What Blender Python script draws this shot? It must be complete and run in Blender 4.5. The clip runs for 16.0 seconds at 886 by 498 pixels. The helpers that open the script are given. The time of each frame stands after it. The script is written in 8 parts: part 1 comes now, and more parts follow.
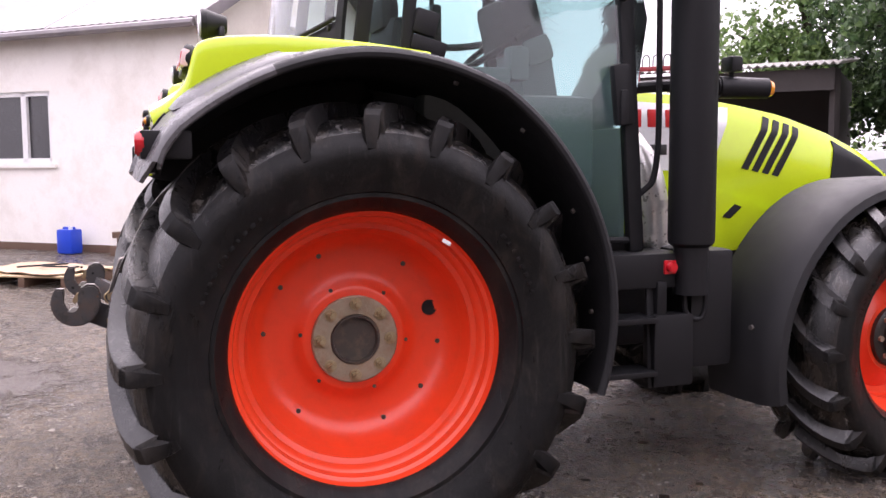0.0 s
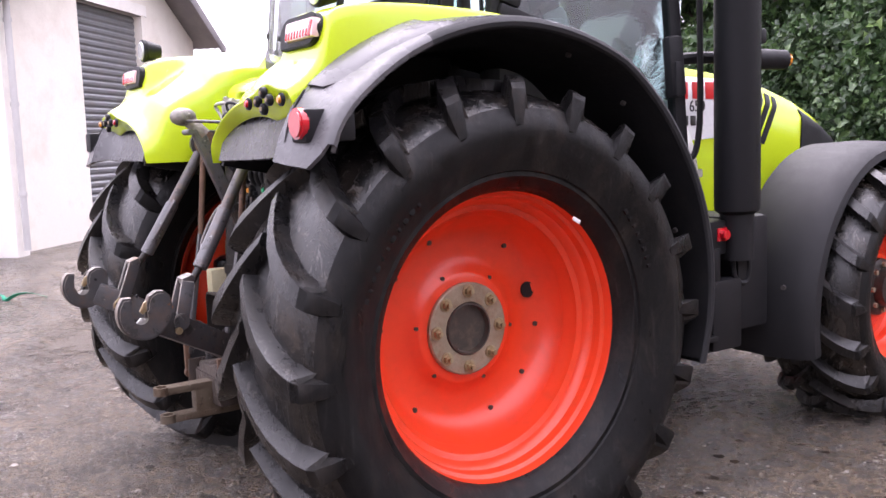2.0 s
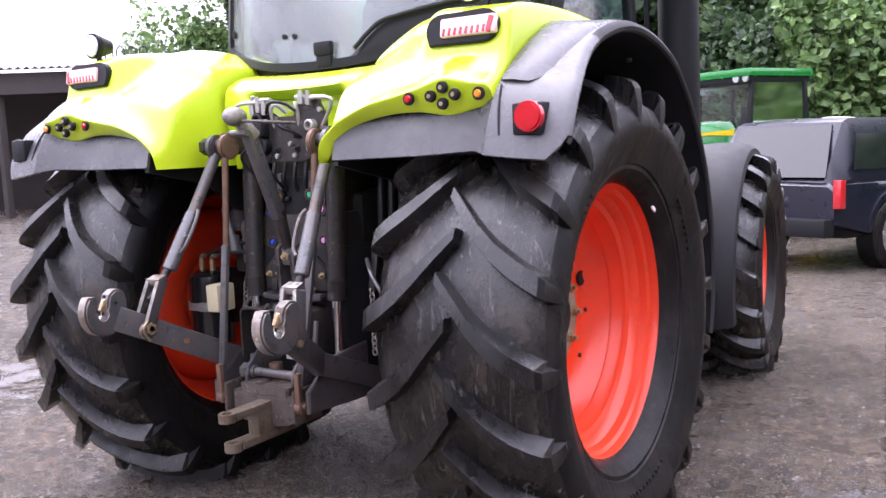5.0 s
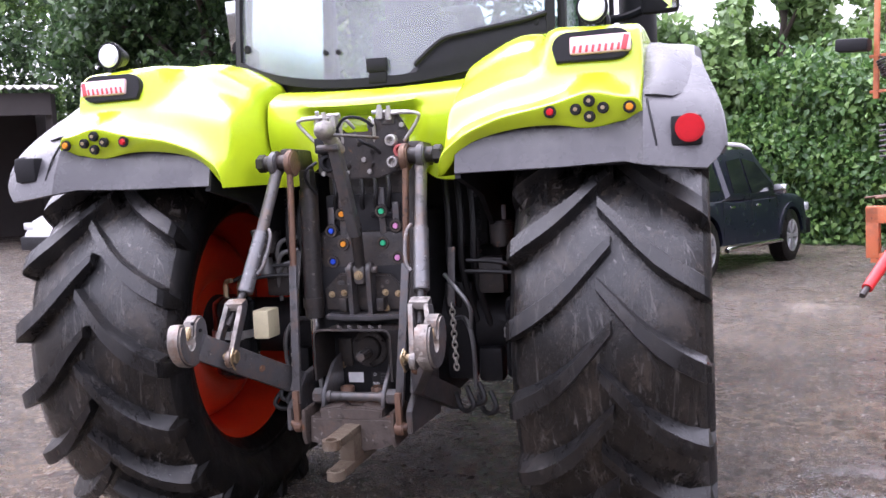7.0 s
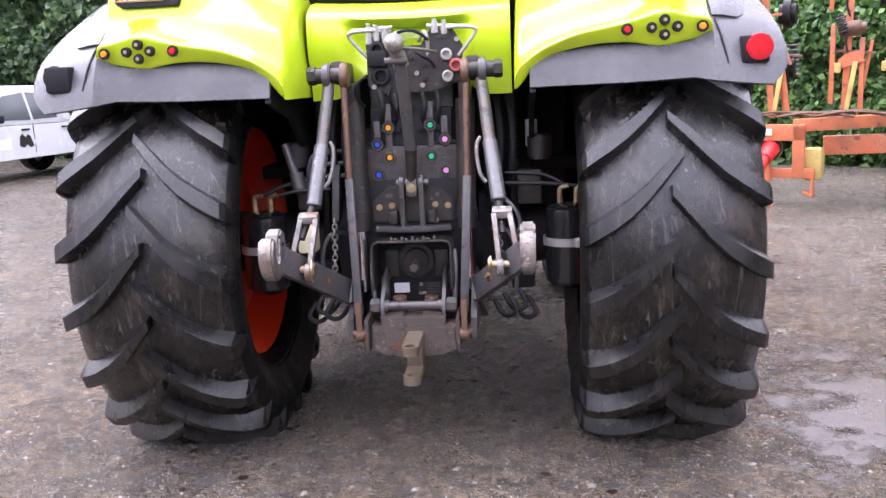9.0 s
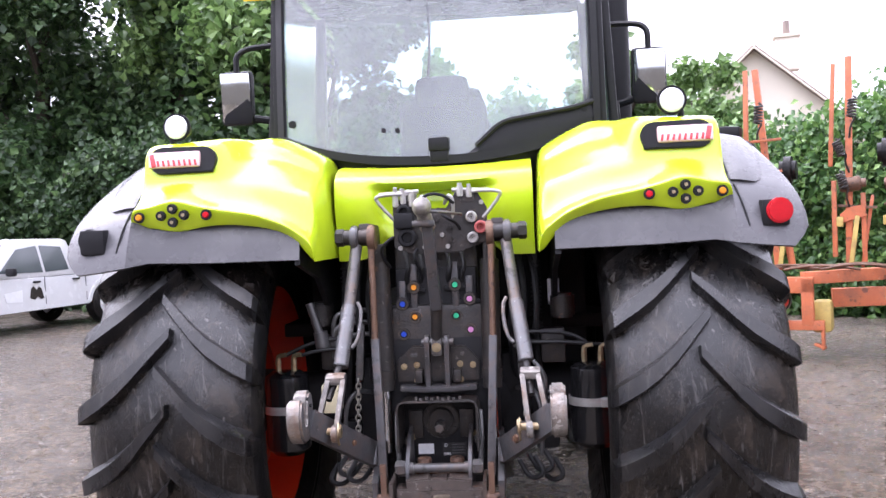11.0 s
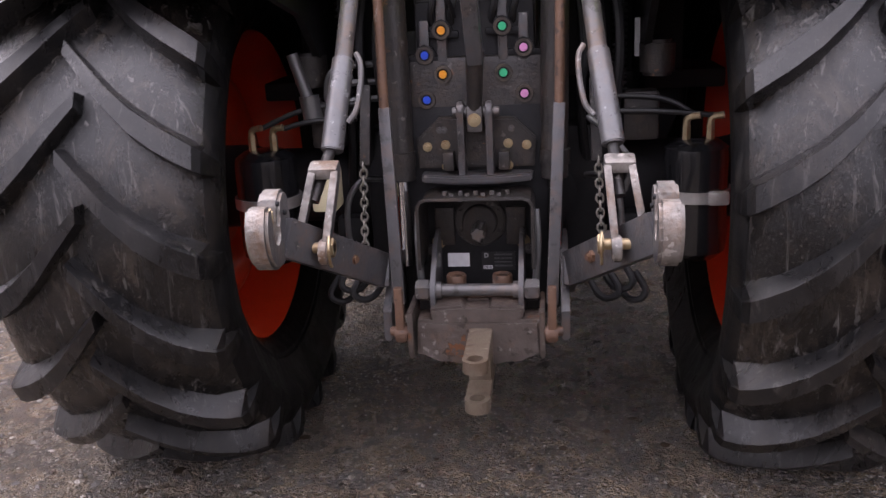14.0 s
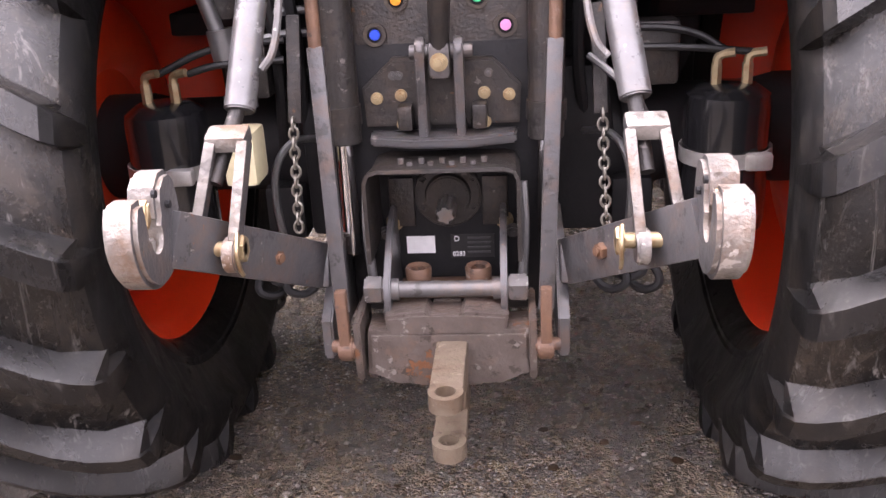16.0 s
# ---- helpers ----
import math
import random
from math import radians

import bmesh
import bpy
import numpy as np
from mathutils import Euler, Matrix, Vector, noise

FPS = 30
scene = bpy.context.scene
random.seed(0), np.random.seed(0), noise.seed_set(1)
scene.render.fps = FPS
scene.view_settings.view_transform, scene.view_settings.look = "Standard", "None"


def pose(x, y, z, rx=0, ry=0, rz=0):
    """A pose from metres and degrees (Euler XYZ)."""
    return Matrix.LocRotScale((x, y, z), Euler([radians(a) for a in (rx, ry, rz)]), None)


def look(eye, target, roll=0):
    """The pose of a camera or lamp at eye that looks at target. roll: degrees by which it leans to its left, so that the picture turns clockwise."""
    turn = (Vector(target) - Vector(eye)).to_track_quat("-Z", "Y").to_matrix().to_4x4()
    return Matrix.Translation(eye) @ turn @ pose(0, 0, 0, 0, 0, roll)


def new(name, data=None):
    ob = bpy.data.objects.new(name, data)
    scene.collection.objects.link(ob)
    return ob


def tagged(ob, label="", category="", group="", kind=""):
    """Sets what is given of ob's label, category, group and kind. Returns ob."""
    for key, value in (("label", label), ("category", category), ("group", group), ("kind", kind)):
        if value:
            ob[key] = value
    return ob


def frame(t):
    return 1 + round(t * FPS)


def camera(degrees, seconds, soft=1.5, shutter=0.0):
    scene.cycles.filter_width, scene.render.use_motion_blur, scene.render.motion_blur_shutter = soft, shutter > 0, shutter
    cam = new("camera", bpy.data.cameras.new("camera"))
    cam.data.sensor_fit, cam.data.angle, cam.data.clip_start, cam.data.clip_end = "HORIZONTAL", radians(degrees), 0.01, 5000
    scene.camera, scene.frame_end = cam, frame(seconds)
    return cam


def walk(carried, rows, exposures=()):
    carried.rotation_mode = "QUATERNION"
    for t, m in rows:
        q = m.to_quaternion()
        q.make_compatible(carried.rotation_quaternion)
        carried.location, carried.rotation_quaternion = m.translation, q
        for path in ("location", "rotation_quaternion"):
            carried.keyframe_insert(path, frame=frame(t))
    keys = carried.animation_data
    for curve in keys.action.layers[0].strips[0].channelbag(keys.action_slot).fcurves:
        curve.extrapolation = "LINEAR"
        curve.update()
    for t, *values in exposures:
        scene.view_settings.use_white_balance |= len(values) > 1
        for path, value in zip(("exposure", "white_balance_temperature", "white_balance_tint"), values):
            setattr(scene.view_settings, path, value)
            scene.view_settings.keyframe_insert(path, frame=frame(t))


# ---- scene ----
cam = camera(52.0, 16.0)
PATH = [
    (0, (4.266, -0.813, 1.457), (2.386, -0.155, 1.275), -0.3),
    (0.5, (4.086, -1.117, 1.467), (2.248, -0.361, 1.235), -0.2),
    (1, (3.813, -1.434, 1.489), (2.028, -0.574, 1.216), -0.1),
    (1.5, (3.66, -1.7, 1.477), (1.952, -0.701, 1.187), 0.3),
    (2, (3.546, -1.863, 1.472), (1.899, -0.753, 1.237), -2.1),
    (2.5, (3.332, -2.016, 1.451), (1.761, -0.788, 1.29), -0.2),
    (3, (3.13, -2.173, 1.456), (1.669, -0.819, 1.277), 1.6),
    (3.5, (2.978, -2.439, 1.459), (1.608, -0.996, 1.26), -1.9),
    (3.7, (2.921, -2.531, 1.454), (1.578, -1.071, 1.201), -2.9),
    (5.8, (1.93, -3.324, 1.47), (1.09, -1.518, 1.302), -0.3),
    (6, (1.8, -3.37, 1.45), (1.01, -1.539, 1.295), 0.3),
    (6.5, (1.545, -3.52, 1.457), (0.85, -1.652, 1.295), -1.9),
    (7, (1.268, -3.641, 1.454), (0.706, -1.73, 1.276), -3.1),
    (7.5, (1.021, -3.743, 1.463), (0.568, -1.809, 1.231), -3.6),
    (8, (0.768, -3.773, 1.449), (0.402, -1.82, 1.221), -3.5),
    (8.5, (0.552, -3.84, 1.47), (0.279, -1.883, 1.162), -2.4),
    (9, (0.412, -3.925, 1.475), (0.242, -1.966, 1.107), -2.5),
    (9.5, (0.375, -3.952, 1.479), (0.252, -1.977, 1.193), -1.4),
    (10, (0.36, -3.947, 1.488), (0.225, -1.955, 1.372), -2.2),
    (10.2, (0.352, -3.952, 1.494), (0.202, -1.958, 1.454), -2.1),
    (12.3, (0.316, -3.807, 1.543), (0.115, -1.819, 1.445), -3.8),
    (12.5, (0.319, -3.706, 1.537), (0.103, -1.724, 1.384), -4.0),
    (13, (0.301, -3.439, 1.52), (0.069, -1.475, 1.221), -3.4),
    (13.5, (0.252, -3.139, 1.451), (0.006, -1.214, 0.967), -3.4),
    (14, (0.201, -2.856, 1.431), (-0.039, -0.954, 0.859), -2.8),
    (14.5, (0.207, -2.584, 1.414), (-0.081, -0.697, 0.815), -2.3),
    (15, (0.203, -2.432, 1.393), (-0.134, -0.574, 0.732), -2.9),
    (15.5, (0.167, -2.324, 1.384), (-0.114, -0.473, 0.681), -4.5),
    (16, (0.143, -2.252, 1.368), (-0.018, -0.394, 0.646), -3.0),
]
EXPOSURES = [(0.0, 1.01, 6600, 30), (1.0, 1.09, 6400, 30), (2.0, 1.31, 6300, 30), (3.5, 1.33, 6100, 29), (6.0, 1.44, 6000, 28), (7.5, 1.31, 6000, 27), (9.0, 1.64, 6000, 26), (10.2, 1.81, 6000, 25), (12.3, 0.56, 6000, 24), (13.5, 0.64, 6200, 25), (14.0, 0.91, 6400, 27), (14.5, 1.14, 6500, 28), (15.2, 1.61, 6600, 28), (15.5, 1.71, 6600, 29), (16.0, 2.18, 6700, 29)]
walk(cam, [(t, look(eye, target, roll)) for t, eye, target, roll in PATH], exposures=EXPOSURES)

# ---------------------------------------------------------------- light
SUN_DIR = (-0.46, 0.26, 0.85)
world = bpy.data.worlds.new("overcast_sky")
scene.world = world
world.use_nodes = True
wn = world.node_tree
wn.nodes.clear()
w_out = wn.nodes.new("ShaderNodeOutputWorld")
w_bg = wn.nodes.new("ShaderNodeBackground")
w_sky = wn.nodes.new("ShaderNodeTexSky")
w_sky.sky_type = "NISHITA"
w_sky.sun_disc = False
w_sky.sun_elevation = math.asin(SUN_DIR[2])
w_sky.sun_rotation = math.atan2(SUN_DIR[0], SUN_DIR[1])
w_sky.air_density, w_sky.dust_density, w_sky.ozone_density = 1.0, 6.0, 1.0
w_hsv = wn.nodes.new("ShaderNodeHueSaturation")
w_hsv.inputs["Saturation"].default_value = 0.12
w_mix = wn.nodes.new("ShaderNodeMix")
w_mix.data_type = "RGBA"
w_mix.inputs["Factor"].default_value = 0.75
w_mix.inputs[7].default_value = (9.5, 9.7, 10.3, 1)
wn.links.new(w_sky.outputs[0], w_hsv.inputs["Color"])
wn.links.new(w_hsv.outputs[0], w_mix.inputs[6])
# an overcast sky is brightest overhead
w_co = wn.nodes.new("ShaderNodeTexCoord")
w_sep = wn.nodes.new("ShaderNodeSeparateXYZ")
w_up = wn.nodes.new("ShaderNodeMapRange")
w_up.inputs["To Min"].default_value, w_up.inputs["To Max"].default_value = 0.62, 1.50
w_mul = wn.nodes.new("ShaderNodeMix")
w_mul.data_type, w_mul.blend_type = "RGBA", "MULTIPLY"
w_mul.inputs["Factor"].default_value = 1.0
wn.links.new(w_co.outputs["Generated"], w_sep.inputs[0])
wn.links.new(w_sep.outputs["Z"], w_up.inputs[0])
wn.links.new(w_mix.outputs[2], w_mul.inputs[6])
wn.links.new(w_up.outputs[0], w_mul.inputs[7])
wn.links.new(w_mul.outputs[2], w_bg.inputs[0])
w_bg.inputs[1].default_value = 0.15
wn.links.new(w_bg.outputs[0], w_out.inputs[0])

sun_data = bpy.data.lights.new("sun", "SUN")
sun_data.energy, sun_data.angle, sun_data.color = 1.5, radians(75), (1.0, 0.98, 0.96)
sun = new("sun", sun_data)
sun.matrix_world = look(Vector(SUN_DIR) * 30, (0, 0, 0))


# ---------------------------------------------------------------- materials
def material(name, base, rough=0.5, metal=0.0, second=None, scale=6.0, amount=0.5, grain=60.0, grain_amount=0.12,
             bump=0.15, bump_scale=80.0, coat=0.0, dirt=None, dirt_amount=0.0, dirt_scale=3.0, emit=None, stretch=None, rough_var=0.12, obj_random=0.0, spec=0.5, chips=()):
    """Base colour with large and fine variation, dirt patches, uneven gloss and relief."""
    m = bpy.data.materials.new(name)
    m.use_nodes = True
    nt = m.node_tree
    b = nt.nodes["Principled BSDF"]
    co = nt.nodes.new("ShaderNodeTexCoord")
    vec = co.outputs["Object"]
    if stretch:
        mp = nt.nodes.new("ShaderNodeMapping")
        mp.inputs["Scale"].default_value = stretch
        nt.links.new(vec, mp.inputs[0])
        vec = mp.outputs[0]

    def tex(s, detail=5.0, rgh=0.6):
        n = nt.nodes.new("ShaderNodeTexNoise")
        n.inputs["Scale"].default_value, n.inputs["Detail"].default_value, n.inputs["Roughness"].default_value = s, detail, rgh
        nt.links.new(vec, n.inputs["Vector"])
        return n.outputs["Fac"]

    def ramp(f, lo, hi):
        r = nt.nodes.new("ShaderNodeMapRange")
        r.inputs["From Min"].default_value, r.inputs["From Max"].default_value = lo, hi
        nt.links.new(f, r.inputs[0])
        return r.outputs[0]

    def mix(f, a, c, mode="MIX"):
        n = nt.nodes.new("ShaderNodeMix")
        n.data_type, n.blend_type = "RGBA", mode
        for sock, v in ((n.inputs[0], f), (n.inputs[6], a), (n.inputs[7], c)):
            if isinstance(v, (int, float)):
                sock.default_value = v
            elif isinstance(v, tuple):
                sock.default_value = (*v, 1)
            else:
                nt.links.new(v, sock)
        return n.outputs[2]

    def times(f, k):
        n = nt.nodes.new("ShaderNodeMath")
        n.operation = "MULTIPLY"
        nt.links.new(f, n.inputs[0])
        n.inputs[1].default_value = k
        return n.outputs[0]

    second = second or tuple(c * 0.8 for c in base)
    col = mix(times(ramp(tex(scale), 0.35, 0.7), amount), base, second)
    if grain_amount:
        col = mix(times(ramp(tex(grain, 3.0), 0.4, 0.65), grain_amount), col, tuple(c * 0.45 for c in base))
    if dirt:
        col = mix(times(ramp(tex(dirt_scale, 8.0, 0.7), 0.48, 0.66), dirt_amount), col, dirt)
    for tone, part_of, size, level in chips:
        col = mix(times(ramp(tex(size, 9.0, 0.68), level, level + 0.025), part_of), col, tone)
    if obj_random:
        oi = nt.nodes.new("ShaderNodeObjectInfo")
        hs = nt.nodes.new("ShaderNodeHueSaturation")
        r = nt.nodes.new("ShaderNodeMapRange")
        r.inputs["To Min"].default_value, r.inputs["To Max"].default_value = 1 - obj_random, 1 + obj_random
        nt.links.new(oi.outputs["Random"], r.inputs[0])
        nt.links.new(r.outputs[0], hs.inputs["Value"])
        nt.links.new(col, hs.inputs["Color"])
        col = hs.outputs[0]
    nt.links.new(col, b.inputs["Base Color"])
    rr = nt.nodes.new("ShaderNodeMapRange")
    rr.inputs["To Min"].default_value, rr.inputs["To Max"].default_value = max(0.03, rough - rough_var), min(1, rough + rough_var)
    nt.links.new(tex(scale * 2.3), rr.inputs[0])
    nt.links.new(rr.outputs[0], b.inputs["Roughness"])
    b.inputs["Metallic"].default_value = metal
    b.inputs["Specular IOR Level"].default_value = spec
    b.inputs["Coat Weight"].default_value = coat
    b.inputs["Coat Roughness"].default_value = 0.06
    if bump:
        bp = nt.nodes.new("ShaderNodeBump")
        bp.inputs["Strength"].default_value, bp.inputs["Distance"].default_value = bump, 0.01
        nt.links.new(tex(bump_scale, 4.0), bp.inputs["Height"])
        nt.links.new(bp.outputs[0], b.inputs["Normal"])
    if emit:
        b.inputs["Emission Color"].default_value = (*emit[0], 1)
        b.inputs["Emission Strength"].default_value = emit[1]
    return m


def glass(name, tint, rough=0.02, alpha=0.35, film=0.0):
    """Thin tinted pane: partly see-through, with a real reflection on top."""
    m = bpy.data.materials.new(name)
    m.use_nodes = True
    nt = m.node_tree
    nt.nodes.clear()
    o = nt.nodes.new("ShaderNodeOutputMaterial")
    tr = nt.nodes.new("ShaderNodeBsdfTransparent")
    tr.inputs[0].default_value = (*tint, 1)
    gl = nt.nodes.new("ShaderNodeBsdfGlossy")
    gl.inputs["Roughness"].default_value = rough
    dn = nt.nodes.new("ShaderNodeTexNoise")
    dn.inputs["Scale"].default_value, dn.inputs["Detail"].default_value = 35, 4
    db = nt.nodes.new("ShaderNodeBump")
    db.inputs["Strength"].default_value, db.inputs["Distance"].default_value = 0.08, 0.01
    nt.links.new(dn.outputs["Fac"], db.inputs["Height"])
    nt.links.new(db.outputs[0], gl.inputs["Normal"])
    fr = nt.nodes.new("ShaderNodeFresnel")
    fr.inputs[0].default_value = 1.5
    mp = nt.nodes.new("ShaderNodeMapRange")
    mp.inputs["To Min"].default_value, mp.inputs["To Max"].default_value = alpha * 0.3, 1.0
    nt.links.new(fr.outputs[0], mp.inputs[0])
    mx = nt.nodes.new("ShaderNodeMixShader")
    nt.links.new(mp.outputs[0], mx.inputs[0])
    nt.links.new(tr.outputs[0], mx.inputs[1])
    nt.links.new(gl.outputs[0], mx.inputs[2])
    if film:
        df = nt.nodes.new("ShaderNodeBsdfDiffuse")
        df.inputs[0].default_value = (0.62, 0.68, 0.70, 1)
        fn = nt.nodes.new("ShaderNodeTexNoise")
        fn.inputs["Scale"].default_value, fn.inputs["Detail"].default_value, fn.inputs["Distortion"].default_value = 3.0, 8, 0.8
        fm = nt.nodes.new("ShaderNodeMapRange")
        fm.inputs["From Min"].default_value, fm.inputs["From Max"].default_value = 0.35, 0.68
        fm.inputs["To Min"].default_value, fm.inputs["To Max"].default_value = film * 0.45, film
        nt.links.new(fn.outputs["Fac"], fm.inputs[0])
        mf = nt.nodes.new("ShaderNodeMixShader")
        nt.links.new(fm.outputs[0], mf.inputs[0])
        nt.links.new(mx.outputs[0], mf.inputs[1])
        nt.links.new(df.outputs[0], mf.inputs[2])
        mx = mf
    nt.links.new(mx.outputs[0], o.inputs[0])
    return m


def rubber_material(name, black, grey, mud_amount, drip_amount, gloss, relief):
    """Wet black rubber: dull scuffed patches, dried mud film, fine drip marks and glossy wet areas."""
    m = bpy.data.materials.new(name)
    m.use_nodes = True
    nt = m.node_tree
    b = nt.nodes["Principled BSDF"]
    co = nt.nodes.new("ShaderNodeTexCoord").outputs["Object"]

    def tex(s, detail=6.0, rough=0.65, stretch=None, distort=0.0):
        n = nt.nodes.new("ShaderNodeTexNoise")
        n.inputs["Scale"].default_value, n.inputs["Detail"].default_value = s, detail
        n.inputs["Roughness"].default_value, n.inputs["Distortion"].default_value = rough, distort
        src = co
        if stretch:
            mp = nt.nodes.new("ShaderNodeMapping")
            mp.inputs["Scale"].default_value = stretch
            nt.links.new(co, mp.inputs[0])
            src = mp.outputs[0]
        nt.links.new(src, n.inputs["Vector"])
        return n.outputs["Fac"]

    def rng(f, lo, hi, a=0.0, c=1.0):
        r = nt.nodes.new("ShaderNodeMapRange")
        for k, v in zip(("From Min", "From Max", "To Min", "To Max"), (lo, hi, a, c)):
            r.inputs[k].default_value = v
        nt.links.new(f, r.inputs[0])
        return r.outputs[0]

    def mix(f, a, c):
        n = nt.nodes.new("ShaderNodeMix")
        n.data_type = "RGBA"
        for sock, v in ((n.inputs[0], f), (n.inputs[6], a), (n.inputs[7], c)):
            if isinstance(v, tuple):
                sock.default_value = (*v, 1)
            else:
                nt.links.new(v, sock)
        return n.outputs[2]

    scuff = rng(tex(3.2, 9.0, 0.72, distort=0.6), 0.44, 0.66)
    mud = rng(tex(6.0, 10.0, 0.78, stretch=(1.2, 1.2, 0.6), distort=0.5), 0.49, 0.62)
    drip = rng(tex(1.0, 6.0, 0.65, stretch=(34, 34, 2.2), distort=0.9), 0.58, 0.70)
    fine = rng(tex(150, 3.0, 0.6), 0.60, 0.72)
    col = mix(scuff, (black, black, black * 1.1), (grey, grey * 0.98, grey))
    col = mix(rng(mud, 0, 1, 0, mud_amount), col, (0.085, 0.066, 0.050))
    col = mix(rng(drip, 0, 1, 0, drip_amount), col, (0.17, 0.16, 0.15))
    col = mix(rng(fine, 0, 1, 0, drip_amount * 0.7), col, (0.10, 0.09, 0.08))
    nt.links.new(col, b.inputs["Base Color"])
    nt.links.new(rng(tex(7.0, 9.0, 0.75, stretch=(1.6, 1.6, 0.5), distort=0.6), 0.38, 0.66, gloss[0], gloss[1]), b.inputs["Roughness"])
    b.inputs["Specular IOR Level"].default_value = gloss[2]
    bp = nt.nodes.new("ShaderNodeBump")
    bp.inputs["Strength"].default_value, bp.inputs["Distance"].default_value = relief, 0.008
    nt.links.new(tex(26, 10.0, 0.8), bp.inputs["Height"])
    nt.links.new(bp.outputs[0], b.inputs["Normal"])
    return m


M_RUBBER = rubber_material("wet_rubber", 0.0036, 0.0075, 0.16, 0.10, (0.26, 0.64, 0.24), 0.5)
M_LUG = rubber_material("worn_lug_rubber", 0.005, 0.018, 0.18, 0.36, (0.20, 0.46, 0.55), 0.26)
M_TREAD = rubber_material("scuffed_tread_rubber", 0.0028, 0.0075, 0.38, 0.75, (0.10, 0.40, 0.62), 0.34)
M_ORANGE = material("orange_wheel_paint", (0.80, 0.055, 0.012), 0.33, second=(0.72, 0.045, 0.012), scale=4, amount=0.6, grain_amount=0.05, bump=0.03, coat=0.10,
                    dirt=(0.35, 0.06, 0.03), dirt_amount=0.15, dirt_scale=9)
M_HUB = material("worn_hub_steel", (0.34, 0.28, 0.20), 0.48, 0.3, second=(0.17, 0.13, 0.09), scale=25, dirt=(0.22, 0.10, 0.04), dirt_amount=0.5, dirt_scale=22, bump=0.25)
M_DARKHUB = material("dark_hub_cap", (0.060, 0.050, 0.043), 0.45, 0.3, scale=20, dirt=(0.2, 0.15, 0.1), dirt_amount=0.4, dirt_scale=18)
M_GREEN = material("lime_green_paint", (0.50, 0.66, 0.012), 0.22, second=(0.46, 0.62, 0.012), scale=3, amount=0.5, grain_amount=0.03, bump=0.02, coat=0.4)
M_GREYPL = material("dark_grey_fender_plastic", (0.072, 0.070, 0.075), 0.27, second=(0.098, 0.096, 0.101), scale=5, bump=0.2, bump_scale=320, grain=200,
                    dirt=(0.16, 0.155, 0.155), dirt_amount=0.35, dirt_scale=6)
M_BLACKPL = material("matt_black_moulded_plastic", (0.014, 0.014, 0.0155), 0.55, second=(0.019, 0.019, 0.021), scale=6, bump=0.25, bump_scale=300, grain=220, spec=0.28)
M_BLACK = material("black_plastic", (0.011, 0.011, 0.0125), 0.5, scale=8, bump=0.15, bump_scale=260, spec=0.24)
M_DARK = material("black_underbody", (0.014, 0.014, 0.0155), 0.6, scale=8, spec=0.22, dirt=(0.03, 0.027, 0.024), dirt_amount=0.35, dirt_scale=9)
M_IRON = material("dark_grey_cast_iron", (0.032, 0.029, 0.027), 0.38, 0.2, second=(0.019, 0.017, 0.016), scale=12, bump=0.25, bump_scale=120,
                  dirt=(0.085, 0.055, 0.038), dirt_amount=0.35, dirt_scale=14,
                  chips=(((0.012, 0.011, 0.011), 0.7, 22, 0.57), ((0.15, 0.135, 0.125), 0.7, 38, 0.625), ((0.17, 0.08, 0.035), 0.6, 17, 0.64)))
M_LIFT = material("grey_lift_arm_paint", (0.080, 0.079, 0.082), 0.32, 0.2, second=(0.048, 0.047, 0.048), scale=12, bump=0.15,
                  dirt=(0.16, 0.085, 0.045), dirt_amount=0.3, dirt_scale=16,
                  chips=(((0.030, 0.029, 0.029), 0.7, 20, 0.58), ((0.26, 0.24, 0.22), 0.7, 34, 0.64), ((0.20, 0.085, 0.035), 0.75, 15, 0.64)))
M_STEEL = material("bare_wet_steel", (0.088, 0.087, 0.086), 0.36, 0.25, second=(0.11, 0.10, 0.098), scale=16, amount=0.8, dirt=(0.20, 0.11, 0.055), dirt_amount=0.35, dirt_scale=18, bump=0.15,
                   chips=(((0.040, 0.036, 0.034), 0.75, 24, 0.585), ((0.34, 0.33, 0.32), 0.7, 33, 0.62)))
M_SLEEVE = material("bright_wet_steel", (0.145, 0.145, 0.15), 0.30, 0.4, second=(0.09, 0.088, 0.085), scale=14, amount=0.7, dirt=(0.25, 0.15, 0.09), dirt_amount=0.25, dirt_scale=18, bump=0.1,
                    chips=(((0.07, 0.065, 0.06), 0.65, 22, 0.60), ((0.42, 0.42, 0.42), 0.6, 30, 0.62)))
M_WORN = material("worn_claw_steel", (0.34, 0.31, 0.28), 0.42, 0.3, second=(0.10, 0.095, 0.09), scale=17, amount=1.0, dirt=(0.17, 0.085, 0.038), dirt_amount=0.75, dirt_scale=9, bump=0.5, bump_scale=60,
                  chips=(((0.07, 0.05, 0.038), 0.75, 26, 0.60), ((0.56, 0.52, 0.48), 0.7, 19, 0.62)))
M_TONGUE = material("tan_worn_drawbar_steel", (0.14, 0.112, 0.08), 0.45, 0.2, second=(0.12, 0.09, 0.065), scale=15, amount=1.0, dirt=(0.10, 0.06, 0.035), dirt_amount=0.6, dirt_scale=14, bump=0.4, bump_scale=60,
                    chips=(((0.05, 0.035, 0.024), 0.8, 28, 0.59), ((0.27, 0.235, 0.19), 0.7, 40, 0.62)))
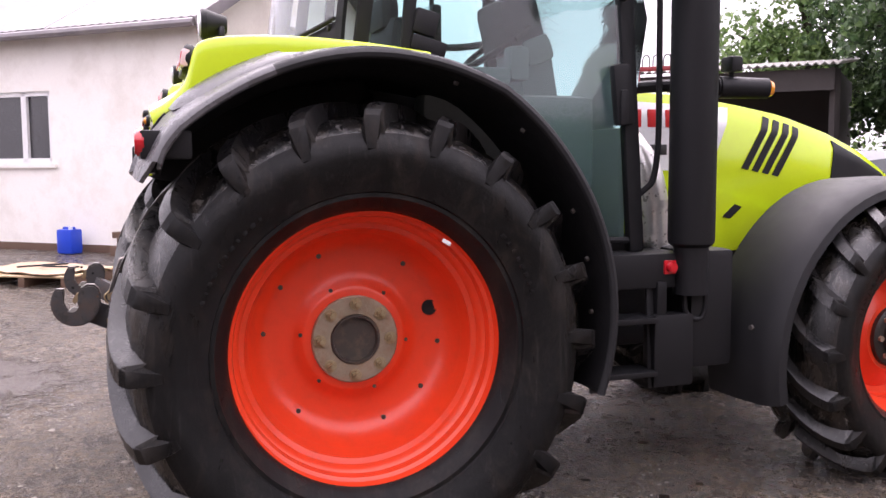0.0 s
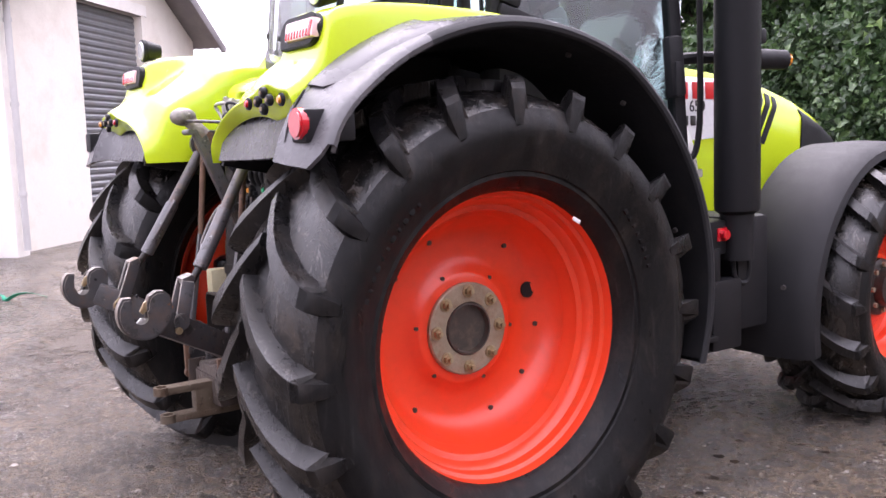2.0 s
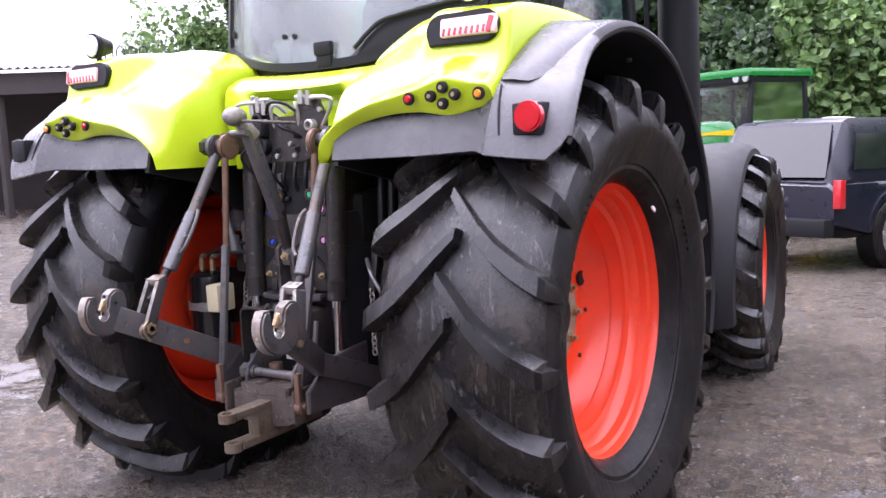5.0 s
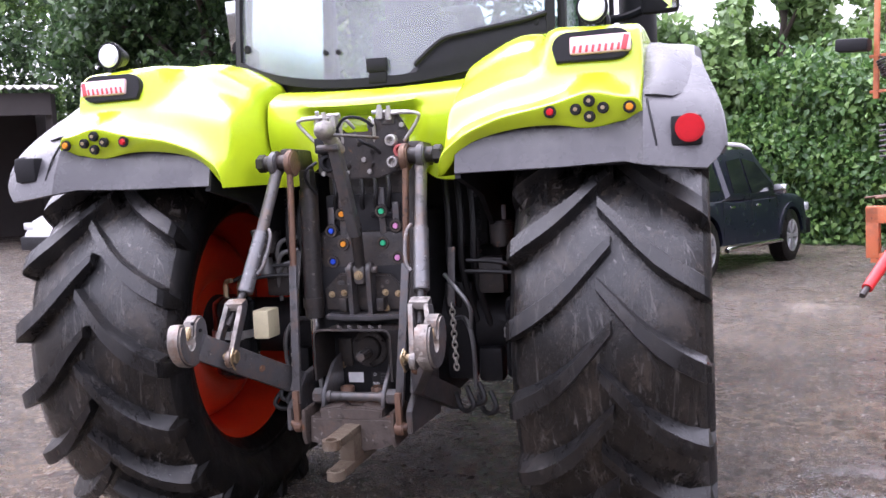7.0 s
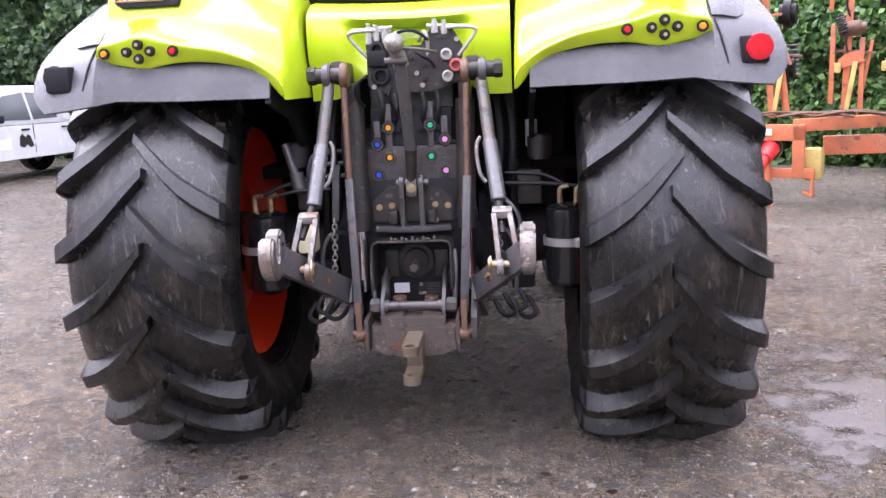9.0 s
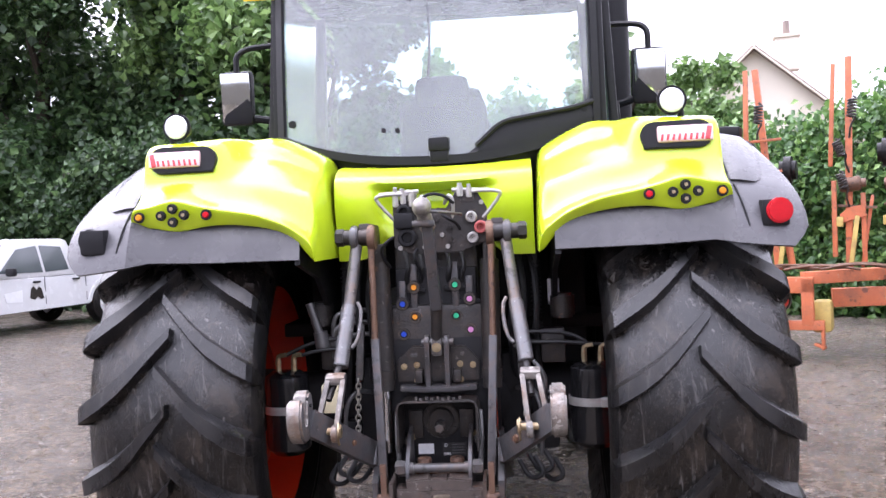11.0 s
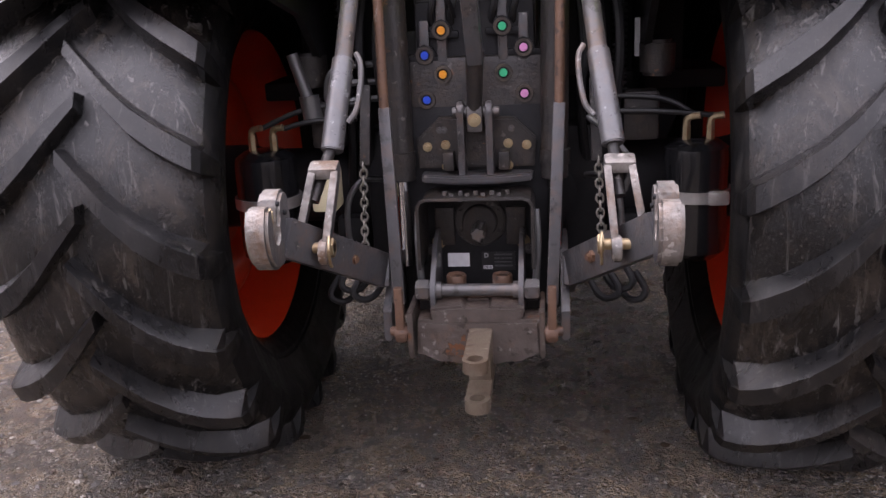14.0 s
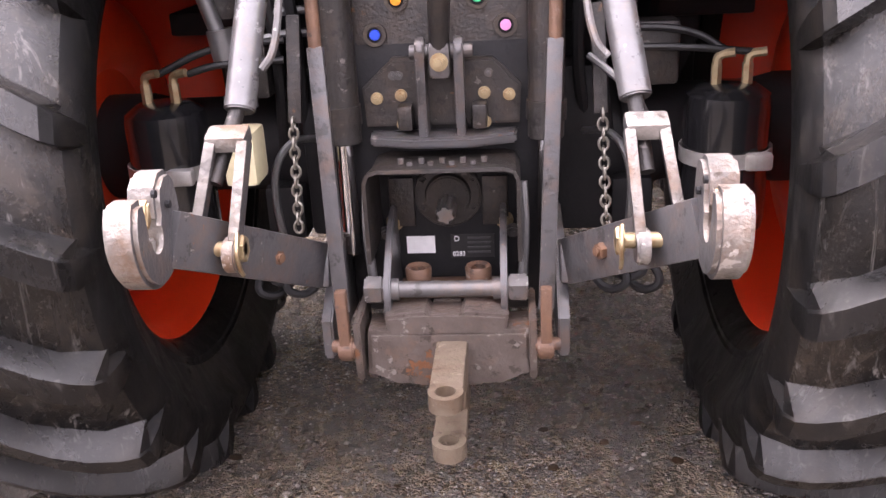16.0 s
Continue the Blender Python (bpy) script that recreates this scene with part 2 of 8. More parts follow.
M_HITCH = material("rust_stained_grey_casting", (0.105, 0.088, 0.078), 0.42, 0.2, second=(0.060, 0.045, 0.038), scale=11, amount=0.9, dirt=(0.17, 0.095, 0.055), dirt_amount=0.5, dirt_scale=9, bump=0.5, bump_scale=45,
                   chips=(((0.035, 0.026, 0.022), 0.85, 24, 0.59), ((0.22, 0.20, 0.185), 0.75, 30, 0.62), ((0.19, 0.075, 0.03), 0.8, 12, 0.62)))
M_RUST = material("rusty_brown_steel", (0.15, 0.085, 0.055), 0.55, 0.3, second=(0.09, 0.055, 0.04), scale=20, bump=0.3, chips=(((0.05, 0.035, 0.03), 0.8, 26, 0.58), ((0.26, 0.22, 0.19), 0.6, 36, 0.63)), dirt=(0.24, 0.12, 0.06), dirt_amount=0.4, dirt_scale=30)
M_ZINC = material("dull_zinc_steel", (0.46, 0.45, 0.43), 0.35, 0.45, second=(0.30, 0.28, 0.26), scale=25, dirt=(0.2, 0.13, 0.08), dirt_amount=0.3, dirt_scale=22, bump=0.1)
M_BRASS = material("yellow_zinc_bolt", (0.42, 0.34, 0.21), 0.4, 0.7, scale=40, dirt=(0.3, 0.14, 0.05), dirt_amount=0.5, dirt_scale=40)
M_CHROME = material("chrome_rod", (0.75, 0.75, 0.76), 0.12, 1.0, scale=10, bump=0.0, grain_amount=0.0)
M_ALUPIPE = material("bright_aluminium_pipe", (0.66, 0.65, 0.63), 0.3, 0.65, second=(0.5, 0.48, 0.45), scale=12, bump=0.05)
M_REDLENS = material("red_lens", (0.55, 0.012, 0.02), 0.12, scale=30, bump=0.0, coat=0.8)
M_AMBER = material("amber_lens", (0.75, 0.28, 0.02), 0.15, scale=30, bump=0.0, coat=0.8)
M_WHITELENS = material("white_red_lamp_lens", (0.80, 0.50, 0.50), 0.15, second=(0.85, 0.72, 0.72), scale=20, bump=0.0, coat=0.8)
M_LAMP = material("clear_lamp_glass", (0.75, 0.77, 0.78), 0.08, 0.4, scale=30, bump=0.05, coat=1.0)
M_GLASS = glass("cab_glass", (0.58, 0.75, 0.74), alpha=0.12)
M_GLASSR = glass("rear_window_glass", (0.80, 0.88, 0.89), rough=0.03, alpha=0.3, film=0.20)
M_MIRROR = material("mirror_glass", (0.8, 0.85, 0.85), 0.03, 1.0, bump=0.0, grain_amount=0.0)
M_TRIM = material("grey_cab_trim", (0.26, 0.30, 0.30), 0.6, scale=6)
# panel tone made pale to stand in for daylight through the far door
M_PANEL = material("daylit_cab_panel", (0.52, 0.57, 0.56), 0.6, scale=5)
M_SEAT = material("dark_cab_upholstery", (0.03, 0.035, 0.036), 0.7, scale=8)
M_WHITE = material("white_sticker", (0.78, 0.78, 0.78), 0.4, scale=20, bump=0.0)
M_SILVER = material("silver_bonnet_decal", (0.72, 0.73, 0.73), 0.35, scale=6, bump=0.0, coat=0.3)
M_REDTXT = material("red_lettering", (0.62, 0.02, 0.02), 0.4, bump=0.0)
M_BLKTXT = material("black_lettering", (0.02, 0.02, 0.02), 0.4, bump=0.0)
M_YELPLATE = material("yellow_plate", (0.85, 0.62, 0.01), 0.35, scale=10, bump=0.0)


# ---------------------------------------------------------------- mesh tools
def mesh_object(name, bm, mat, parent=None, smooth=35, label=""):
    bmesh.ops.recalc_face_normals(bm, faces=bm.faces[:])
    me = bpy.data.meshes.new(name)
    bm.to_mesh(me)
    bm.free()
    if smooth:
        me.polygons.foreach_set("use_smooth", [True] * len(me.polygons))
        me.set_sharp_from_angle(angle=radians(smooth))
    me.materials.append(mat)
    ob = new(name, me)
    if parent is not None:
        ob.parent = parent
    if label:
        tagged(ob, label)
    return ob


def part(name, bm, mat, parent, label="", smooth=35):
    return mesh_object(name, bm, mat, parent, smooth, label)


def thing(name, label, category, group="", kind="", at=None):
    e = new(name)
    if at is not None:
        e.matrix_world = at
    return tagged(e, label, category, group, kind)


def box(bm, c, size, rot=None, bevel=0.0, taper=None):
    """A box with centre c, bevelled edges, optionally turned by rot (degrees) and narrowed at its top by taper."""
    r = bmesh.ops.create_cube(bm, size=1.0)
    vs = r["verts"]
    for v in vs:
        if taper and v.co.z > 0:
            v.co.x *= taper[0]
            v.co.y *= taper[1]
        v.co = Vector((v.co.x * size[0], v.co.y * size[1], v.co.z * size[2]))
    if bevel:
        es = list({e for v in vs for e in v.link_edges})
        out = bmesh.ops.bevel(bm, geom=es, offset=bevel, segments=2, affect="EDGES", profile=0.6)
        vs = list({v for f in out["faces"] for v in f.verts} | {v for v in vs if v.is_valid})
    m = Matrix.Translation(c)
    if rot:
        m = pose(*c, *rot)
    bmesh.ops.transform(bm, matrix=m, verts=vs)
    return vs


def rod(bm, a, b, r1, r2=None, seg=16, bevel=0.0):
    """A round bar from a to b."""
    a, b = Vector(a), Vector(b)
    d = b - a
    r = bmesh.ops.create_cone(bm, cap_ends=True, segments=seg, radius1=r1, radius2=r1 if r2 is None else r2, depth=d.length)
    vs = r["verts"]
    if bevel:
        es = [e for e in {e for v in vs for e in v.link_edges} if len(e.link_faces) == 2 and any(len(f.verts) > 4 for f in e.link_faces)]
        out = bmesh.ops.bevel(bm, geom=es, offset=bevel, segments=2, affect="EDGES")
        vs = list({v for f in out["faces"] for v in f.verts} | {v for v in vs if v.is_valid})
        vs = list({w for v in vs for e in v.link_edges for w in e.verts} | set(vs))
    bmesh.ops.transform(bm, matrix=Matrix.Translation((a + b) / 2) @ d.to_track_quat("Z", "Y").to_matrix().to_4x4(), verts=vs)
    return vs


def bar(bm, a, b, w, h, up=(0, 0, 1), bevel=0.004):
    """A flat bar from a to b: w across, h along up."""
    a, b = Vector(a), Vector(b)
    d = (b - a)
    y = d.normalized()
    x = y.cross(Vector(up)).normalized()
    z = x.cross(y)
    vs = box(bm, (0, 0, 0), (w, d.length, h), bevel=bevel)
    m = Matrix((x, y, z)).transposed().to_4x4()
    m.translation = (a + b) / 2
    bmesh.ops.transform(bm, matrix=m, verts=vs)
    return vs


def lathe(bm, prof, seg=64, axis="x", closed=False):
    """Turn a profile of (along, radius) round an axis."""
    rings = []
    for a, r in prof:
        ring = []
        for i in range(seg):
            t = 2 * math.pi * i / seg
            c, s = math.cos(t) * r, math.sin(t) * r
            ring.append(bm.verts.new((a, c, s) if axis == "x" else (c, a, s) if axis == "y" else (c, s, a)))
        rings.append(ring)
    pairs = list(zip(rings, rings[1:])) + ([(rings[-1], rings[0])] if closed else [])
    for p, q in pairs:
        for i in range(seg):
            bm.faces.new((p[i], p[(i + 1) % seg], q[(i + 1) % seg], q[i]))
    return rings


def cap(bm, ring):
    bm.faces.new(ring)


def tube(bm, pts, r, seg=8, rounds=3):
    """A bent pipe through pts, corners rounded."""
    p = [Vector(q) for q in pts]
    for _ in range(rounds):
        n = [p[0]]
        for a, b in zip(p, p[1:]):
            n += [a.lerp(b, 0.25), a.lerp(b, 0.75)]
        n.append(p[-1])
        p = n
    rings = []
    side = None
    for i, q in enumerate(p):
        d = (p[min(i + 1, len(p) - 1)] - p[max(i - 1, 0)]).normalized()
        if side is None:
            side = d.orthogonal().normalized()
        side = (side - d * side.dot(d)).normalized()
        up = d.cross(side)
        rings.append([bm.verts.new(q + (side * math.cos(2 * math.pi * k / seg) + up * math.sin(2 * math.pi * k / seg)) * r) for k in range(seg)])
    for a, b in zip(rings, rings[1:]):
        for k in range(seg):
            bm.faces.new((a[k], a[(k + 1) % seg], b[(k + 1) % seg], b[k]))
    cap(bm, rings[0])
    cap(bm, rings[-1])


def loft(bm, rows, close=False):
    """A skin over rows of points."""
    g = [[bm.verts.new(p) for p in row] for row in rows]
    for a, b in zip(g, g[1:]):
        n = len(a)
        for k in range(n if close else n - 1):
            bm.faces.new((a[k], a[(k + 1) % n], b[(k + 1) % n], b[k]))
    return g


def plate(bm, outline, thick, axis="y", at=0.0, bevel=0.0):
    """A flat plate: outline of 2D points, pushed out by thick along axis, its middle at `at`."""
    def place(u, v, w):
        return {"x": (w, u, v), "y": (u, w, v), "z": (u, v, w)}[axis]
    lo = [bm.verts.new(place(u, v, at - thick / 2)) for u, v in outline]
    hi = [bm.verts.new(place(u, v, at + thick / 2)) for u, v in outline]
    n = len(outline)
    fs = [bm.faces.new(lo), bm.faces.new(hi[::-1])]
    for k in range(n):
        fs.append(bm.faces.new((lo[k], hi[k], hi[(k + 1) % n], lo[(k + 1) % n])))
    if bevel:
        bmesh.ops.bevel(bm, geom=list({e for f in fs[:2] for e in f.edges}), offset=bevel, segments=2, affect="EDGES")
    return lo + hi


def arc(cx, cy, r, a0, a1, n):
    return [(cx + r * math.cos(radians(a0 + (a1 - a0) * i / n)), cy + r * math.sin(radians(a0 + (a1 - a0) * i / n))) for i in range(n + 1)]


def solid(ob, thick, offset=-1.0):
    """Give an open sheet its thickness, with crisp rims; offset 1, 0 or -1: along, about or against its normals."""
    me = ob.data
    bm = bmesh.new()
    bm.from_mesh(me)
    bm.normal_update()
    faces, rim = bm.faces[:], [e for e in bm.edges if e.is_boundary]
    shift = {v: v.normal * thick for v in bm.verts}
    twin = {v: bm.verts.new(v.co + shift[v] * (offset - 1) / 2) for v in bm.verts[:]}
    for f in faces:
        g = bm.faces.new([twin[v] for v in reversed(f.verts)])
        g.material_index = f.material_index
    for e in rim:
        l = e.link_loops[0]
        p, q = l.vert, l.link_loop_next.vert
        g = bm.faces.new((q, p, twin[p], twin[q]))
        g.material_index = l.face.material_index
    for v, d in shift.items():
        v.co += d * (offset + 1) / 2
    bm.to_mesh(me)
    bm.free()
    me.polygons.foreach_set("use_smooth", [True] * len(me.polygons))
    me.set_sharp_from_angle(angle=radians(38))


def subdiv(ob, n=2):
    m = ob.modifiers.new("smooth", "SUBSURF")
    m.levels = m.render_levels = n


def ease(x, a, b):
    """0 below a, 1 above b, smooth between."""
    t = min(1.0, max(0.0, (x - a) / (b - a)))
    return t * t * (3 - 2 * t)


def table(x, *pairs):
    """A piecewise straight function through (x, value) pairs."""
    if x <= pairs[0][0]:
        return pairs[0][1]
    for (a, va), (b, vb) in zip(pairs, pairs[1:]):
        if x <= b:
            return va + (vb - va) * (x - a) / (b - a)
    return pairs[-1][1]


def words(name, text, size, mat, parent, m, depth=0.002, kind_font=True):
    """Raised lettering in the built-in font, as a mesh."""
    cu = bpy.data.curves.new(name, "FONT")
    cu.body, cu.size, cu.extrude = text, size, depth
    cu.align_x, cu.align_y = "CENTER", "CENTER"
    tmp = new(name, cu)
    dg = bpy.context.evaluated_depsgraph_get()
    me = bpy.data.meshes.new_from_object(tmp.evaluated_get(dg))
    bpy.data.objects.remove(tmp)
    me.materials.clear()
    me.materials.append(mat)
    ob = new(name, me)
    ob.parent = parent
    ob.matrix_local = m
    return ob


# ---------------------------------------------------------------- ground
def ground_z(x, y):
    """The yard is flat round the tractor and falls away gently ahead of it."""
    d = max(0.0, y - 3.5)
    slope = 0.003 + 0.027 * ease(x, -6.0, 0.0)
    z = -slope / 7.0 * min(d, 3.5) ** 2 - slope * max(0.0, d - 3.5)
    return max(z, -1.3)


def ground_material():
    m = bpy.data.materials.new("wet_gravelly_yard")
    m.use_nodes = True
    nt = m.node_tree
    b = nt.nodes["Principled BSDF"]
    co = nt.nodes.new("ShaderNodeTexCoord").outputs["Object"]

    def noise_tex(s, detail=6.0, r=0.6, dist=0.0):
        n = nt.nodes.new("ShaderNodeTexNoise")
        n.inputs["Scale"].default_value, n.inputs["Detail"].default_value, n.inputs["Roughness"].default_value, n.inputs["Distortion"].default_value = s, detail, r, dist
        nt.links.new(co, n.inputs["Vector"])
        return n.outputs["Fac"]

    def rng(f, lo, hi, a=0.0, c=1.0):
        r = nt.nodes.new("ShaderNodeMapRange")
        r.inputs["From Min"].default_value, r.inputs["From Max"].default_value = lo, hi
        r.inputs["To Min"].default_value, r.inputs["To Max"].default_value = a, c
        nt.links.new(f, r.inputs[0])
        return r.outputs[0]

    def mix(f, a, c):
        n = nt.nodes.new("ShaderNodeMix")
        n.data_type = "RGBA"
        for sock, v in ((n.inputs[0], f), (n.inputs[6], a), (n.inputs[7], c)):
            if isinstance(v, tuple):
                sock.default_value = (*v, 1)
            else:
                nt.links.new(v, sock)
        return n.outputs[2]

    def mul(a, c):
        n = nt.nodes.new("ShaderNodeMath")
        n.operation = "MULTIPLY"
        nt.links.new(a, n.inputs[0])
        if isinstance(c, float):
            n.inputs[1].default_value = c
        else:
            nt.links.new(c, n.inputs[1])
        return n.outputs[0]

    def cells(scale):
        v = nt.nodes.new("ShaderNodeTexVoronoi")
        v.inputs["Scale"].default_value = scale
        nt.links.new(co, v.inputs["Vector"])
        c = nt.nodes.new("ShaderNodeSeparateColor")
        nt.links.new(v.outputs["Color"], c.inputs[0])
        return v.outputs["Distance"], c.outputs[0], c.outputs[1]

    def add(a, c):
        n = nt.nodes.new("ShaderNodeMath")
        n.operation = "ADD"
        nt.links.new(a, n.inputs[0])
        nt.links.new(c, n.inputs[1])
        return n.outputs[0]

    d1, _, tone1 = cells(62)
    d2, pick2, tone2 = cells(135)
    stone1, stone2 = rng(d1, 0.25, 0.62, 1.0, 0.0), rng(d2, 0.2, 0.6, 1.0, 0.0)
    # brown fines with dark gaps between chips of mixed grey and brown, a few pale ones
    col = mix(rng(noise_tex(0.55), 0.35, 0.65), (0.130, 0.092, 0.056), (0.310, 0.232, 0.150))
    col = mix(rng(noise_tex(3.2, 9.0, 0.72, 0.3), 0.47, 0.68, 0.0, 0.85), col, (0.022, 0.016, 0.012))
    col = mix(rng(noise_tex(34.0, 8.0, 0.7, 0.4), 0.50, 0.62, 0.0, 0.8), col, (0.014, 0.010, 0.008))
    col = mix(mul(stone2, rng(tone2, 0.45, 1.0, 0.0, 0.95)), col, (0.340, 0.275, 0.200))
    col = mix(mul(stone1, rng(tone1, 0.62, 1.0, 0.0, 0.85)), col, (0.240, 0.196, 0.146))
    col = mix(mul(stone2, rng(pick2, 0.03, 0.12, 0.9, 0.0)), col, (0.010, 0.008, 0.007))
    col = mix(mul(stone2, rng(pick2, 0.955, 0.975)), col, (0.60, 0.57, 0.52))
    clod = rng(noise_tex(13.0, 7.0, 0.68, 0.5), 0.46, 0.55)
    col = mix(rng(clod, 0, 1, 0, 0.78), col, (0.026, 0.018, 0.012))
    nt.links.new(col, b.inputs["Base Color"])
    puddle = rng(noise_tex(0.62, 7.0, 0.62, 0.6), 0.61, 0.66)
    film = rng(noise_tex(2.1, 10.0, 0.75, 0.8), 0.42, 0.62)
    n = nt.nodes.new("ShaderNodeMath")
    n.operation = "MAXIMUM"
    nt.links.new(puddle, n.inputs[0])
    nt.links.new(mul(add(film, clod), 0.36), n.inputs[1])
    wet = n.outputs[0]
    nt.links.new(rng(wet, 0.0, 1.0, 0.32, 0.06), b.inputs["Roughness"])
    b.inputs["Specular IOR Level"].default_value = 1.0
    bp = nt.nodes.new("ShaderNodeBump")
    bp.inputs["Distance"].default_value = 0.034
    height = add(mul(noise_tex(13.0, 7.0, 0.68, 0.5), 2.2), add(mul(noise_tex(34.0, 8.0, 0.7, 0.4), 1.0), add(mul(stone1, 0.75), mul(stone2, 0.55))))
    nt.links.new(height, bp.inputs["Height"])
    nt.links.new(rng(wet, 0.0, 1.0, 1.0, 0.40), bp.inputs["Strength"])
    nt.links.new(bp.outputs[0], b.inputs["Normal"])
    return m


def build_ground():
    bm = bmesh.new()
    def steps(near, far):
        v, s = [0.0], near
        while v[-1] < far:
            v.append(v[-1] + s)
            s = s if v[-1] < 12 else s * 1.5
        return [-a for a in v[:0:-1]] + v
    xs, ys = steps(0.25, 600), steps(0.25, 600)
    def relief(x, y):
        k = 0.012 * noise.noise((x * 0.7, y * 0.7, 3.0)) + 0.006 * noise.noise((x * 2.5, y * 2.5, 9.0))
        near = min(1.0, max(abs(x), abs(y)) / 3.5)
        return ground_z(x, y) + k * ease(near, 0.35, 1.0)
    rows = [[(x, y, relief(x, y)) for x in xs] for y in ys]
    loft(bm, rows)
    ob = mesh_object("ground", bm, ground_material(), smooth=180)
    tagged(ob, "wet grey-brown gravelly farmyard ground with puddles", "ground", kind="structure")


build_ground()

# ---------------------------------------------------------------- the tractor
tractor = thing("tractor", "lime green farm tractor with orange wheels on wet yard", "tractor")
HUB_Z, REAR_X, TYRE_R = 0.80, 0.95, 0.893


def build_tyre(s, R, half, bead, load, lugs, lug_h, name, parent, phase=0.0):
    """A ribbed farm tyre about x with lugs in a V, nose forward at the top; flat where it stands."""
    bm = bmesh.new()
    k = half / 0.325
    base = [(-0.195 * k, bead), (-0.23 * k, bead + 0.015), (-0.285 * k, bead + 0.28 * (R - bead)), (-half, R - 0.21 * k), (-0.322 * k, R - 0.165 * k), (-0.30 * k, R - lug_h - 0.068),
            (-0.24 * k, R - lug_h - 0.028), (-0.12 * k, R - lug_h - 0.002), (0, R - lug_h)]
    ribs = [(-0.255 * k, bead + 0.12 * (R - bead)), (-0.262 * k, bead + 0.13 * (R - bead)), (-0.262 * k, bead + 0.17 * (R - bead)), (-0.270 * k, bead + 0.18 * (R - bead))]
    base = base[:2] + ribs + base[2:]
    prof = base + [(-a, r) for a, r in base[-2::-1]]
    lathe(bm, prof, 120)
    us = (-0.022, 0.04, 0.10, 0.16, 0.22, 0.27, 0.302, 0.317, 0.324, 0.323)
    lag = (0, 4.6, 9.0, 12.6, 15.3, 17.2, 18.4, 19.0, 19.3, 19.5)
    drop = (0.004, 0.0, 0.0, 0.004, 0.012, 0.026, 0.042, 0.062, 0.108, 0.175)
    wide = (0.020, 0.026, 0.029, 0.032, 0.034, 0.034, 0.033, 0.031, 0.027, 0.018)
    sink = (lug_h + 0.01,) * 4 + (lug_h + 0.030, lug_h + 0.055, lug_h + 0.085, 0.15, 0.18, 0.205)
    lag_k = 20.0 / lugs
    def stand(b2):
        for v in b2.verts:
            v.co.x *= s
            if v.co.z < -load:
                v.co.x *= 1 + 0.4 * (-load - v.co.z) / R
                v.co.z = -load - 0.003 + 0.02 * (v.co.z + load)
    stand(bm)
    tyre = part(name, bm, M_RUBBER, parent, "wet black rubber tyre")
    tyre.data.materials.append(M_TREAD)
    for f in tyre.data.polygons:
        if abs(f.center.x) < 0.31 * k and math.hypot(f.center.y, f.center.z) > R - lug_h - 0.09 * k:
            f.material_index = 1
    for side in (1, -1):
        for i in range(lugs):
            t0 = phase + 360.0 / lugs * (i + (0.5 if side < 0 else 0.0))
            lug = bmesh.new()
            g = []
            for u, l, d, w, b in zip(us, lag, drop, wide, sink):
                row = []
                for ww, dd in ((-1.45, b), (-1.02, d + 0.007), (-0.92, d), (0.92, d), (1.02, d + 0.007), (1.45, b)):
                    t = radians(t0 - l * lag_k) + w * k * ww / R
                    x = side * u * k
                    if abs(u) > 0.31 and dd == b:
                        x = side * (u - 0.03) * k
                    rr = R - dd * k
                    row.append((x, -rr * math.cos(t), rr * math.sin(t)))
                g.append(row)
            vs = loft(lug, g)
            for end in (vs[0], vs[-1]):
                lug.faces.new(end)
            stand(lug)
            ob = part("tread_lug", lug, M_LUG, parent, smooth=25)
            ob.data.materials.append(M_RUBBER)
            for f in ob.data.polygons:
                if abs(f.center.x) > 0.302 * k:
                    f.material_index = 1
    # raised sidewall marks, too worn to read
    rng = random.Random(7)
    bm = bmesh.new()
    rm = bead + 0.36 * (R - bead)
    for a0, n in ((20, 11), (140, 8), (250, 11)):
        for i in range(n):
            a = radians(a0 + 3.1 * i)
            h, w = 0.050 * k, rng.choice((0.012, 0.018, 0.022)) * k
            c = Vector((s * 0.291 * k, -rm * math.cos(a), rm * math.sin(a)))
            box(bm, c, (0.012, w, h), rot=(90 - math.degrees(a), 0, 0), bevel=0.002)
    tagged(part("sidewall_marking", bm, M_RUBBER, tyre) if parent.parent is None else part("sidewall_marking", bm, M_RUBBER, parent), "raised worn marks on the tyre wall", kind="stuff")
    return tyre


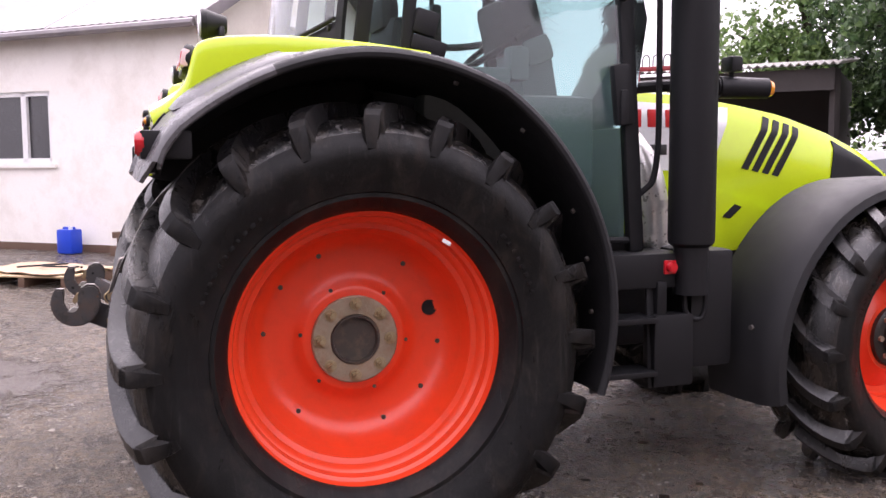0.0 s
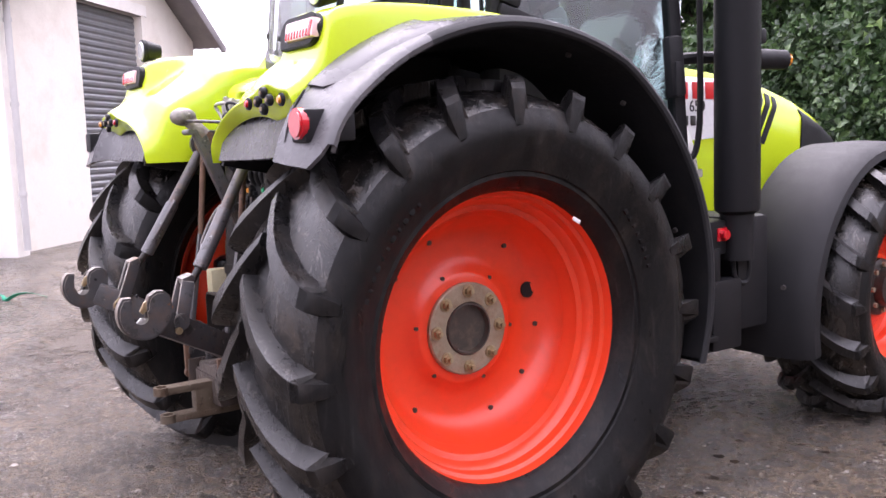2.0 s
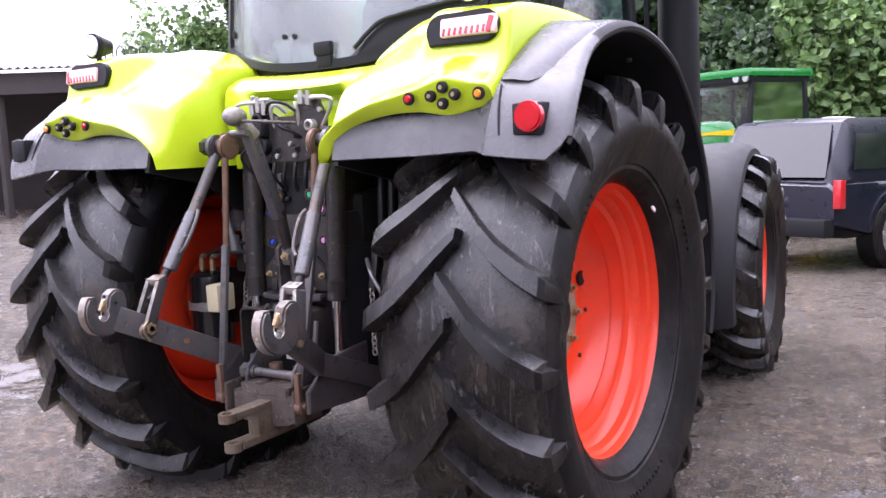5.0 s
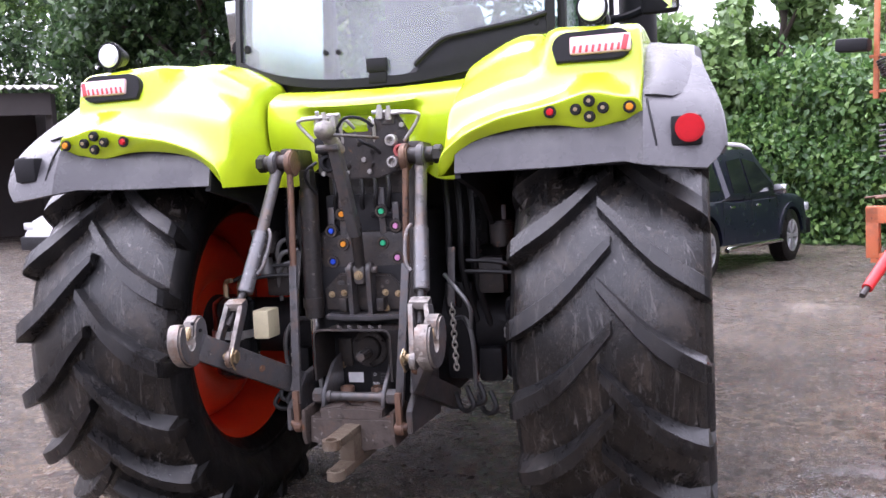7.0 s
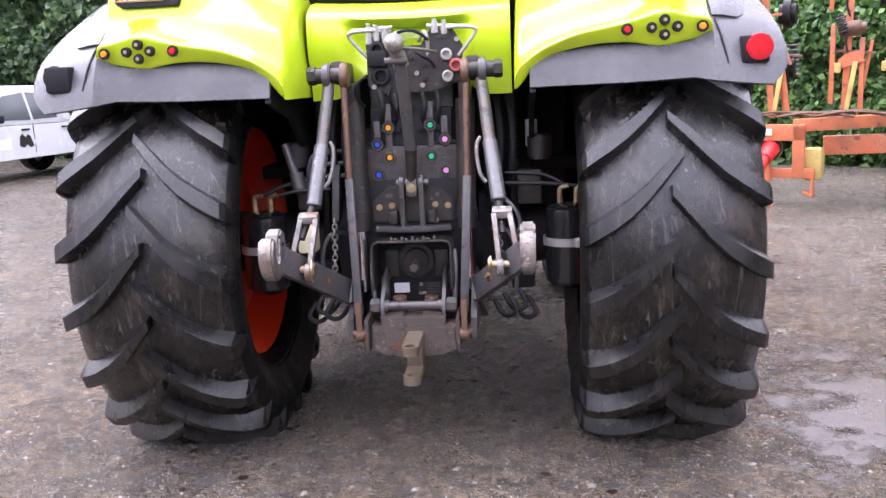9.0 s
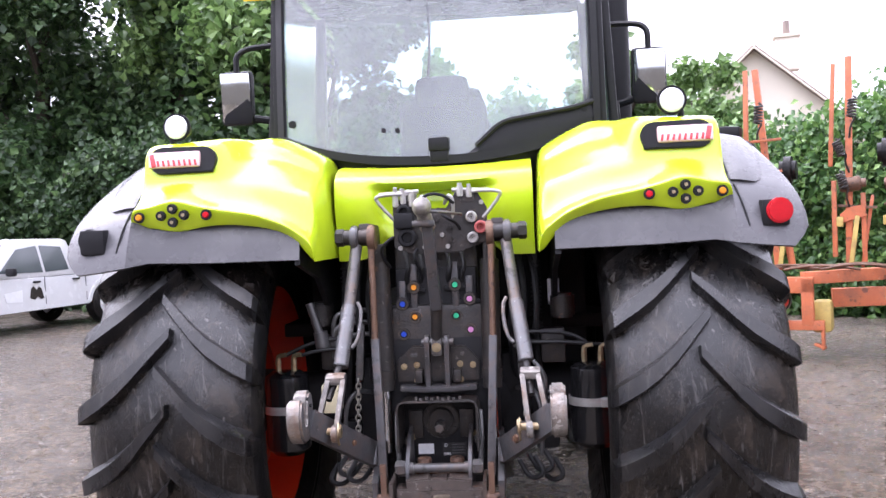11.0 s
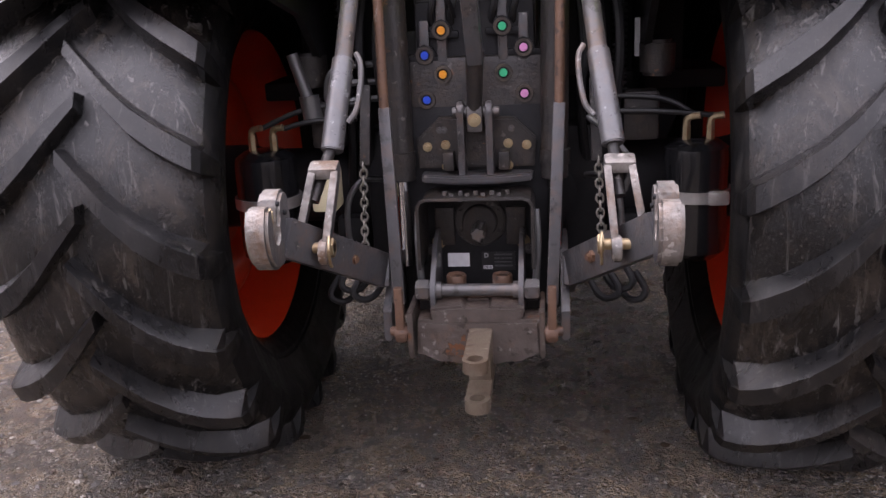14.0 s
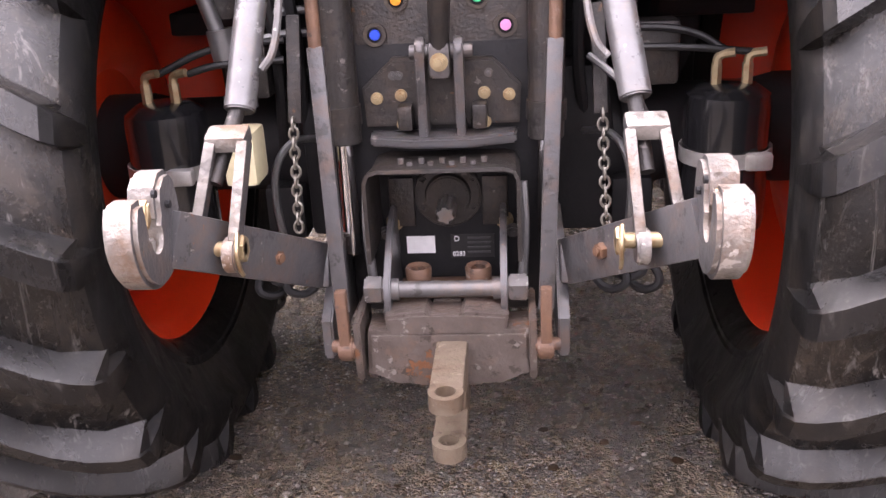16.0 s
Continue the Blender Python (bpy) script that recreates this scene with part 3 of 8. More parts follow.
def build_rear_wheel(s):
    bm = bmesh.new()
    prof = [(-0.20, 0.515), (-0.205, 0.50), (-0.17, 0.47), (-0.02, 0.44), (0.02, 0.41), (0.035, 0.415), (0.06, 0.43), (0.075, 0.432), (0.085, 0.452), (0.11, 0.462), (0.12, 0.475), (0.150, 0.482),
            (0.160, 0.495), (0.185, 0.500), (0.197, 0.506), (0.200, 0.516), (0.193, 0.522), (0.17, 0.52), (0.15, 0.50), (0.10, 0.478), (0.03, 0.43), (-0.03, 0.42), (-0.17, 0.485)]
    lathe(bm, [(x, r) for x, r in prof], 96, closed=True)
    disc = [(0.030, 0.418), (0.000, 0.405), (-0.045, 0.372), (-0.066, 0.345), (-0.076, 0.31), (-0.074, 0.26), (-0.066, 0.225), (-0.046, 0.205), (-0.040, 0.19), (-0.040, 0.10), (-0.06, 0.10),
            (-0.06, 0.20), (-0.095, 0.25), (-0.098, 0.32), (-0.07, 0.375), (-0.02, 0.41), (0.02, 0.428)]
    lathe(bm, disc, 96, closed=True)
    for v in bm.verts:
        v.co.x *= s
    wheel = part("rear_wheel", bm, M_ORANGE, tractor, "glossy orange steel wheel with stepped rim")
    wheel.location = (s * REAR_X, 0, HUB_Z)
    build_tyre(s, TYRE_R, 0.325, 0.50, HUB_Z, 20, 0.052, "tyre", wheel, 8.4 if s < 0 else 0.0)
    bm = bmesh.new()
    lathe(bm, [(-0.04, 0.168), (-0.026, 0.168), (-0.022, 0.163), (-0.022, 0.098), (-0.028, 0.094), (-0.06, 0.092)], 48)
    for v in bm.verts:
        v.co.x *= s
    part("hub_ring", bm, M_HUB, wheel, "worn grey steel hub ring")
    bm = bmesh.new()
    r = lathe(bm, [(-0.02, 0.096), (-0.014, 0.092), (-0.014, 0.086), (-0.034, 0.082), (-0.036, 0.02)], 40)
    cap(bm, r[-1])
    for v in bm.verts:
        v.co.x *= s
    part("hub_cap", bm, M_DARKHUB, wheel, "dirty dark hub cap")
    for i in range(8):
        a = math.tau * (i + 0.02) / 8
        bm = bmesh.new()
        rod(bm, (s * -0.03, 0, 0), (s * -0.004, 0, 0), 0.0185, 0.017, seg=6, bevel=0.002)
        rod(bm, (s * -0.02, 0, 0), (s * 0.008, 0, 0), 0.009, seg=10)
        rod(bm, (s * -0.024, 0, 0), (s * -0.018, 0, 0), 0.024, seg=16)
        b = part("wheel_bolt", bm, M_BRASS, wheel)
        b.location = (0, 0.1375 * math.sin(a), 0.1375 * math.cos(a))
    for turns, r, size, x in (((35, 95, 158, 222, 277, 335), 0.208, 0.0075, -0.049), ((36, 96, 128, 160, 219, 276, 307, 338), 0.345, 0.0095, -0.064)):
        for turn in turns:
            a = radians(turn)
            bm = bmesh.new()
            rod(bm, (s * (x - 0.004), 0, 0), (s * (x + 0.005), 0, 0), size, seg=10)
            b = part("rim_plug", bm, M_DARKHUB, wheel)
            b.location = (0, r * math.sin(a), r * math.cos(a))
    bm = bmesh.new()
    lathe(bm, [(-0.075, 0.031), (-0.066, 0.030), (-0.066, 0.026), (-0.09, 0.025)], 24)
    r = lathe(bm, [(-0.069, 0.026), (-0.0695, 0.005)], 24)
    cap(bm, r[-1])
    for v in bm.verts:
        v.co.x *= s
    b = part("disc_hole", bm, M_DARK, wheel, "dark round hole in the wheel disc")
    b.location = (0.004 * s, 0.312, 0.10)
    bm = bmesh.new()
    box(bm, (s * 0.262, 0.27, 0.385), (0.008, 0.034, 0.014), rot=(-30, 0, 0), bevel=0.002)
    part("valve_tag", bm, M_WHITE, wheel, "small white tag on the sidewall")
    return wheel


def build_front_wheel(s):
    wheel_at = pose(s * 0.86, 2.64, 0.635, 0, 0, 5)
    bm = bmesh.new()
    lathe(bm, [(-0.19, 0.37), (-0.1, 0.33), (0.02, 0.30), (0.05, 0.305), (0.07, 0.325), (0.11, 0.335), (0.13, 0.352), (0.165, 0.357), (0.172, 0.368), (0.168, 0.376), (0.15, 0.37), (0.1, 0.345), (0.03, 0.32), (-0.1, 0.345)], 72, closed=True)
    lathe(bm, [(0.03, 0.305), (0.0, 0.29), (-0.01, 0.26), (0.03, 0.19), (0.055, 0.17), (0.055, 0.10), (0.03, 0.10), (0.03, 0.15), (-0.03, 0.25), (0.0, 0.31)], 72, closed=True)
    for v in bm.verts:
        v.co.x *= s
    wheel = part("front_wheel", bm, M_ORANGE, tractor, "glossy orange steel front wheel")
    wheel.matrix_local = wheel_at
    build_tyre(s, 0.695, 0.27, 0.36, 0.635, 18, 0.045, "tyre", wheel)
    bm = bmesh.new()
    r = lathe(bm, [(0.05, 0.15), (0.075, 0.148), (0.085, 0.13), (0.085, 0.10), (0.13, 0.095), (0.135, 0.08)], 40)
    cap(bm, r[-1])
    for v in bm.verts:
        v.co.x *= s
    part("hub_cap", bm, M_IRON, wheel, "dark cast hub")
    for i in range(8):
        a = math.tau * i / 8
        bm = bmesh.new()
        rod(bm, (s * 0.07, 0, 0), (s * 0.10, 0, 0), 0.014, seg=6)
        b = part("wheel_bolt", bm, M_HUB, wheel)
        b.location = (0, 0.12 * math.sin(a), 0.12 * math.cos(a))
    # fender that turns with the wheel
    bm = bmesh.new()
    rows = []
    for i in range(25):
        a = 196 - 148 * i / 24
        r = table(a, (48, 0.735), (90, 0.745), (140, 0.79), (196, 0.86))
        row = []
        for x, dr in ((-0.26, 0.0), (-0.05, 0.012), (0.07, 0.006), (0.125, -0.008), (0.153, -0.03), (0.16, -0.065)):
            row.append((s * x, (r + dr) * math.cos(radians(a)), (r + dr) * math.sin(radians(a))))
        rows.append(row)
    loft(bm, rows)
    f = part("front_fender", bm, M_BLACKPL, tractor, "matt black front mudguard")
    solid(f, 0.012, 0)
    f.matrix_local = wheel_at
    bm = bmesh.new()
    rod(bm, (s * 0.02, -0.855, 0.10), (s * 0.02, -0.842, 0.10), 0.012, seg=12)
    part("fender_screw", bm, M_STEEL, f)
    bm = bmesh.new()
    bar(bm, (0, 0, 0.35), (0, 0, 0.74), 0.05, 0.03)
    bar(bm, (s * -0.2, 0, 0.35), (0, 0, 0.35), 0.05, 0.03)
    part("fender_bracket", bm, M_DARK, f)


def build_rear_fender(s):
    arch = lambda a: table(a, (-14, 0.915), (10, 0.955), (40, 1.005), (62, 1.05), (90, 1.045), (120, 1.022), (130, 1.018), (134, 1.005), (141, 0.955))
    apron = lambda a: table(a, (-14, 0.915), (10, 0.955), (40, 1.005), (62, 1.05), (90, 1.045), (120, 1.022), (128, 1.020), (131.4, 1.014), (135, 0.980), (138, 0.954), (140, 0.931))
    def at(x, a, dr):
        k = ease(x, 1.02, 1.10)
        r = arch(a) * k + apron(a) * (1 - k) + dr
        return (s * x, r * math.cos(radians(a)), HUB_Z + r * math.sin(radians(a)))
    bm = bmesh.new()
    rows = []
    for i in range(53):
        a = 138.3 - 152.3 * i / 52
        rear = ease(a, 75, 125)
        under = 0.035 * ease(a, 62, 80) * (1 - ease(a, 126, 131))
        xi = table(a, (-14, 0.80), (20, 0.72), (60, 0.52), (90, 0.47), (141, 0.46))
        row = []
        for x, dr in ((xi, -under), (xi + 0.02, -under), (0.8 + 0.4 * (xi - 0.44), 0.004 - under), (1.02, 0.015 - under), (1.08, 0.02 + 0.03 * rear), (1.14, 0.018 + 0.018 * rear), (1.20, 0.016 + 0.006 * rear), (1.228, 0.012), (1.242, 0.005), (1.247, -0.004), (1.245, -0.012), (1.238, -0.016)):
            ax = a + (3.1 * ease(x, 1.04, 1.09) - 4.8 * ease(x, 1.205, 1.25)) * ease(a, 132, 138.3)
            row.append(at(x + (0.012 * rear + 0.066 * ease(a, 108, 136)) * ease(x, 1.06, 1.24), ax, dr))
        rows.append(row)
    loft(bm, rows)
    f = part("rear_fender", bm, M_GREYPL, tractor, "dark grey plastic rear mudguard, wet and scuffed")
    f.data.materials.append(M_BLACKPL)
    for q in f.data.polygons:
        if q.center.y > 0.45 or (abs(q.center.x) > 1.236 and q.center.y > -0.35):
            q.material_index = 1
    solid(f, 0.014, 0)
    # step between the upper cover and the lower wing
    bm = bmesh.new()
    rows = []
    for i in range(11):
        a = 128 - 22 * i / 10
        lift = 0.012 * math.sin(math.pi * (i / 10) ** 0.5)
        rows.append([at(1.085, a, 0.060), at(1.12, a, 0.058 + lift), at(1.17, a, 0.046 + lift), at(1.225, a - 3, 0.026), at(1.245, a - 4, -0.006)])
    loft(bm, rows)
    solid(part("fender_cover", bm, M_GREYPL, f), 0.006, 0)
    # black skin under the sheet, its colour standing in for shade
    bm = bmesh.new()
    rows = []
    for i in range(40):
        a = 137.6 - 150.6 * i / 39
        rows.append([at(x + (0.012 * ease(a, 75, 125) + 0.066 * ease(a, 108, 136)) * ease(x, 1.06, 1.24), a, -0.018 - (0.035 * ease(a, 62, 80) * (1 - ease(a, 126, 133)) if x < 1.04 else 0)) for x in (0.50, 0.75, 1.0, 1.05, 1.15, 1.20, 1.238)])
    loft(bm, rows)
    part("fender_underside", bm, M_DARK, f, "black skin standing in for the mudguard's shaded underside")
    # dark inner wall of the wheel arch
    bm = bmesh.new()
    pts = [at(0.46, a, -0.004)[1:] for a in range(139, -15, -6)] + [(0.75, 0.55), (0.2, 0.9), (-0.4, 1.35)]
    plate(bm, pts, 0.02, "x", s * 0.47)
    part("wheel_arch_liner", bm, M_DARK, f)
    bm = bmesh.new()
    tube(bm, [at(1.092 + 0.03 * i / 6, 129 + 9.0 * i / 6, 0.058 - 0.0015 * i) for i in range(7)], 0.0035, seg=6, rounds=1)
    part("wing_seam", bm, M_BLACK, f, "dark joint between apron and wing")
    # lamp or empty socket at the rear corner
    bm = bmesh.new()
    c = Vector((s * 1.222, -0.738, 1.535))
    box(bm, c + Vector((-s * 0.010, 0.055, -0.006)), (0.092, 0.16, 0.092), bevel=0.010)
    hous = part("lamp_housing", bm, M_BLACK, f)
    bm = bmesh.new()
    rod(bm, c + Vector((0.0, -0.012, 0)), c + Vector((0.0, -0.04 if s > 0 else -0.018, 0)), 0.046, 0.043, seg=32, bevel=0.006)
    part("round_lamp", bm, M_REDLENS if s > 0 else M_BLACK, hous, "round red rear lamp" if s > 0 else "empty dark lamp socket")
    # bolts along the edge
    for a in (5, 18, 30, 52, 70):
        bm = bmesh.new()
        p, q = Vector(at(1.10, a, -0.035)), Vector(at(1.10, a, -0.022))
        rod(bm, p, q, 0.01, seg=10)
        part("fender_bolt", bm, M_STEEL, f)


def green_profile(x):
    """Side outline of the green rear cover at distance x from the middle, from the lower lip forward."""
    bulge = math.exp(-((x - 0.917) / 0.075) ** 2)
    zb = table(x, (0.42, 1.43), (0.45, 1.47), (0.50, 1.525), (0.58, 1.556), (0.70, 1.572), (1.07, 1.578)) - 0.022 * bulge
    zt = table(x, (0.42, 1.50), (0.50, 1.56), (0.62, 1.605), (0.80, 1.635), (1.07, 1.64)) + 0.03 * bulge
    pod = ease(x, 0.70, 0.78)
    hill = table(x, (0.42, 1.80), (0.52, 1.86), (0.64, 1.915), (0.72, 1.90), (0.78, 1.897), (1.07, 1.885))
    mid = table(x, (0.42, 1.66), (0.64, 1.73), (0.8, 1.74), (1.07, 1.735))
    return [(-0.684, zb), (-0.692, zb + 0.004), (-0.724, zt - 0.006), (-0.726, zt + 0.002), (-0.712, zt + 0.010), (-0.655, zt + 0.042), (-0.615, mid - 0.005),
            (-0.60 + 0.03 * (1 - pod), mid + 0.02), (-0.578 + 0.10 * (1 - pod), mid + 0.02 + (hill - mid - 0.03) * (0.9 * pod + 0.45 * (1 - pod))), (-0.55 + 0.13 * (1 - pod), hill * pod + (1 - pod) * (hill - 0.06)),
            (-0.48 + 0.1 * (1 - pod), hill + 0.02 * pod), (-0.25, hill + 0.03), (0.0, hill + 0.02), (0.26, hill - 0.01)]


def build_green_cover(s):
    bm = bmesh.new()
    xs = (0.42, 0.45, 0.50, 0.56, 0.62, 0.68, 0.72, 0.755, 0.79, 0.83, 0.875, 0.915, 0.955, 1.0, 1.04, 1.065)
    rows = [[(s * 0.405, y * 0.99, min(z, 1.425)) for y, z in green_profile(0.42)], [(s * 0.408, y, 0.5 * (z + 1.43)) for y, z in green_profile(0.42)]]
    rows += [[(s * x, y, z) for y, z in green_profile(x)] for x in xs]
    rows.append([(s * 1.078, y + 0.006, z - 0.02) for y, z in green_profile(1.065)])
    rows.append([(s * 1.080, y + 0.01, min(z - 0.02, max(1.60, 0.785 + math.sqrt(1.13 - y * y)))) for y, z in green_profile(1.065)])
    loft(bm, rows)
    g = part("rear_cover", bm, M_GREEN, tractor, "lime green rear mudguard cover with lamp pod", smooth=75)
    subdiv(g, 2)
    # tail lamp in its recess
    bm = bmesh.new()
    out = arc(0.995, 1.825, 0.052, -90, 90, 8) + arc(0.835, 1.825, 0.048, 90, 200, 8) + [(0.80, 1.775)]
    vs = plate(bm, [(s * x, z) for x, z in out], 0.03, "y", 0.0, 0.004)
    m = pose(0, -0.5915, 1.825, -9) @ Matrix.Translation((0, 0, -1.825))
    bmesh.ops.transform(bm, matrix=m, verts=bm.verts)
    surround = part("lamp_surround", bm, M_BLACK, tractor, "black lamp surround")
    bm = bmesh.new()
    box(bm, (s * 0.945, -0.012, 1.825), (0.20, 0.03, 0.062), bevel=0.012)
    bmesh.ops.transform(bm, matrix=m, verts=bm.verts)
    part("tail_lamp", bm, M_WHITELENS, surround, "red and clear ribbed tail lamp")
    for i in range(9):
        bm = bmesh.new()
        box(bm, (s * (0.862 + i * 0.0205), -0.024, 1.811 if i < 8 else 1.822), (0.0095 if i < 8 else 0.018, 0.010, 0.024 if i < 8 else 0.05), rot=(0, s * 12, 0), bevel=0.003)
        bmesh.ops.transform(bm, matrix=m, verts=bm.verts)
        part("lamp_rib", bm, M_REDLENS, surround, "red lamp rib")
    # button cluster
    for dx, dz in ((0, 0.027), (0, -0.022), (-0.043, 0.003), (0.043, 0.003)):
        bm = bmesh.new()
        c = Vector((s * 0.917 + dx, -0.724, 1.612 + dz))
        rod(bm, c, c + Vector((0, -0.018, 0)), 0.0190, 0.017, seg=20, bevel=0.003)
        b = part("button", bm, M_BLACK, tractor, "black round rocker button")
        bm = bmesh.new()
        rod(bm, c + Vector((0, -0.017, 0)), c + Vector((0, -0.021, 0)), 0.0065, seg=10)
        part("button_mark", bm, M_BRASS, b)
    for dx, mt, nm in ((0.125, M_AMBER, "amber button"), (-0.125, M_REDLENS, "red button")):
        bm = bmesh.new()
        c = Vector((s * (0.917 + dx), -0.724, 1.612))
        rod(bm, c, c + Vector((0, -0.012, 0)), 0.020, seg=20, bevel=0.003)
        b = part("button_ring", bm, M_BLACK, tractor)
        bm = bmesh.new()
        rod(bm, c + Vector((0, -0.01, 0)), c + Vector((0, -0.019, 0)), 0.013, 0.010, seg=16, bevel=0.002)
        part("button_lens", bm, mt, b, nm)


def build_green_centre():
    bm = bmesh.new()
    prof = [(0.10, 1.79), (-0.12, 1.785), (-0.26, 1.765), (-0.33, 1.735), (-0.345, 1.722), (-0.352, 1.713), (-0.357, 1.705), (-0.36, 1.697), (-0.363, 1.685), (-0.365, 1.672), (-0.366, 1.65), (-0.365, 1.62), (-0.36, 1.59), (-0.35, 1.56), (-0.34, 1.53), (-0.33, 1.50), (-0.32, 1.41)]
    rows = []
    for i in range(41):
        x = -0.395 + 0.79 * i / 40
        scoop = math.exp(-(x / 0.215) ** 6)
        row = []
        for y, z in prof:
            d = 0.13 * scoop * ease(z, 1.50, 1.64) * (1 - ease(z, 1.690, 1.712))
            row.append((x, y + d + 0.03 * (abs(x) / 0.4) ** 2, z + (0.015 * (abs(x) / 0.4) ** 2 if z > 1.7 else 0) + (0.10 * math.exp(-(x / 0.24) ** 6) if z < 1.45 else 0)))
        rows.append(row)
    loft(bm, rows)
    g = part("rear_crossbeam_cover", bm, M_GREEN, tractor, "lime green cover between the mudguards")
    solid(g, 0.008, 1)


def build_work_lamp(s):
    bm = bmesh.new()
    c = Vector((s * 0.937 - 0.022, -0.52, 1.958))
    rod(bm, c + Vector((0, 0.07, 0)), c, 0.03, 0.052, seg=24)
    rod(bm, c, c + Vector((0, -0.02, 0)), 0.054, seg=24, bevel=0.004)
    b = part("work_lamp", bm, M_BLACK, tractor, "round black work lamp on a stalk")
    bm = bmesh.new()
    rod(bm, c + Vector((0, -0.019, 0)), c + Vector((0, -0.027, 0)), 0.047, 0.040, seg=24, bevel=0.003)
    part("lamp_glass", bm, M_LAMP, b, "clear lamp glass")
    bm = bmesh.new()
    tube(bm, [(c.x + s * 0.03, c.y + 0.04, 1.88), (c.x + s * 0.05, c.y + 0.05, 1.93), (c.x, c.y + 0.05, c.z)], 0.012)
    part("lamp_bracket", bm, M_BLACK, b)


def window_rim(u, w):
    """A point of the curved rear window: u from -1 to 1 across, w from 0 at the sill to 1 at the roof."""
    x = u * (0.700 + 0.012 * w)
    zb = 1.792 + 0.150 * min(1.0, abs(u)) ** 2.4
    z = zb + (2.74 - zb) * w
    y = -0.175 + 0.20 * abs(u) ** 2.4 + 0.13 * w ** 1.3
    return Vector((x, y, z))


def build_cab():
    # rear window
    bm = bmesh.new()
    loft(bm, [[window_rim(-0.965 + 1.93 * i / 24, 0.03 + 0.94 * k / 12) for i in range(25)] for k in range(13)])
    pane = part("rear_window", bm, M_GLASSR, tractor, "curved rear cab window, wet with rain")
    pane.visible_shadow = False
    bm = bmesh.new()
    ring = [window_rim(-1 + 2 * i / 24, 0.0) for i in range(25)] + [window_rim(1, k / 10) for k in range(1, 11)] + [window_rim(1 - 2 * i / 24, 1.0) for i in range(1, 25)] + [window_rim(-1, 1 - k / 10) for k in range(1, 10)]
    inner = [window_rim(-0.955 + 1.91 * i / 24, 0.038) for i in range(25)] + [window_rim(0.955, 0.038 + 0.927 * k / 10) for k in range(1, 11)] + [window_rim(0.955 - 1.91 * i / 24, 0.965) for i in range(1, 25)] + [window_rim(-0.955, 0.965 - 0.927 * k / 10) for k in range(1, 10)]
    g = loft(bm, [[p + Vector((0, -0.006, 0)) for p in ring], [p + Vector((0, -0.006, 0)) for p in inner]], close=True)
    fr = part("window_frame", bm, M_BLACK, pane, "black rubber window surround")
    solid(fr, 0.02, 0)
    # handle in the middle of the sill, two holes, hinges
    bm = bmesh.new()
    c = window_rim(0.03, 0.05)
    box(bm, c + Vector((0, -0.016, 0.035)), (0.088, 0.032, 0.058), bevel=0.012)
    box(bm, c + Vector((0, -0.012, -0.012)), (0.075, 0.022, 0.05), bevel=0.006)
    part("window_latch", bm, M_BLACK, pane, "black window latch")
    for u in (-0.30, -0.215):
        bm = bmesh.new()
        c = window_rim(u, 0.155)
        rod(bm, c + Vector((0, 0.004, 0)), c + Vector((0, -0.008, 0)), 0.011, seg=14)
        part("glass_plug", bm, M_BLACK, pane)
    for u in (-0.90, 0.90):
        bm = bmesh.new()
        c = window_rim(u, 0.12)
        rod(bm, c, c + Vector((0, -0.014, 0)), 0.017, seg=14, bevel=0.003)
        part("window_stud", bm, M_BLACK, pane)
    bm = bmesh.new()
    us = [0.16 + 0.80 * i / 18 for i in range(19)]
    edge = [0.03 + 0.125 * ease(u, 0.15, 0.45) - 0.02 * ease(u, 0.6, 0.95) for u in us]
    loft(bm, [[window_rim(u, 0.02) + Vector((0, -0.010, 0)) for u in us], [window_rim(u, 0.6 * e) + Vector((0, -0.016, 0)) for u, e in zip(us, edge)], [window_rim(u, e) + Vector((0, -0.006, 0)) for u, e in zip(us, edge)]])
    part("wiper_cover", bm, M_BLACK, pane, "black wiper cover across the lower glass")
    bm = bmesh.new()
    tube(bm, [window_rim(u, e + 0.006) + Vector((0, -0.022, 0)) for u, e in zip(us[2:], edge[2:])], 0.010, rounds=1)
    part("wiper_arm", bm, M_BLACK, pane)
    bm = bmesh.new()
    tube(bm, [(-0.07, 0.56, 2.74), (-0.06, 0.56, 2.45), (-0.085, 0.54, 2.2), (-0.13, 0.50, 2.0), (-0.20, 0.46, 1.86)], 0.007)
    part("cable", bm, M_BLACK, pane, "thin black cable hanging inside the cab")
    bm = bmesh.new()
    us = [-1 + 2 * i / 24 for i in range(25)]
    loft(bm, [[window_rim(u, 0.01) + Vector((0, 0.012, 0)) for u in us], [window_rim(u, 0.0) + Vector((0, 0.03, -0.05)) for u in us], [window_rim(u, 0.0) + Vector((0, 0.10, -0.20)) for u in us]])
    solid(part("window_sill", bm, M_BLACK, tractor, "black panel below the rear window"), 0.012, 0)
    # posts, roof, floor, side glazing
    for s in (-1, 1):
        for a, b, w, h, nm in (((s * 0.722, 0.075, 1.86), (s * 0.728, 0.20, 2.75), 0.034, 0.06, "rear_post"), ((s * 0.795, 0.24, 1.78), (s * 0.765, 0.34, 2.75), 0.04, 0.05, "middle_post"),
                               ((s * 0.80, 1.29, 1.08), (s * 0.74, 1.22, 2.75), 0.05, 0.07, "front_post")):
            bm = bmesh.new()
            bar(bm, a, b, w, h, up=(0, 1, 0), bevel=0.012)
            part(nm, bm, M_BLACK, tractor)
        bm = bmesh.new()
        ys = [(0.27, 1.90), (0.45, 1.79), (0.65, 1.62), (0.82, 1.40), (0.95, 1.14), (1.255, 1.13)]
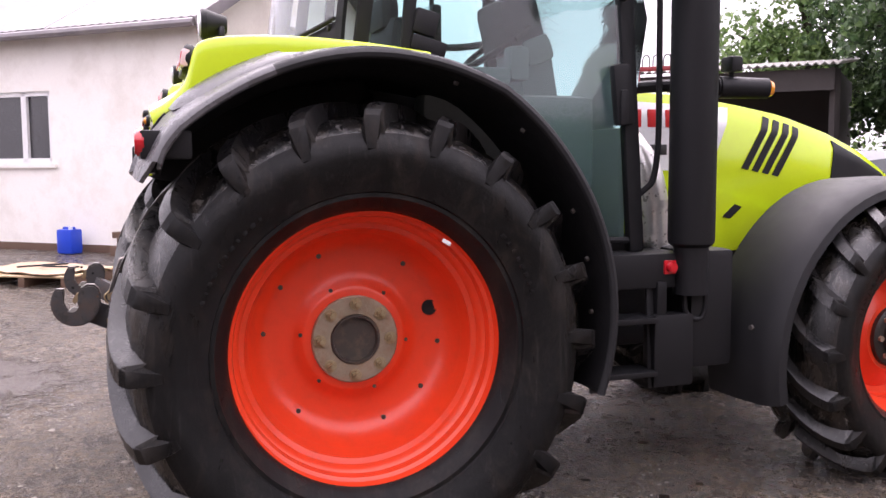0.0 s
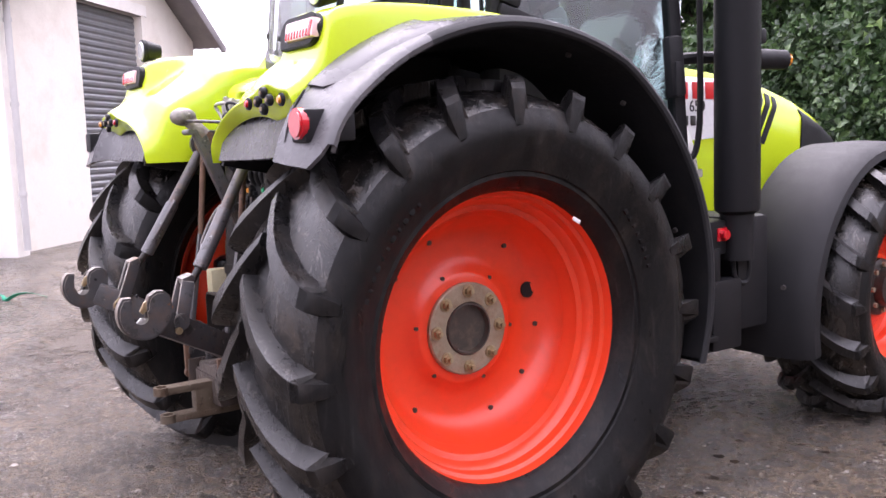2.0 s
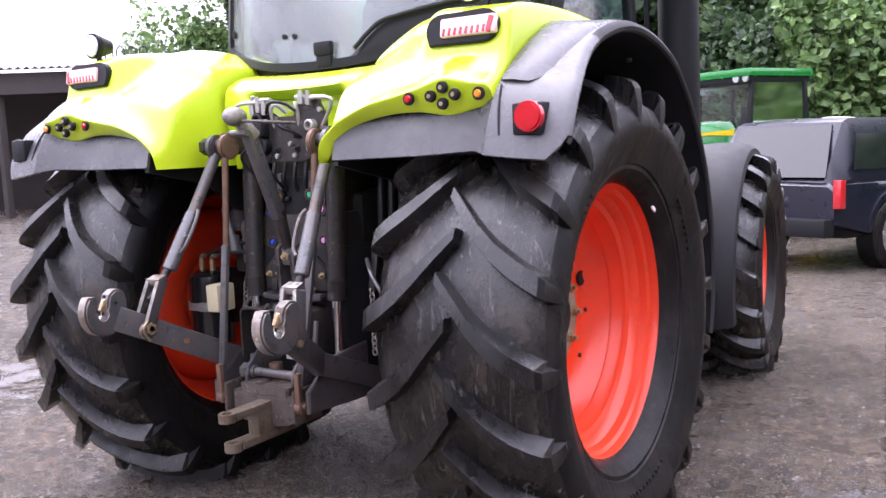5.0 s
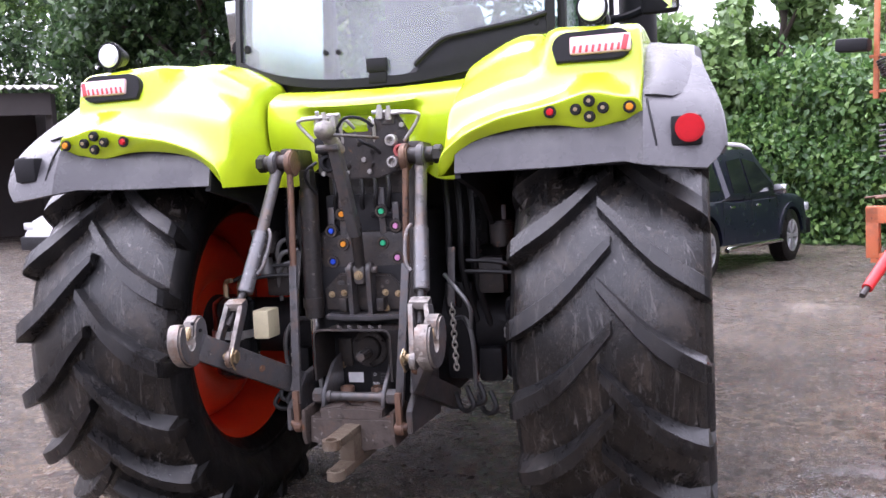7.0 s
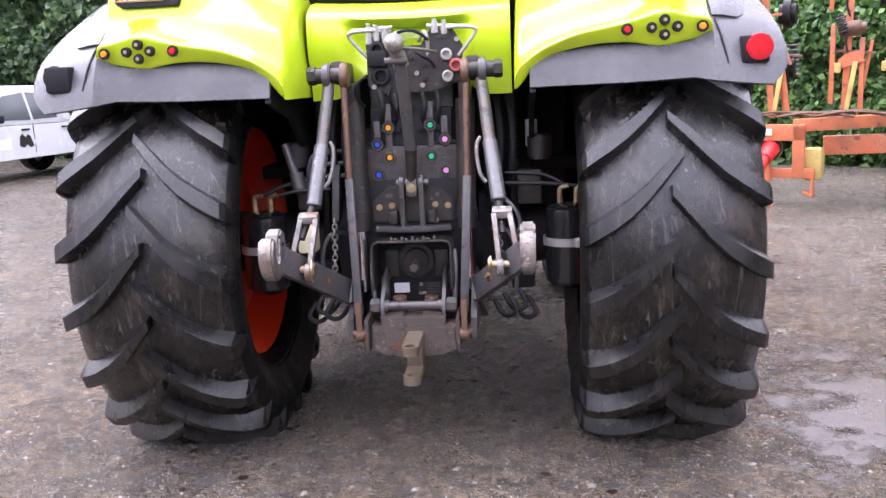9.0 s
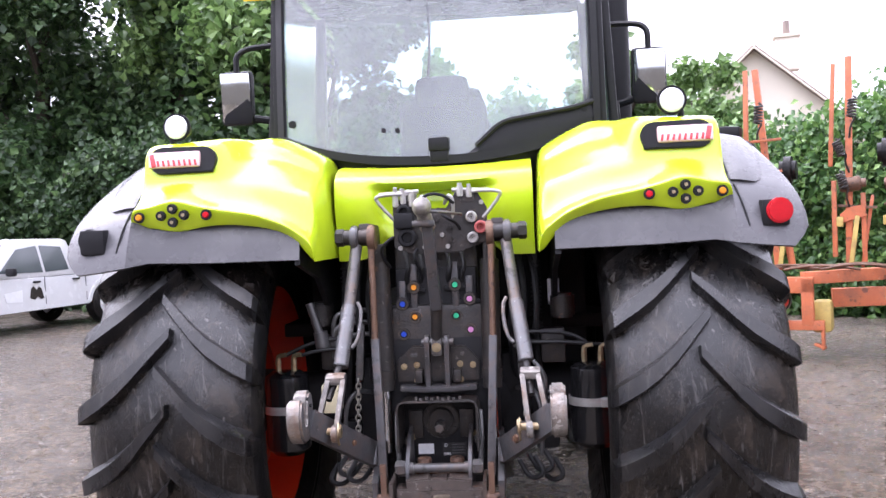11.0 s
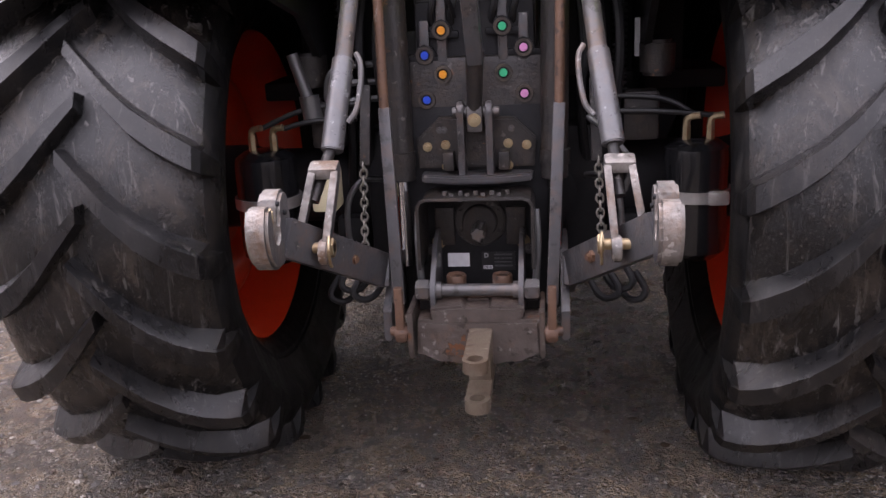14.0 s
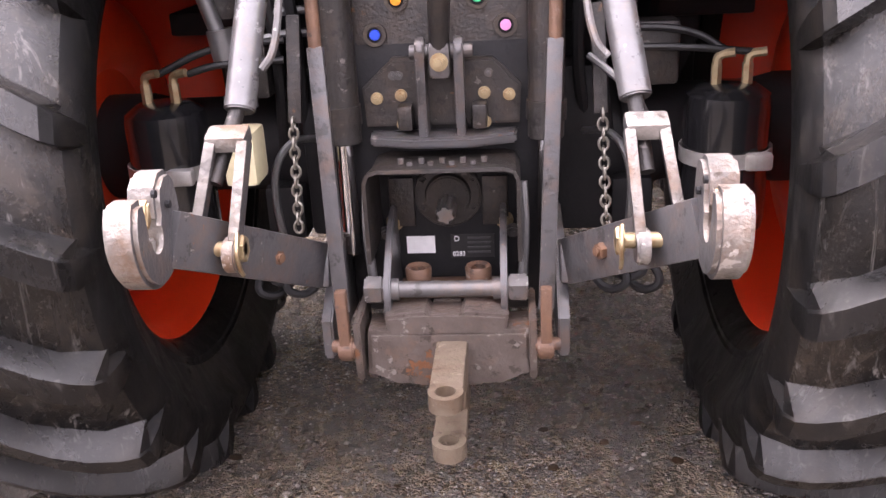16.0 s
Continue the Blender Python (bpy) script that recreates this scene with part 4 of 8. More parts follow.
        low = [(s * 0.80, y, z) for y, z in ys]
        top = [(s * 0.742, 0.36 + (1.20 - 0.36) * i / 5, 2.72) for i in range(6)]
        loft(bm, [low, [Vector(p).lerp(Vector(q), 0.5) + Vector((s * 0.012, 0, 0)) for p, q in zip(low, top)], top])
        d = part("door_glass", bm, M_GLASS, tractor, "tinted cab door glass")
        d.visible_shadow = False
        bm = bmesh.new()
        loft(bm, [[(s * 0.73, 0.10, 1.87), (s * 0.79, 0.24, 1.85)], [(s * 0.735, 0.22, 2.72), (s * 0.76, 0.34, 2.72)]])
        d = part("quarter_glass", bm, M_GLASS, tractor)
        d.visible_shadow = False
        bm = bmesh.new()
        tube(bm, low, 0.016)
        part("door_edge", bm, M_BLACK, tractor)
        bm = bmesh.new()
        box(bm, (s * 0.825, 1.205, 1.755), (0.05, 0.09, 0.26), rot=(6, 0, 0), bevel=0.02)
        box(bm, (s * 0.845, 1.20, 1.70), (0.03, 0.04, 0.15), bevel=0.01)
        part("door_handle", bm, M_BLACK, tractor, "black door handle")
        bm = bmesh.new()
        box(bm, (s * 0.80, 0.34, 1.93), (0.05, 0.15, 0.06), rot=(-15, 0, 0), bevel=0.012)
        box(bm, (s * 0.80, 0.33, 2.02), (0.045, 0.10, 0.10), rot=(-15, 0, 0), bevel=0.015)
        part("door_hinge", bm, M_BLACK, tractor)
        # mirror on its arm
        mx, my, mz = s * 1.13 - 0.06, 1.0, 2.30
        bm = bmesh.new()
        tube(bm, [(s * 0.78, 1.24, 2.62), (s * 0.95, 1.10, 2.60), (mx, my + 0.03, 2.57), (mx, my + 0.03, 2.44)], 0.016)
        arm = part("mirror_arm", bm, M_BLACK, tractor)
        bm = bmesh.new()
        tube(bm, [(s * 0.80, 1.22, 2.17), (s * 0.92, 1.10, 2.16), (mx - s * 0.05, my + 0.03, 2.19)], 0.022)
        part("mirror_bracket", bm, M_BLACK, arm)
        bm = bmesh.new()
        box(bm, (mx, my + 0.035, mz), (0.185, 0.07, 0.30), bevel=0.03)
        part("mirror_housing", bm, M_BLACK, arm)
        bm = bmesh.new()
        box(bm, (mx, my - 0.004, mz), (0.158, 0.008, 0.265), rot=(9 if s < 0 else 6, 0, -s * 6), bevel=0.003)
        part("mirror_glass", bm, M_MIRROR, arm)
        bm = bmesh.new()
        tube(bm, [(s * 0.80, 1.395, 2.7), (s * 0.80, 1.40, 2.0), (s * 0.80, 1.405, 1.40), (s * 0.77, 1.33, 1.33)], 0.014)
        part("grab_rail", bm, M_BLACK, tractor)
    bm = bmesh.new()
    box(bm, (0, 0.72, 2.83), (1.5, 1.45, 0.18), bevel=0.06)
    part("cab_roof", bm, M_GREYPL, tractor)
    bm = bmesh.new()
    box(bm, (0, 0.72, 1.09), (1.5, 1.2, 0.06), bevel=0.01)
    box(bm, (0, 0.2, 1.48), (0.78, 0.35, 0.72), bevel=0.03)
    part("cab_floor", bm, M_DARK, tractor)
    bm = bmesh.new()
    box(bm, (0, 1.27, 1.36), (1.44, 0.03, 0.52), bevel=0.008)
    part("front_bulkhead", bm, M_PANEL, tractor, "cab trim panel coloured pale for daylight behind it")
    bm = bmesh.new()
    loft(bm, [[(-0.74, 1.30, 1.62), (0.74, 1.30, 1.62)], [(-0.70, 1.40, 2.1), (0.70, 1.40, 2.1)], [(-0.68, 1.26, 2.74), (0.68, 1.26, 2.74)]])
    w = part("windscreen", bm, M_GLASS, tractor)
    w.visible_shadow = False
    # inside: seat, console, wheel, armrest
    bm = bmesh.new()
    box(bm, (0, 0.55, 1.66), (0.50, 0.50, 0.14), bevel=0.05)
    box(bm, (0, 0.40, 1.90), (0.42, 0.13, 0.50), rot=(-8, 0, 0), bevel=0.06)
    box(bm, (0, 0.385, 2.17), (0.26, 0.10, 0.16), bevel=0.05)
    box(bm, (0, 0.55, 1.40), (0.36, 0.40, 0.40), bevel=0.03)
    part("driver_seat", bm, M_SEAT, tractor, "dark upholstered driver seat")
    bm = bmesh.new()
    box(bm, (0.38, 0.62, 1.86), (0.14, 0.48, 0.08), bevel=0.03)
    box(bm, (0.40, 0.90, 1.92), (0.10, 0.10, 0.16), bevel=0.03)
    box(bm, (0.62, 0.75, 1.55), (0.16, 0.80, 0.42), bevel=0.05)
    part("armrest_console", bm, M_TRIM, tractor, "grey control console")
    bm = bmesh.new()
    box(bm, (0, 1.18, 1.62), (0.30, 0.20, 0.85), rot=(10, 0, 0), bevel=0.05)
    box(bm, (0, 1.12, 2.02), (0.36, 0.16, 0.14), rot=(20, 0, 0), bevel=0.04)
    part("steering_console", bm, M_TRIM, tractor)
    bm = bmesh.new()
    box(bm, (0, 1.04, 2.15), (0.34, 0.22, 0.27), rot=(14, 0, 0), bevel=0.06)
    part("instrument_hood", bm, M_SEAT, tractor, "dark instrument hood behind the wheel")
    bm = bmesh.new()
    pts = [(0.20 * math.cos(math.tau * i / 16), 0.20 * math.sin(math.tau * i / 16), 0) for i in range(17)]
    tube(bm, pts, 0.016, rounds=1)
    bar(bm, (-0.19, 0, -0.01), (0.19, 0, -0.01), 0.03, 0.015)
    w = part("steering_wheel", bm, M_BLACK, tractor)
    w.matrix_local = pose(0, 0.98, 2.06, 35, 0, 0)
    # number plate at the roof edge
    bm = bmesh.new()
    box(bm, (-0.735, 0.14, 2.70), (0.27, 0.012, 0.20), bevel=0.004)
    pl = part("number_plate", bm, M_YELPLATE, tractor, "yellow number plate with dark bars")
    for i in range(3):
        bm = bmesh.new()
        box(bm, (-0.80 + 0.065 * i, 0.132, 2.66), (0.04, 0.004, 0.07))
        part("plate_bar", bm, M_RUST, pl)


def bonnet_top(y):
    return table(y, (1.36, 1.86), (1.8, 1.84), (2.1, 1.80), (2.4, 1.745), (2.7, 1.655), (2.95, 1.55), (3.2, 1.42), (3.32, 1.32), (3.38, 1.10))


def bonnet_half(y):
    return table(y, (1.36, 0.44), (2.4, 0.43), (2.9, 0.40), (3.2, 0.33), (3.38, 0.24))


def bonnet_skin(y, z):
    """How far the bonnet's side lies from its middle at y, z."""
    k, w = (z - 1.13) / (bonnet_top(y) - 1.13), bonnet_half(y)
    return table(k, (0.0, w), (0.4, w + 0.01), (0.78, w), (0.94, w * 0.86), (1.0, w * 0.45))


def skin_patch(bm, s, a, b, c, d, n, m, off):
    """A panel laid on the bonnet's side: corners in (y, z), n by m faces, off metres proud."""
    rows = []
    for j in range(m + 1):
        row = []
        for i in range(n + 1):
            u, v = i / n, j / m
            y = (a[0] * (1 - u) + b[0] * u) * (1 - v) + (d[0] * (1 - u) + c[0] * u) * v
            z = (a[1] * (1 - u) + b[1] * u) * (1 - v) + (d[1] * (1 - u) + c[1] * u) * v
            row.append((s * (bonnet_skin(y, z) + off), y, z))
        rows.append(row)
    loft(bm, rows)


def build_bonnet():
    bm = bmesh.new()
    rows = []
    for i in range(25):
        y = 1.36 + 2.02 * i / 24
        top, w, low = bonnet_top(y), bonnet_half(y), 1.13
        rows.append([(-w, y, low), (-w - 0.01, y, low + 0.4 * (top - low)), (-w, y, low + 0.78 * (top - low)), (-w * 0.86, y, low + 0.94 * (top - low)), (-w * 0.45, y, top - 0.008), (0, y, top), (w * 0.45, y, top - 0.008),
                     (w * 0.86, y, low + 0.94 * (top - low)), (w, y, low + 0.78 * (top - low)), (w + 0.01, y, low + 0.4 * (top - low)), (w, y, low)])
    g = loft(bm, rows)
    cap(bm, g[0])
    cap(bm, g[-1])
    b = part("bonnet", bm, M_GREEN, tractor, "lime green engine bonnet with slanted louvres")
    for s in (-1, 1):
        # louvres
        for i in range(4):
            y, z0, z1 = 2.125 + 0.062 * i, 1.44 - 0.012 * i, 1.70 - 0.016 * i
            bm = bmesh.new()
            skin_patch(bm, s, (y - 0.012, z0), (y + 0.026, z0 - 0.01), (y + 0.185, z1 - 0.012), (y + 0.150, z1), 3, 12, 0.004)
            solid(part("louvre", bm, M_BLACK, b, "black slanted air slot"), 0.004, 0)
        # dark nose panel
        bm = bmesh.new()
        skin_patch(bm, s, (2.66, 1.18), (3.20, 1.18), (3.10, 1.40), (2.72, 1.58), 14, 12, 0.005)
        solid(part("nose_panel", bm, M_BLACK, b, "black grille panel at the nose"), 0.006, 0)
        # light decal with red and black marks
        bm = bmesh.new()
        skin_patch(bm, s, (1.40, 1.42), (1.93, 1.44), (2.06, 1.74), (1.40, 1.765), 10, 14, 0.004)
        d = part("side_decal", bm, M_SILVER, b, "silver side panel")
        solid(d, 0.002, 0)
        for i in range(5):
            bm = bmesh.new()
            box(bm, (s * (bonnet_skin(1.6, 1.68) + 0.004), 1.50 + 0.10 * i, 1.68), (0.008, 0.065, 0.085), bevel=0.002)
            part("red_mark", bm, M_REDTXT, d)
        for i in range(5):
            bm = bmesh.new()
            box(bm, (s * (bonnet_skin(1.6, 1.53) + 0.005), 1.60 + 0.055 * i, 1.53), (0.006, 0.036, 0.05), bevel=0.002)
            part("black_mark", bm, M_BLKTXT, d)
        words("model_number", "650", 0.08, M_BLKTXT, d, Matrix.Translation((s * (bonnet_skin(1.8, 1.60) + 0.006), 1.80, 1.60)) @ pose(0, 0, 0, 90, 0, 90 * s))
        # lower side panel
        bm = bmesh.new()
        vs = plate(bm, [(1.62, 1.38), (2.0, 1.33), (2.32, 1.22), (2.42, 1.05), (1.95, 1.02), (1.55, 1.02), (1.52, 1.30)], 0.05, "x", s * 0.44, 0.012)
        lp = part("lower_side_panel", bm, M_GREEN, tractor, "lime green lower engine panel")
        bm = bmesh.new()
        vs = plate(bm, [(1.99, 1.20), (2.03, 1.19), (2.10, 1.245), (2.06, 1.26)], 0.01, "x", s * 0.468)
        part("panel_slot", bm, M_BLACK, lp)


def build_right_side():
    # exhaust stack in its dark guard
    bm = bmesh.new()
    r = lathe(bm, [(1.10, 0.070), (1.12, 0.097), (1.14, 0.100), (2.95, 0.100), (2.96, 0.09)], 32, axis="z")
    cap(bm, r[0])
    cap(bm, r[-1])
    ex = part("exhaust_pipe", bm, M_BLACK, tractor, "tall black exhaust pipe in a guard")
    ex.location = (0.93, 1.49, 0)
    for z in (1.35, 1.7, 2.1, 2.5):
        bm = bmesh.new()
        box(bm, (0.0, 0.103, z), (0.03, 0.012, 0.05), bevel=0.003)
        part("guard_clip", bm, M_BLACK, ex)
    bm = bmesh.new()
    rod(bm, (0, 0, 0.9), (0, 0, 1.12), 0.075, seg=24)
    part("exhaust_foot", bm, M_BLACK, ex)
    # bright exhaust elbow behind it
    bm = bmesh.new()
    tube(bm, [(0.62, 1.52, 1.06), (0.62, 1.50, 1.25), (0.61, 1.46, 1.45), (0.52, 1.42, 1.56)], 0.072, seg=20)
    for z in (1.12, 1.28):
        lathe_at = [(z - 0.018, 0.081), (z + 0.018, 0.081)]
        for v in sum(lathe(bm, lathe_at, 20, axis="z"), []):
            v.co += Vector((0.62, 1.505, 0))
    part("air_pipe", bm, M_ALUPIPE, tractor, "bright steel pipe elbow")
    # wide grey box, tank and steps
    bm = bmesh.new()
    box(bm, (0.72, 1.26, 1.005), (0.42, 0.42, 0.15), bevel=0.012)
    t = part("battery_box", bm, M_BLACK, tractor, "black battery box")
    bm = bmesh.new()
    rod(bm, (0.93, 1.385, 1.02), (0.965, 1.385, 1.02), 0.022, seg=16, bevel=0.004)
    box(bm, (0.932, 1.385, 1.02), (0.01, 0.06, 0.06), bevel=0.003)
    part("isolator_knob", bm, M_REDLENS, t, "red battery isolator knob")
    bm = bmesh.new()
    box(bm, (0.76, 1.60, 0.83), (0.36, 0.22, 0.52), bevel=0.03)
    part("fuel_tank", bm, M_BLACK, tractor, "black plastic tank")
    bm = bmesh.new()
    box(bm, (0.905, 1.40, 0.66), (0.10, 0.20, 0.32), bevel=0.02)
    box(bm, (0.91, 1.345, 0.88), (0.06, 0.05, 0.16), bevel=0.01)
    tube(bm, [(0.93, 1.46, 0.92), (0.94, 1.46, 0.80), (0.94, 1.56, 0.78), (0.94, 1.56, 0.95)], 0.012)
    part("tool_box", bm, M_BLACK, tractor, "black tool box beside the steps")
    for s in (1, -1):
        lad = bmesh.new()
        for y in (1.03, 1.31):
            bar(lad, (s * 0.93, y, 0.50), (s * 0.90, y, 0.96), 0.012, 0.05, up=(0, 1, 0))
        st = part("ladder", lad, M_BLACK, tractor, "black boarding steps")
        for z in (0.57, 0.80):
            bm = bmesh.new()
            box(bm, (s * 0.90, 1.17, z), (0.16, 0.27, 0.025), bevel=0.006)
            part("step", bm, M_BLACK, st)
    # front side work lamp and indicator on an arm
    bm = bmesh.new()
    tube(bm, [(0.66, 1.34, 1.80), (0.75, 1.5, 1.81), (0.80, 1.7, 1.80)], 0.028, seg=10)
    rod(bm, (0.80, 1.70, 1.80), (0.865, 1.93, 1.795), 0.05, 0.045, seg=16, bevel=0.01)
    arm = part("indicator_arm", bm, M_BLACK, tractor, "black lamp arm")
    bm = bmesh.new()
    rod(bm, (0.862, 1.92, 1.795), (0.868, 1.945, 1.794), 0.043, 0.03, seg=16, bevel=0.004)
    part("indicator_lens", bm, M_AMBER, arm)
    bm = bmesh.new()
    box(bm, (0.82, 1.76, 1.90), (0.09, 0.06, 0.07), bevel=0.015)
    rod(bm, (0.82, 1.76, 1.82), (0.82, 1.76, 1.88), 0.012)
    part("front_work_lamp", bm, M_BLACK, arm)


def build_drivetrain():
    bm = bmesh.new()
    box(bm, (0, 0.35, 0.80), (0.46, 1.5, 0.62), bevel=0.05)
    box(bm, (0, -0.10, 0.90), (0.44, 0.30, 0.80), bevel=0.04)
    box(bm, (0, 2.2, 0.85), (0.42, 2.0, 0.55), bevel=0.05)
    part("transmission", bm, M_DARK, tractor, "black gearbox and engine block")
    # black plate added so no light comes through behind the hitch
    bm = bmesh.new()
    plate(bm, [(-0.62, 1.76), (-0.62, 1.0), (-0.50, 0.72), (-0.26, 0.62), (0.26, 0.62), (0.50, 0.72), (0.62, 1.0), (0.62, 1.76)], 0.05, "y", 0.19)
    part("cab_bulkhead", bm, M_DARK, tractor, "black plate added to block light behind the hitch")
    # unseen plate and tank, added to keep light from under the tractor
    bm = bmesh.new()
    box(bm, (0, 1.35, 0.60), (0.62, 1.9, 0.10), bevel=0.03)
    part("belly_plate", bm, M_DARK, tractor)
    bm = bmesh.new()
    box(bm, (-0.64, 1.35, 0.78), (0.44, 0.95, 0.58), bevel=0.08)
    part("side_tank", bm, M_BLACK, tractor, "unseen black side tank added to block light below")
    for s in (-1, 1):
        bm = bmesh.new()
        lathe(bm, [(0.18, 0.21), (0.30, 0.16), (0.52, 0.12), (0.72, 0.12), (0.78, 0.135), (0.89, 0.135), (0.90, 0.10)], 32)
        for v in bm.verts:
            v.co = Vector((v.co.x * s, v.co.y, v.co.z + HUB_Z))
        part("axle_trumpet", bm, M_DARK, tractor)
    bm = bmesh.new()
    rod(bm, (-0.75, 2.62, 0.62), (0.75, 2.62, 0.62), 0.09, seg=20)
    box(bm, (0, 2.62, 0.62), (0.35, 0.3, 0.26), bevel=0.05)
    part("front_axle", bm, M_DARK, tractor)


for side in (1, -1):
    build_rear_wheel(side)
    build_front_wheel(side)
    build_rear_fender(side)
    build_green_cover(side)
    build_work_lamp(side)
build_green_centre()
build_cab()
build_bonnet()
build_right_side()
build_drivetrain()


# ---------------------------------------------------------------- rear linkage, couplings and drawbar of the tractor
M_CREAM = material("cream_plastic", (0.62, 0.56, 0.36), 0.5, scale=8, bump=0.05)
M_CAPO = material("orange_cap", (0.85, 0.33, 0.02), 0.4, bump=0.0)
M_CAPB = material("blue_cap", (0.02, 0.08, 0.62), 0.4, bump=0.0)
M_CAPG = material("green_cap", (0.03, 0.52, 0.25), 0.4, bump=0.0)
M_CAPP = material("pink_cap", (0.72, 0.30, 0.58), 0.4, bump=0.0)
M_TANK = material("gloss_black_air_tank", (0.012, 0.012, 0.013), 0.18, scale=6, bump=0.02, coat=0.4)
M_HOSE = material("black_rubber_hose", (0.014, 0.014, 0.015), 0.5, scale=12, bump=0.1)
M_PIPE = material("dull_hydraulic_pipe", (0.20, 0.20, 0.20), 0.35, 0.6, scale=20, bump=0.05)
M_CHAIN = material("zinc_chain", (0.32, 0.30, 0.26), 0.45, 0.7, scale=30, bump=0.05)


def bolt(parent, p, axis=(0, -1, 0), r=0.013, h=0.014, mat=None, name="bolt"):
    bm = bmesh.new()
    p, a = Vector(p), Vector(axis)
    rod(bm, p - a * 0.004, p + a * 0.003, r * 1.5, seg=16)
    rod(bm, p, p + a * h, r, seg=6, bevel=0.0015)
    rod(bm, p + a * h, p + a * (h + 0.006), r * 0.55, seg=10)
    return part(name, bm, mat or M_BRASS, parent)


def chain(parent, a, b, n, name="check_chain"):
    bm = bmesh.new()
    a, b = Vector(a), Vector(b)
    d = (b - a) / n
    for i in range(n):
        c = a + d * (i + 0.5)
        side = Vector((1, 0, 0)) if i % 2 else Vector((0, 1, 0))
        u = d.normalized()
        pts = []
        for k in range(11):
            t = math.tau * k / 10
            pts.append(c + u * (d.length * 0.68 * math.cos(t)) + side * (0.010 * math.sin(t)))
        tube(bm, pts, 0.0035, seg=5, rounds=0)
    return part(name, bm, M_CHAIN, parent, "small zinc chain")


def build_rear_casting():
    # back of the gearbox, with the drive shaft face
    bm = bmesh.new()
    box(bm, (0, -0.28, 0.86), (0.40, 0.22, 0.74), bevel=0.03)
    box(bm, (0, -0.22, 1.22), (0.34, 0.20, 0.50), bevel=0.03)
    part("gearbox_rear", bm, M_IRON, tractor, "dark cast iron gearbox rear")
    bm = bmesh.new()
    box(bm, (0, -0.388, 0.70), (0.29, 0.016, 0.34), bevel=0.006)
    face = part("drive_face", bm, M_DARK, tractor, "black shaft cover plate")
    bm = bmesh.new()
    for r0, r1, y0, y1 in ((0.078, 0.07, -0.392, -0.408), (0.05, 0.046, -0.405, -0.425)):
        rod(bm, (0, y0, 0.775), (0, y1, 0.775), r0, r1, seg=32, bevel=0.003)
    part("shaft_seal", bm, M_IRON, face)
    for k in range(6):
        a = math.tau * (k + 0.5) / 6
        bolt(face, (0.062 * math.cos(a), -0.408, 0.775 + 0.062 * math.sin(a)), r=0.007, h=0.008, mat=M_IRON)
    bm = bmesh.new()
    n = 36
    rings = []
    for y, k in ((-0.42, 1.0), (-0.495, 1.0), (-0.506, 0.85)):
        rings.append([bm.verts.new(((0.021 if (i // 3) % 2 else 0.017) * k * math.cos(math.tau * i / n), y, 0.762 + (0.021 if (i // 3) % 2 else 0.017) * k * math.sin(math.tau * i / n))) for i in range(n)])
    for p, q in zip(rings, rings[1:]):
        for i in range(n):
            bm.faces.new((p[i], p[(i + 1) % n], q[(i + 1) % n], q[i]))
    cap(bm, rings[-1])
    part("drive_shaft_stub", bm, M_STEEL, face, "splined steel shaft stub")
    for x in (-0.119, 0.119):
        bolt(face, (x, -0.40, 0.714), r=0.013)
    for x in (-0.10, 0.10):
        bm = bmesh.new()
        box(bm, (x, -0.402, 0.76), (0.055, 0.014, 0.11), bevel=0.005)
        part("face_rib", bm, M_IRON, face)
    bm = bmesh.new()
    box(bm, (-0.065, -0.399, 0.66), (0.062, 0.004, 0.040))
    part("white_sticker", bm, M_WHITE, face, "white sticker")
    bm = bmesh.new()
    box(bm, (0.048, -0.399, 0.655), (0.095, 0.004, 0.054))
    plate_o = part("data_plate", bm, M_BLKTXT, face, "black data plate with small white marks")
    for k in range(4):
        bm = bmesh.new()
        box(bm, (0.062, -0.402, 0.674 - 0.011 * k), (0.05, 0.003, 0.004))
        part("plate_bar", bm, M_LIFT, plate_o)
    words("plate_letter", "D", 0.017, M_WHITE, plate_o, Matrix.Translation((0.014, -0.402, 0.672)) @ pose(0, 0, 0, 90, 0, 0), 0.001)
    words("plate_number", "0283", 0.014, M_WHITE, plate_o, Matrix.Translation((0.018, -0.402, 0.637)) @ pose(0, 0, 0, 90, 0, 0), 0.001)
    # top-link bracket: trapezoid plate, lugs and pin
    bm = bmesh.new()
    plate(bm, [(-0.16, 0.93), (-0.165, 1.01), (-0.10, 1.07), (0.105, 1.065), (0.16, 1.01), (0.155, 0.93)], 0.03, "y", -0.405, 0.006)
    br = part("top_link_bracket", bm, M_IRON, tractor, "grey steel top link bracket, rust-stained")
    for x in (-0.038, 0.038):
        bm = bmesh.new()
        plate(bm, [(-0.40, 0.90), (-0.47, 0.905), (-0.475, 1.08)] + [(-0.447 + 0.03 * math.cos(radians(a)), 1.085 + 0.03 * math.sin(radians(a))) for a in range(200, 0, -20)] + [(-0.40, 1.05)], 0.018, "x", x, 0.003)
        part("bracket_lug", bm, M_LIFT, br)
    bm = bmesh.new()
    rod(bm, (-0.06, -0.445, 1.085), (0.065, -0.445, 1.085), 0.014, seg=16, bevel=0.002)
    box(bm, (0, -0.448, 1.07), (0.045, 0.05, 0.075), bevel=0.014)
    part("bracket_pin", bm, M_STEEL, br)
    bolt(br, (0, -0.474, 1.068), r=0.012)
    for x, z in ((-0.135, 0.99), (-0.085, 0.995), (0.085, 0.995), (0.135, 0.99), (-0.085, 0.935), (0.085, 0.935)):
        bolt(br, (x, -0.42, z), r=0.0085)
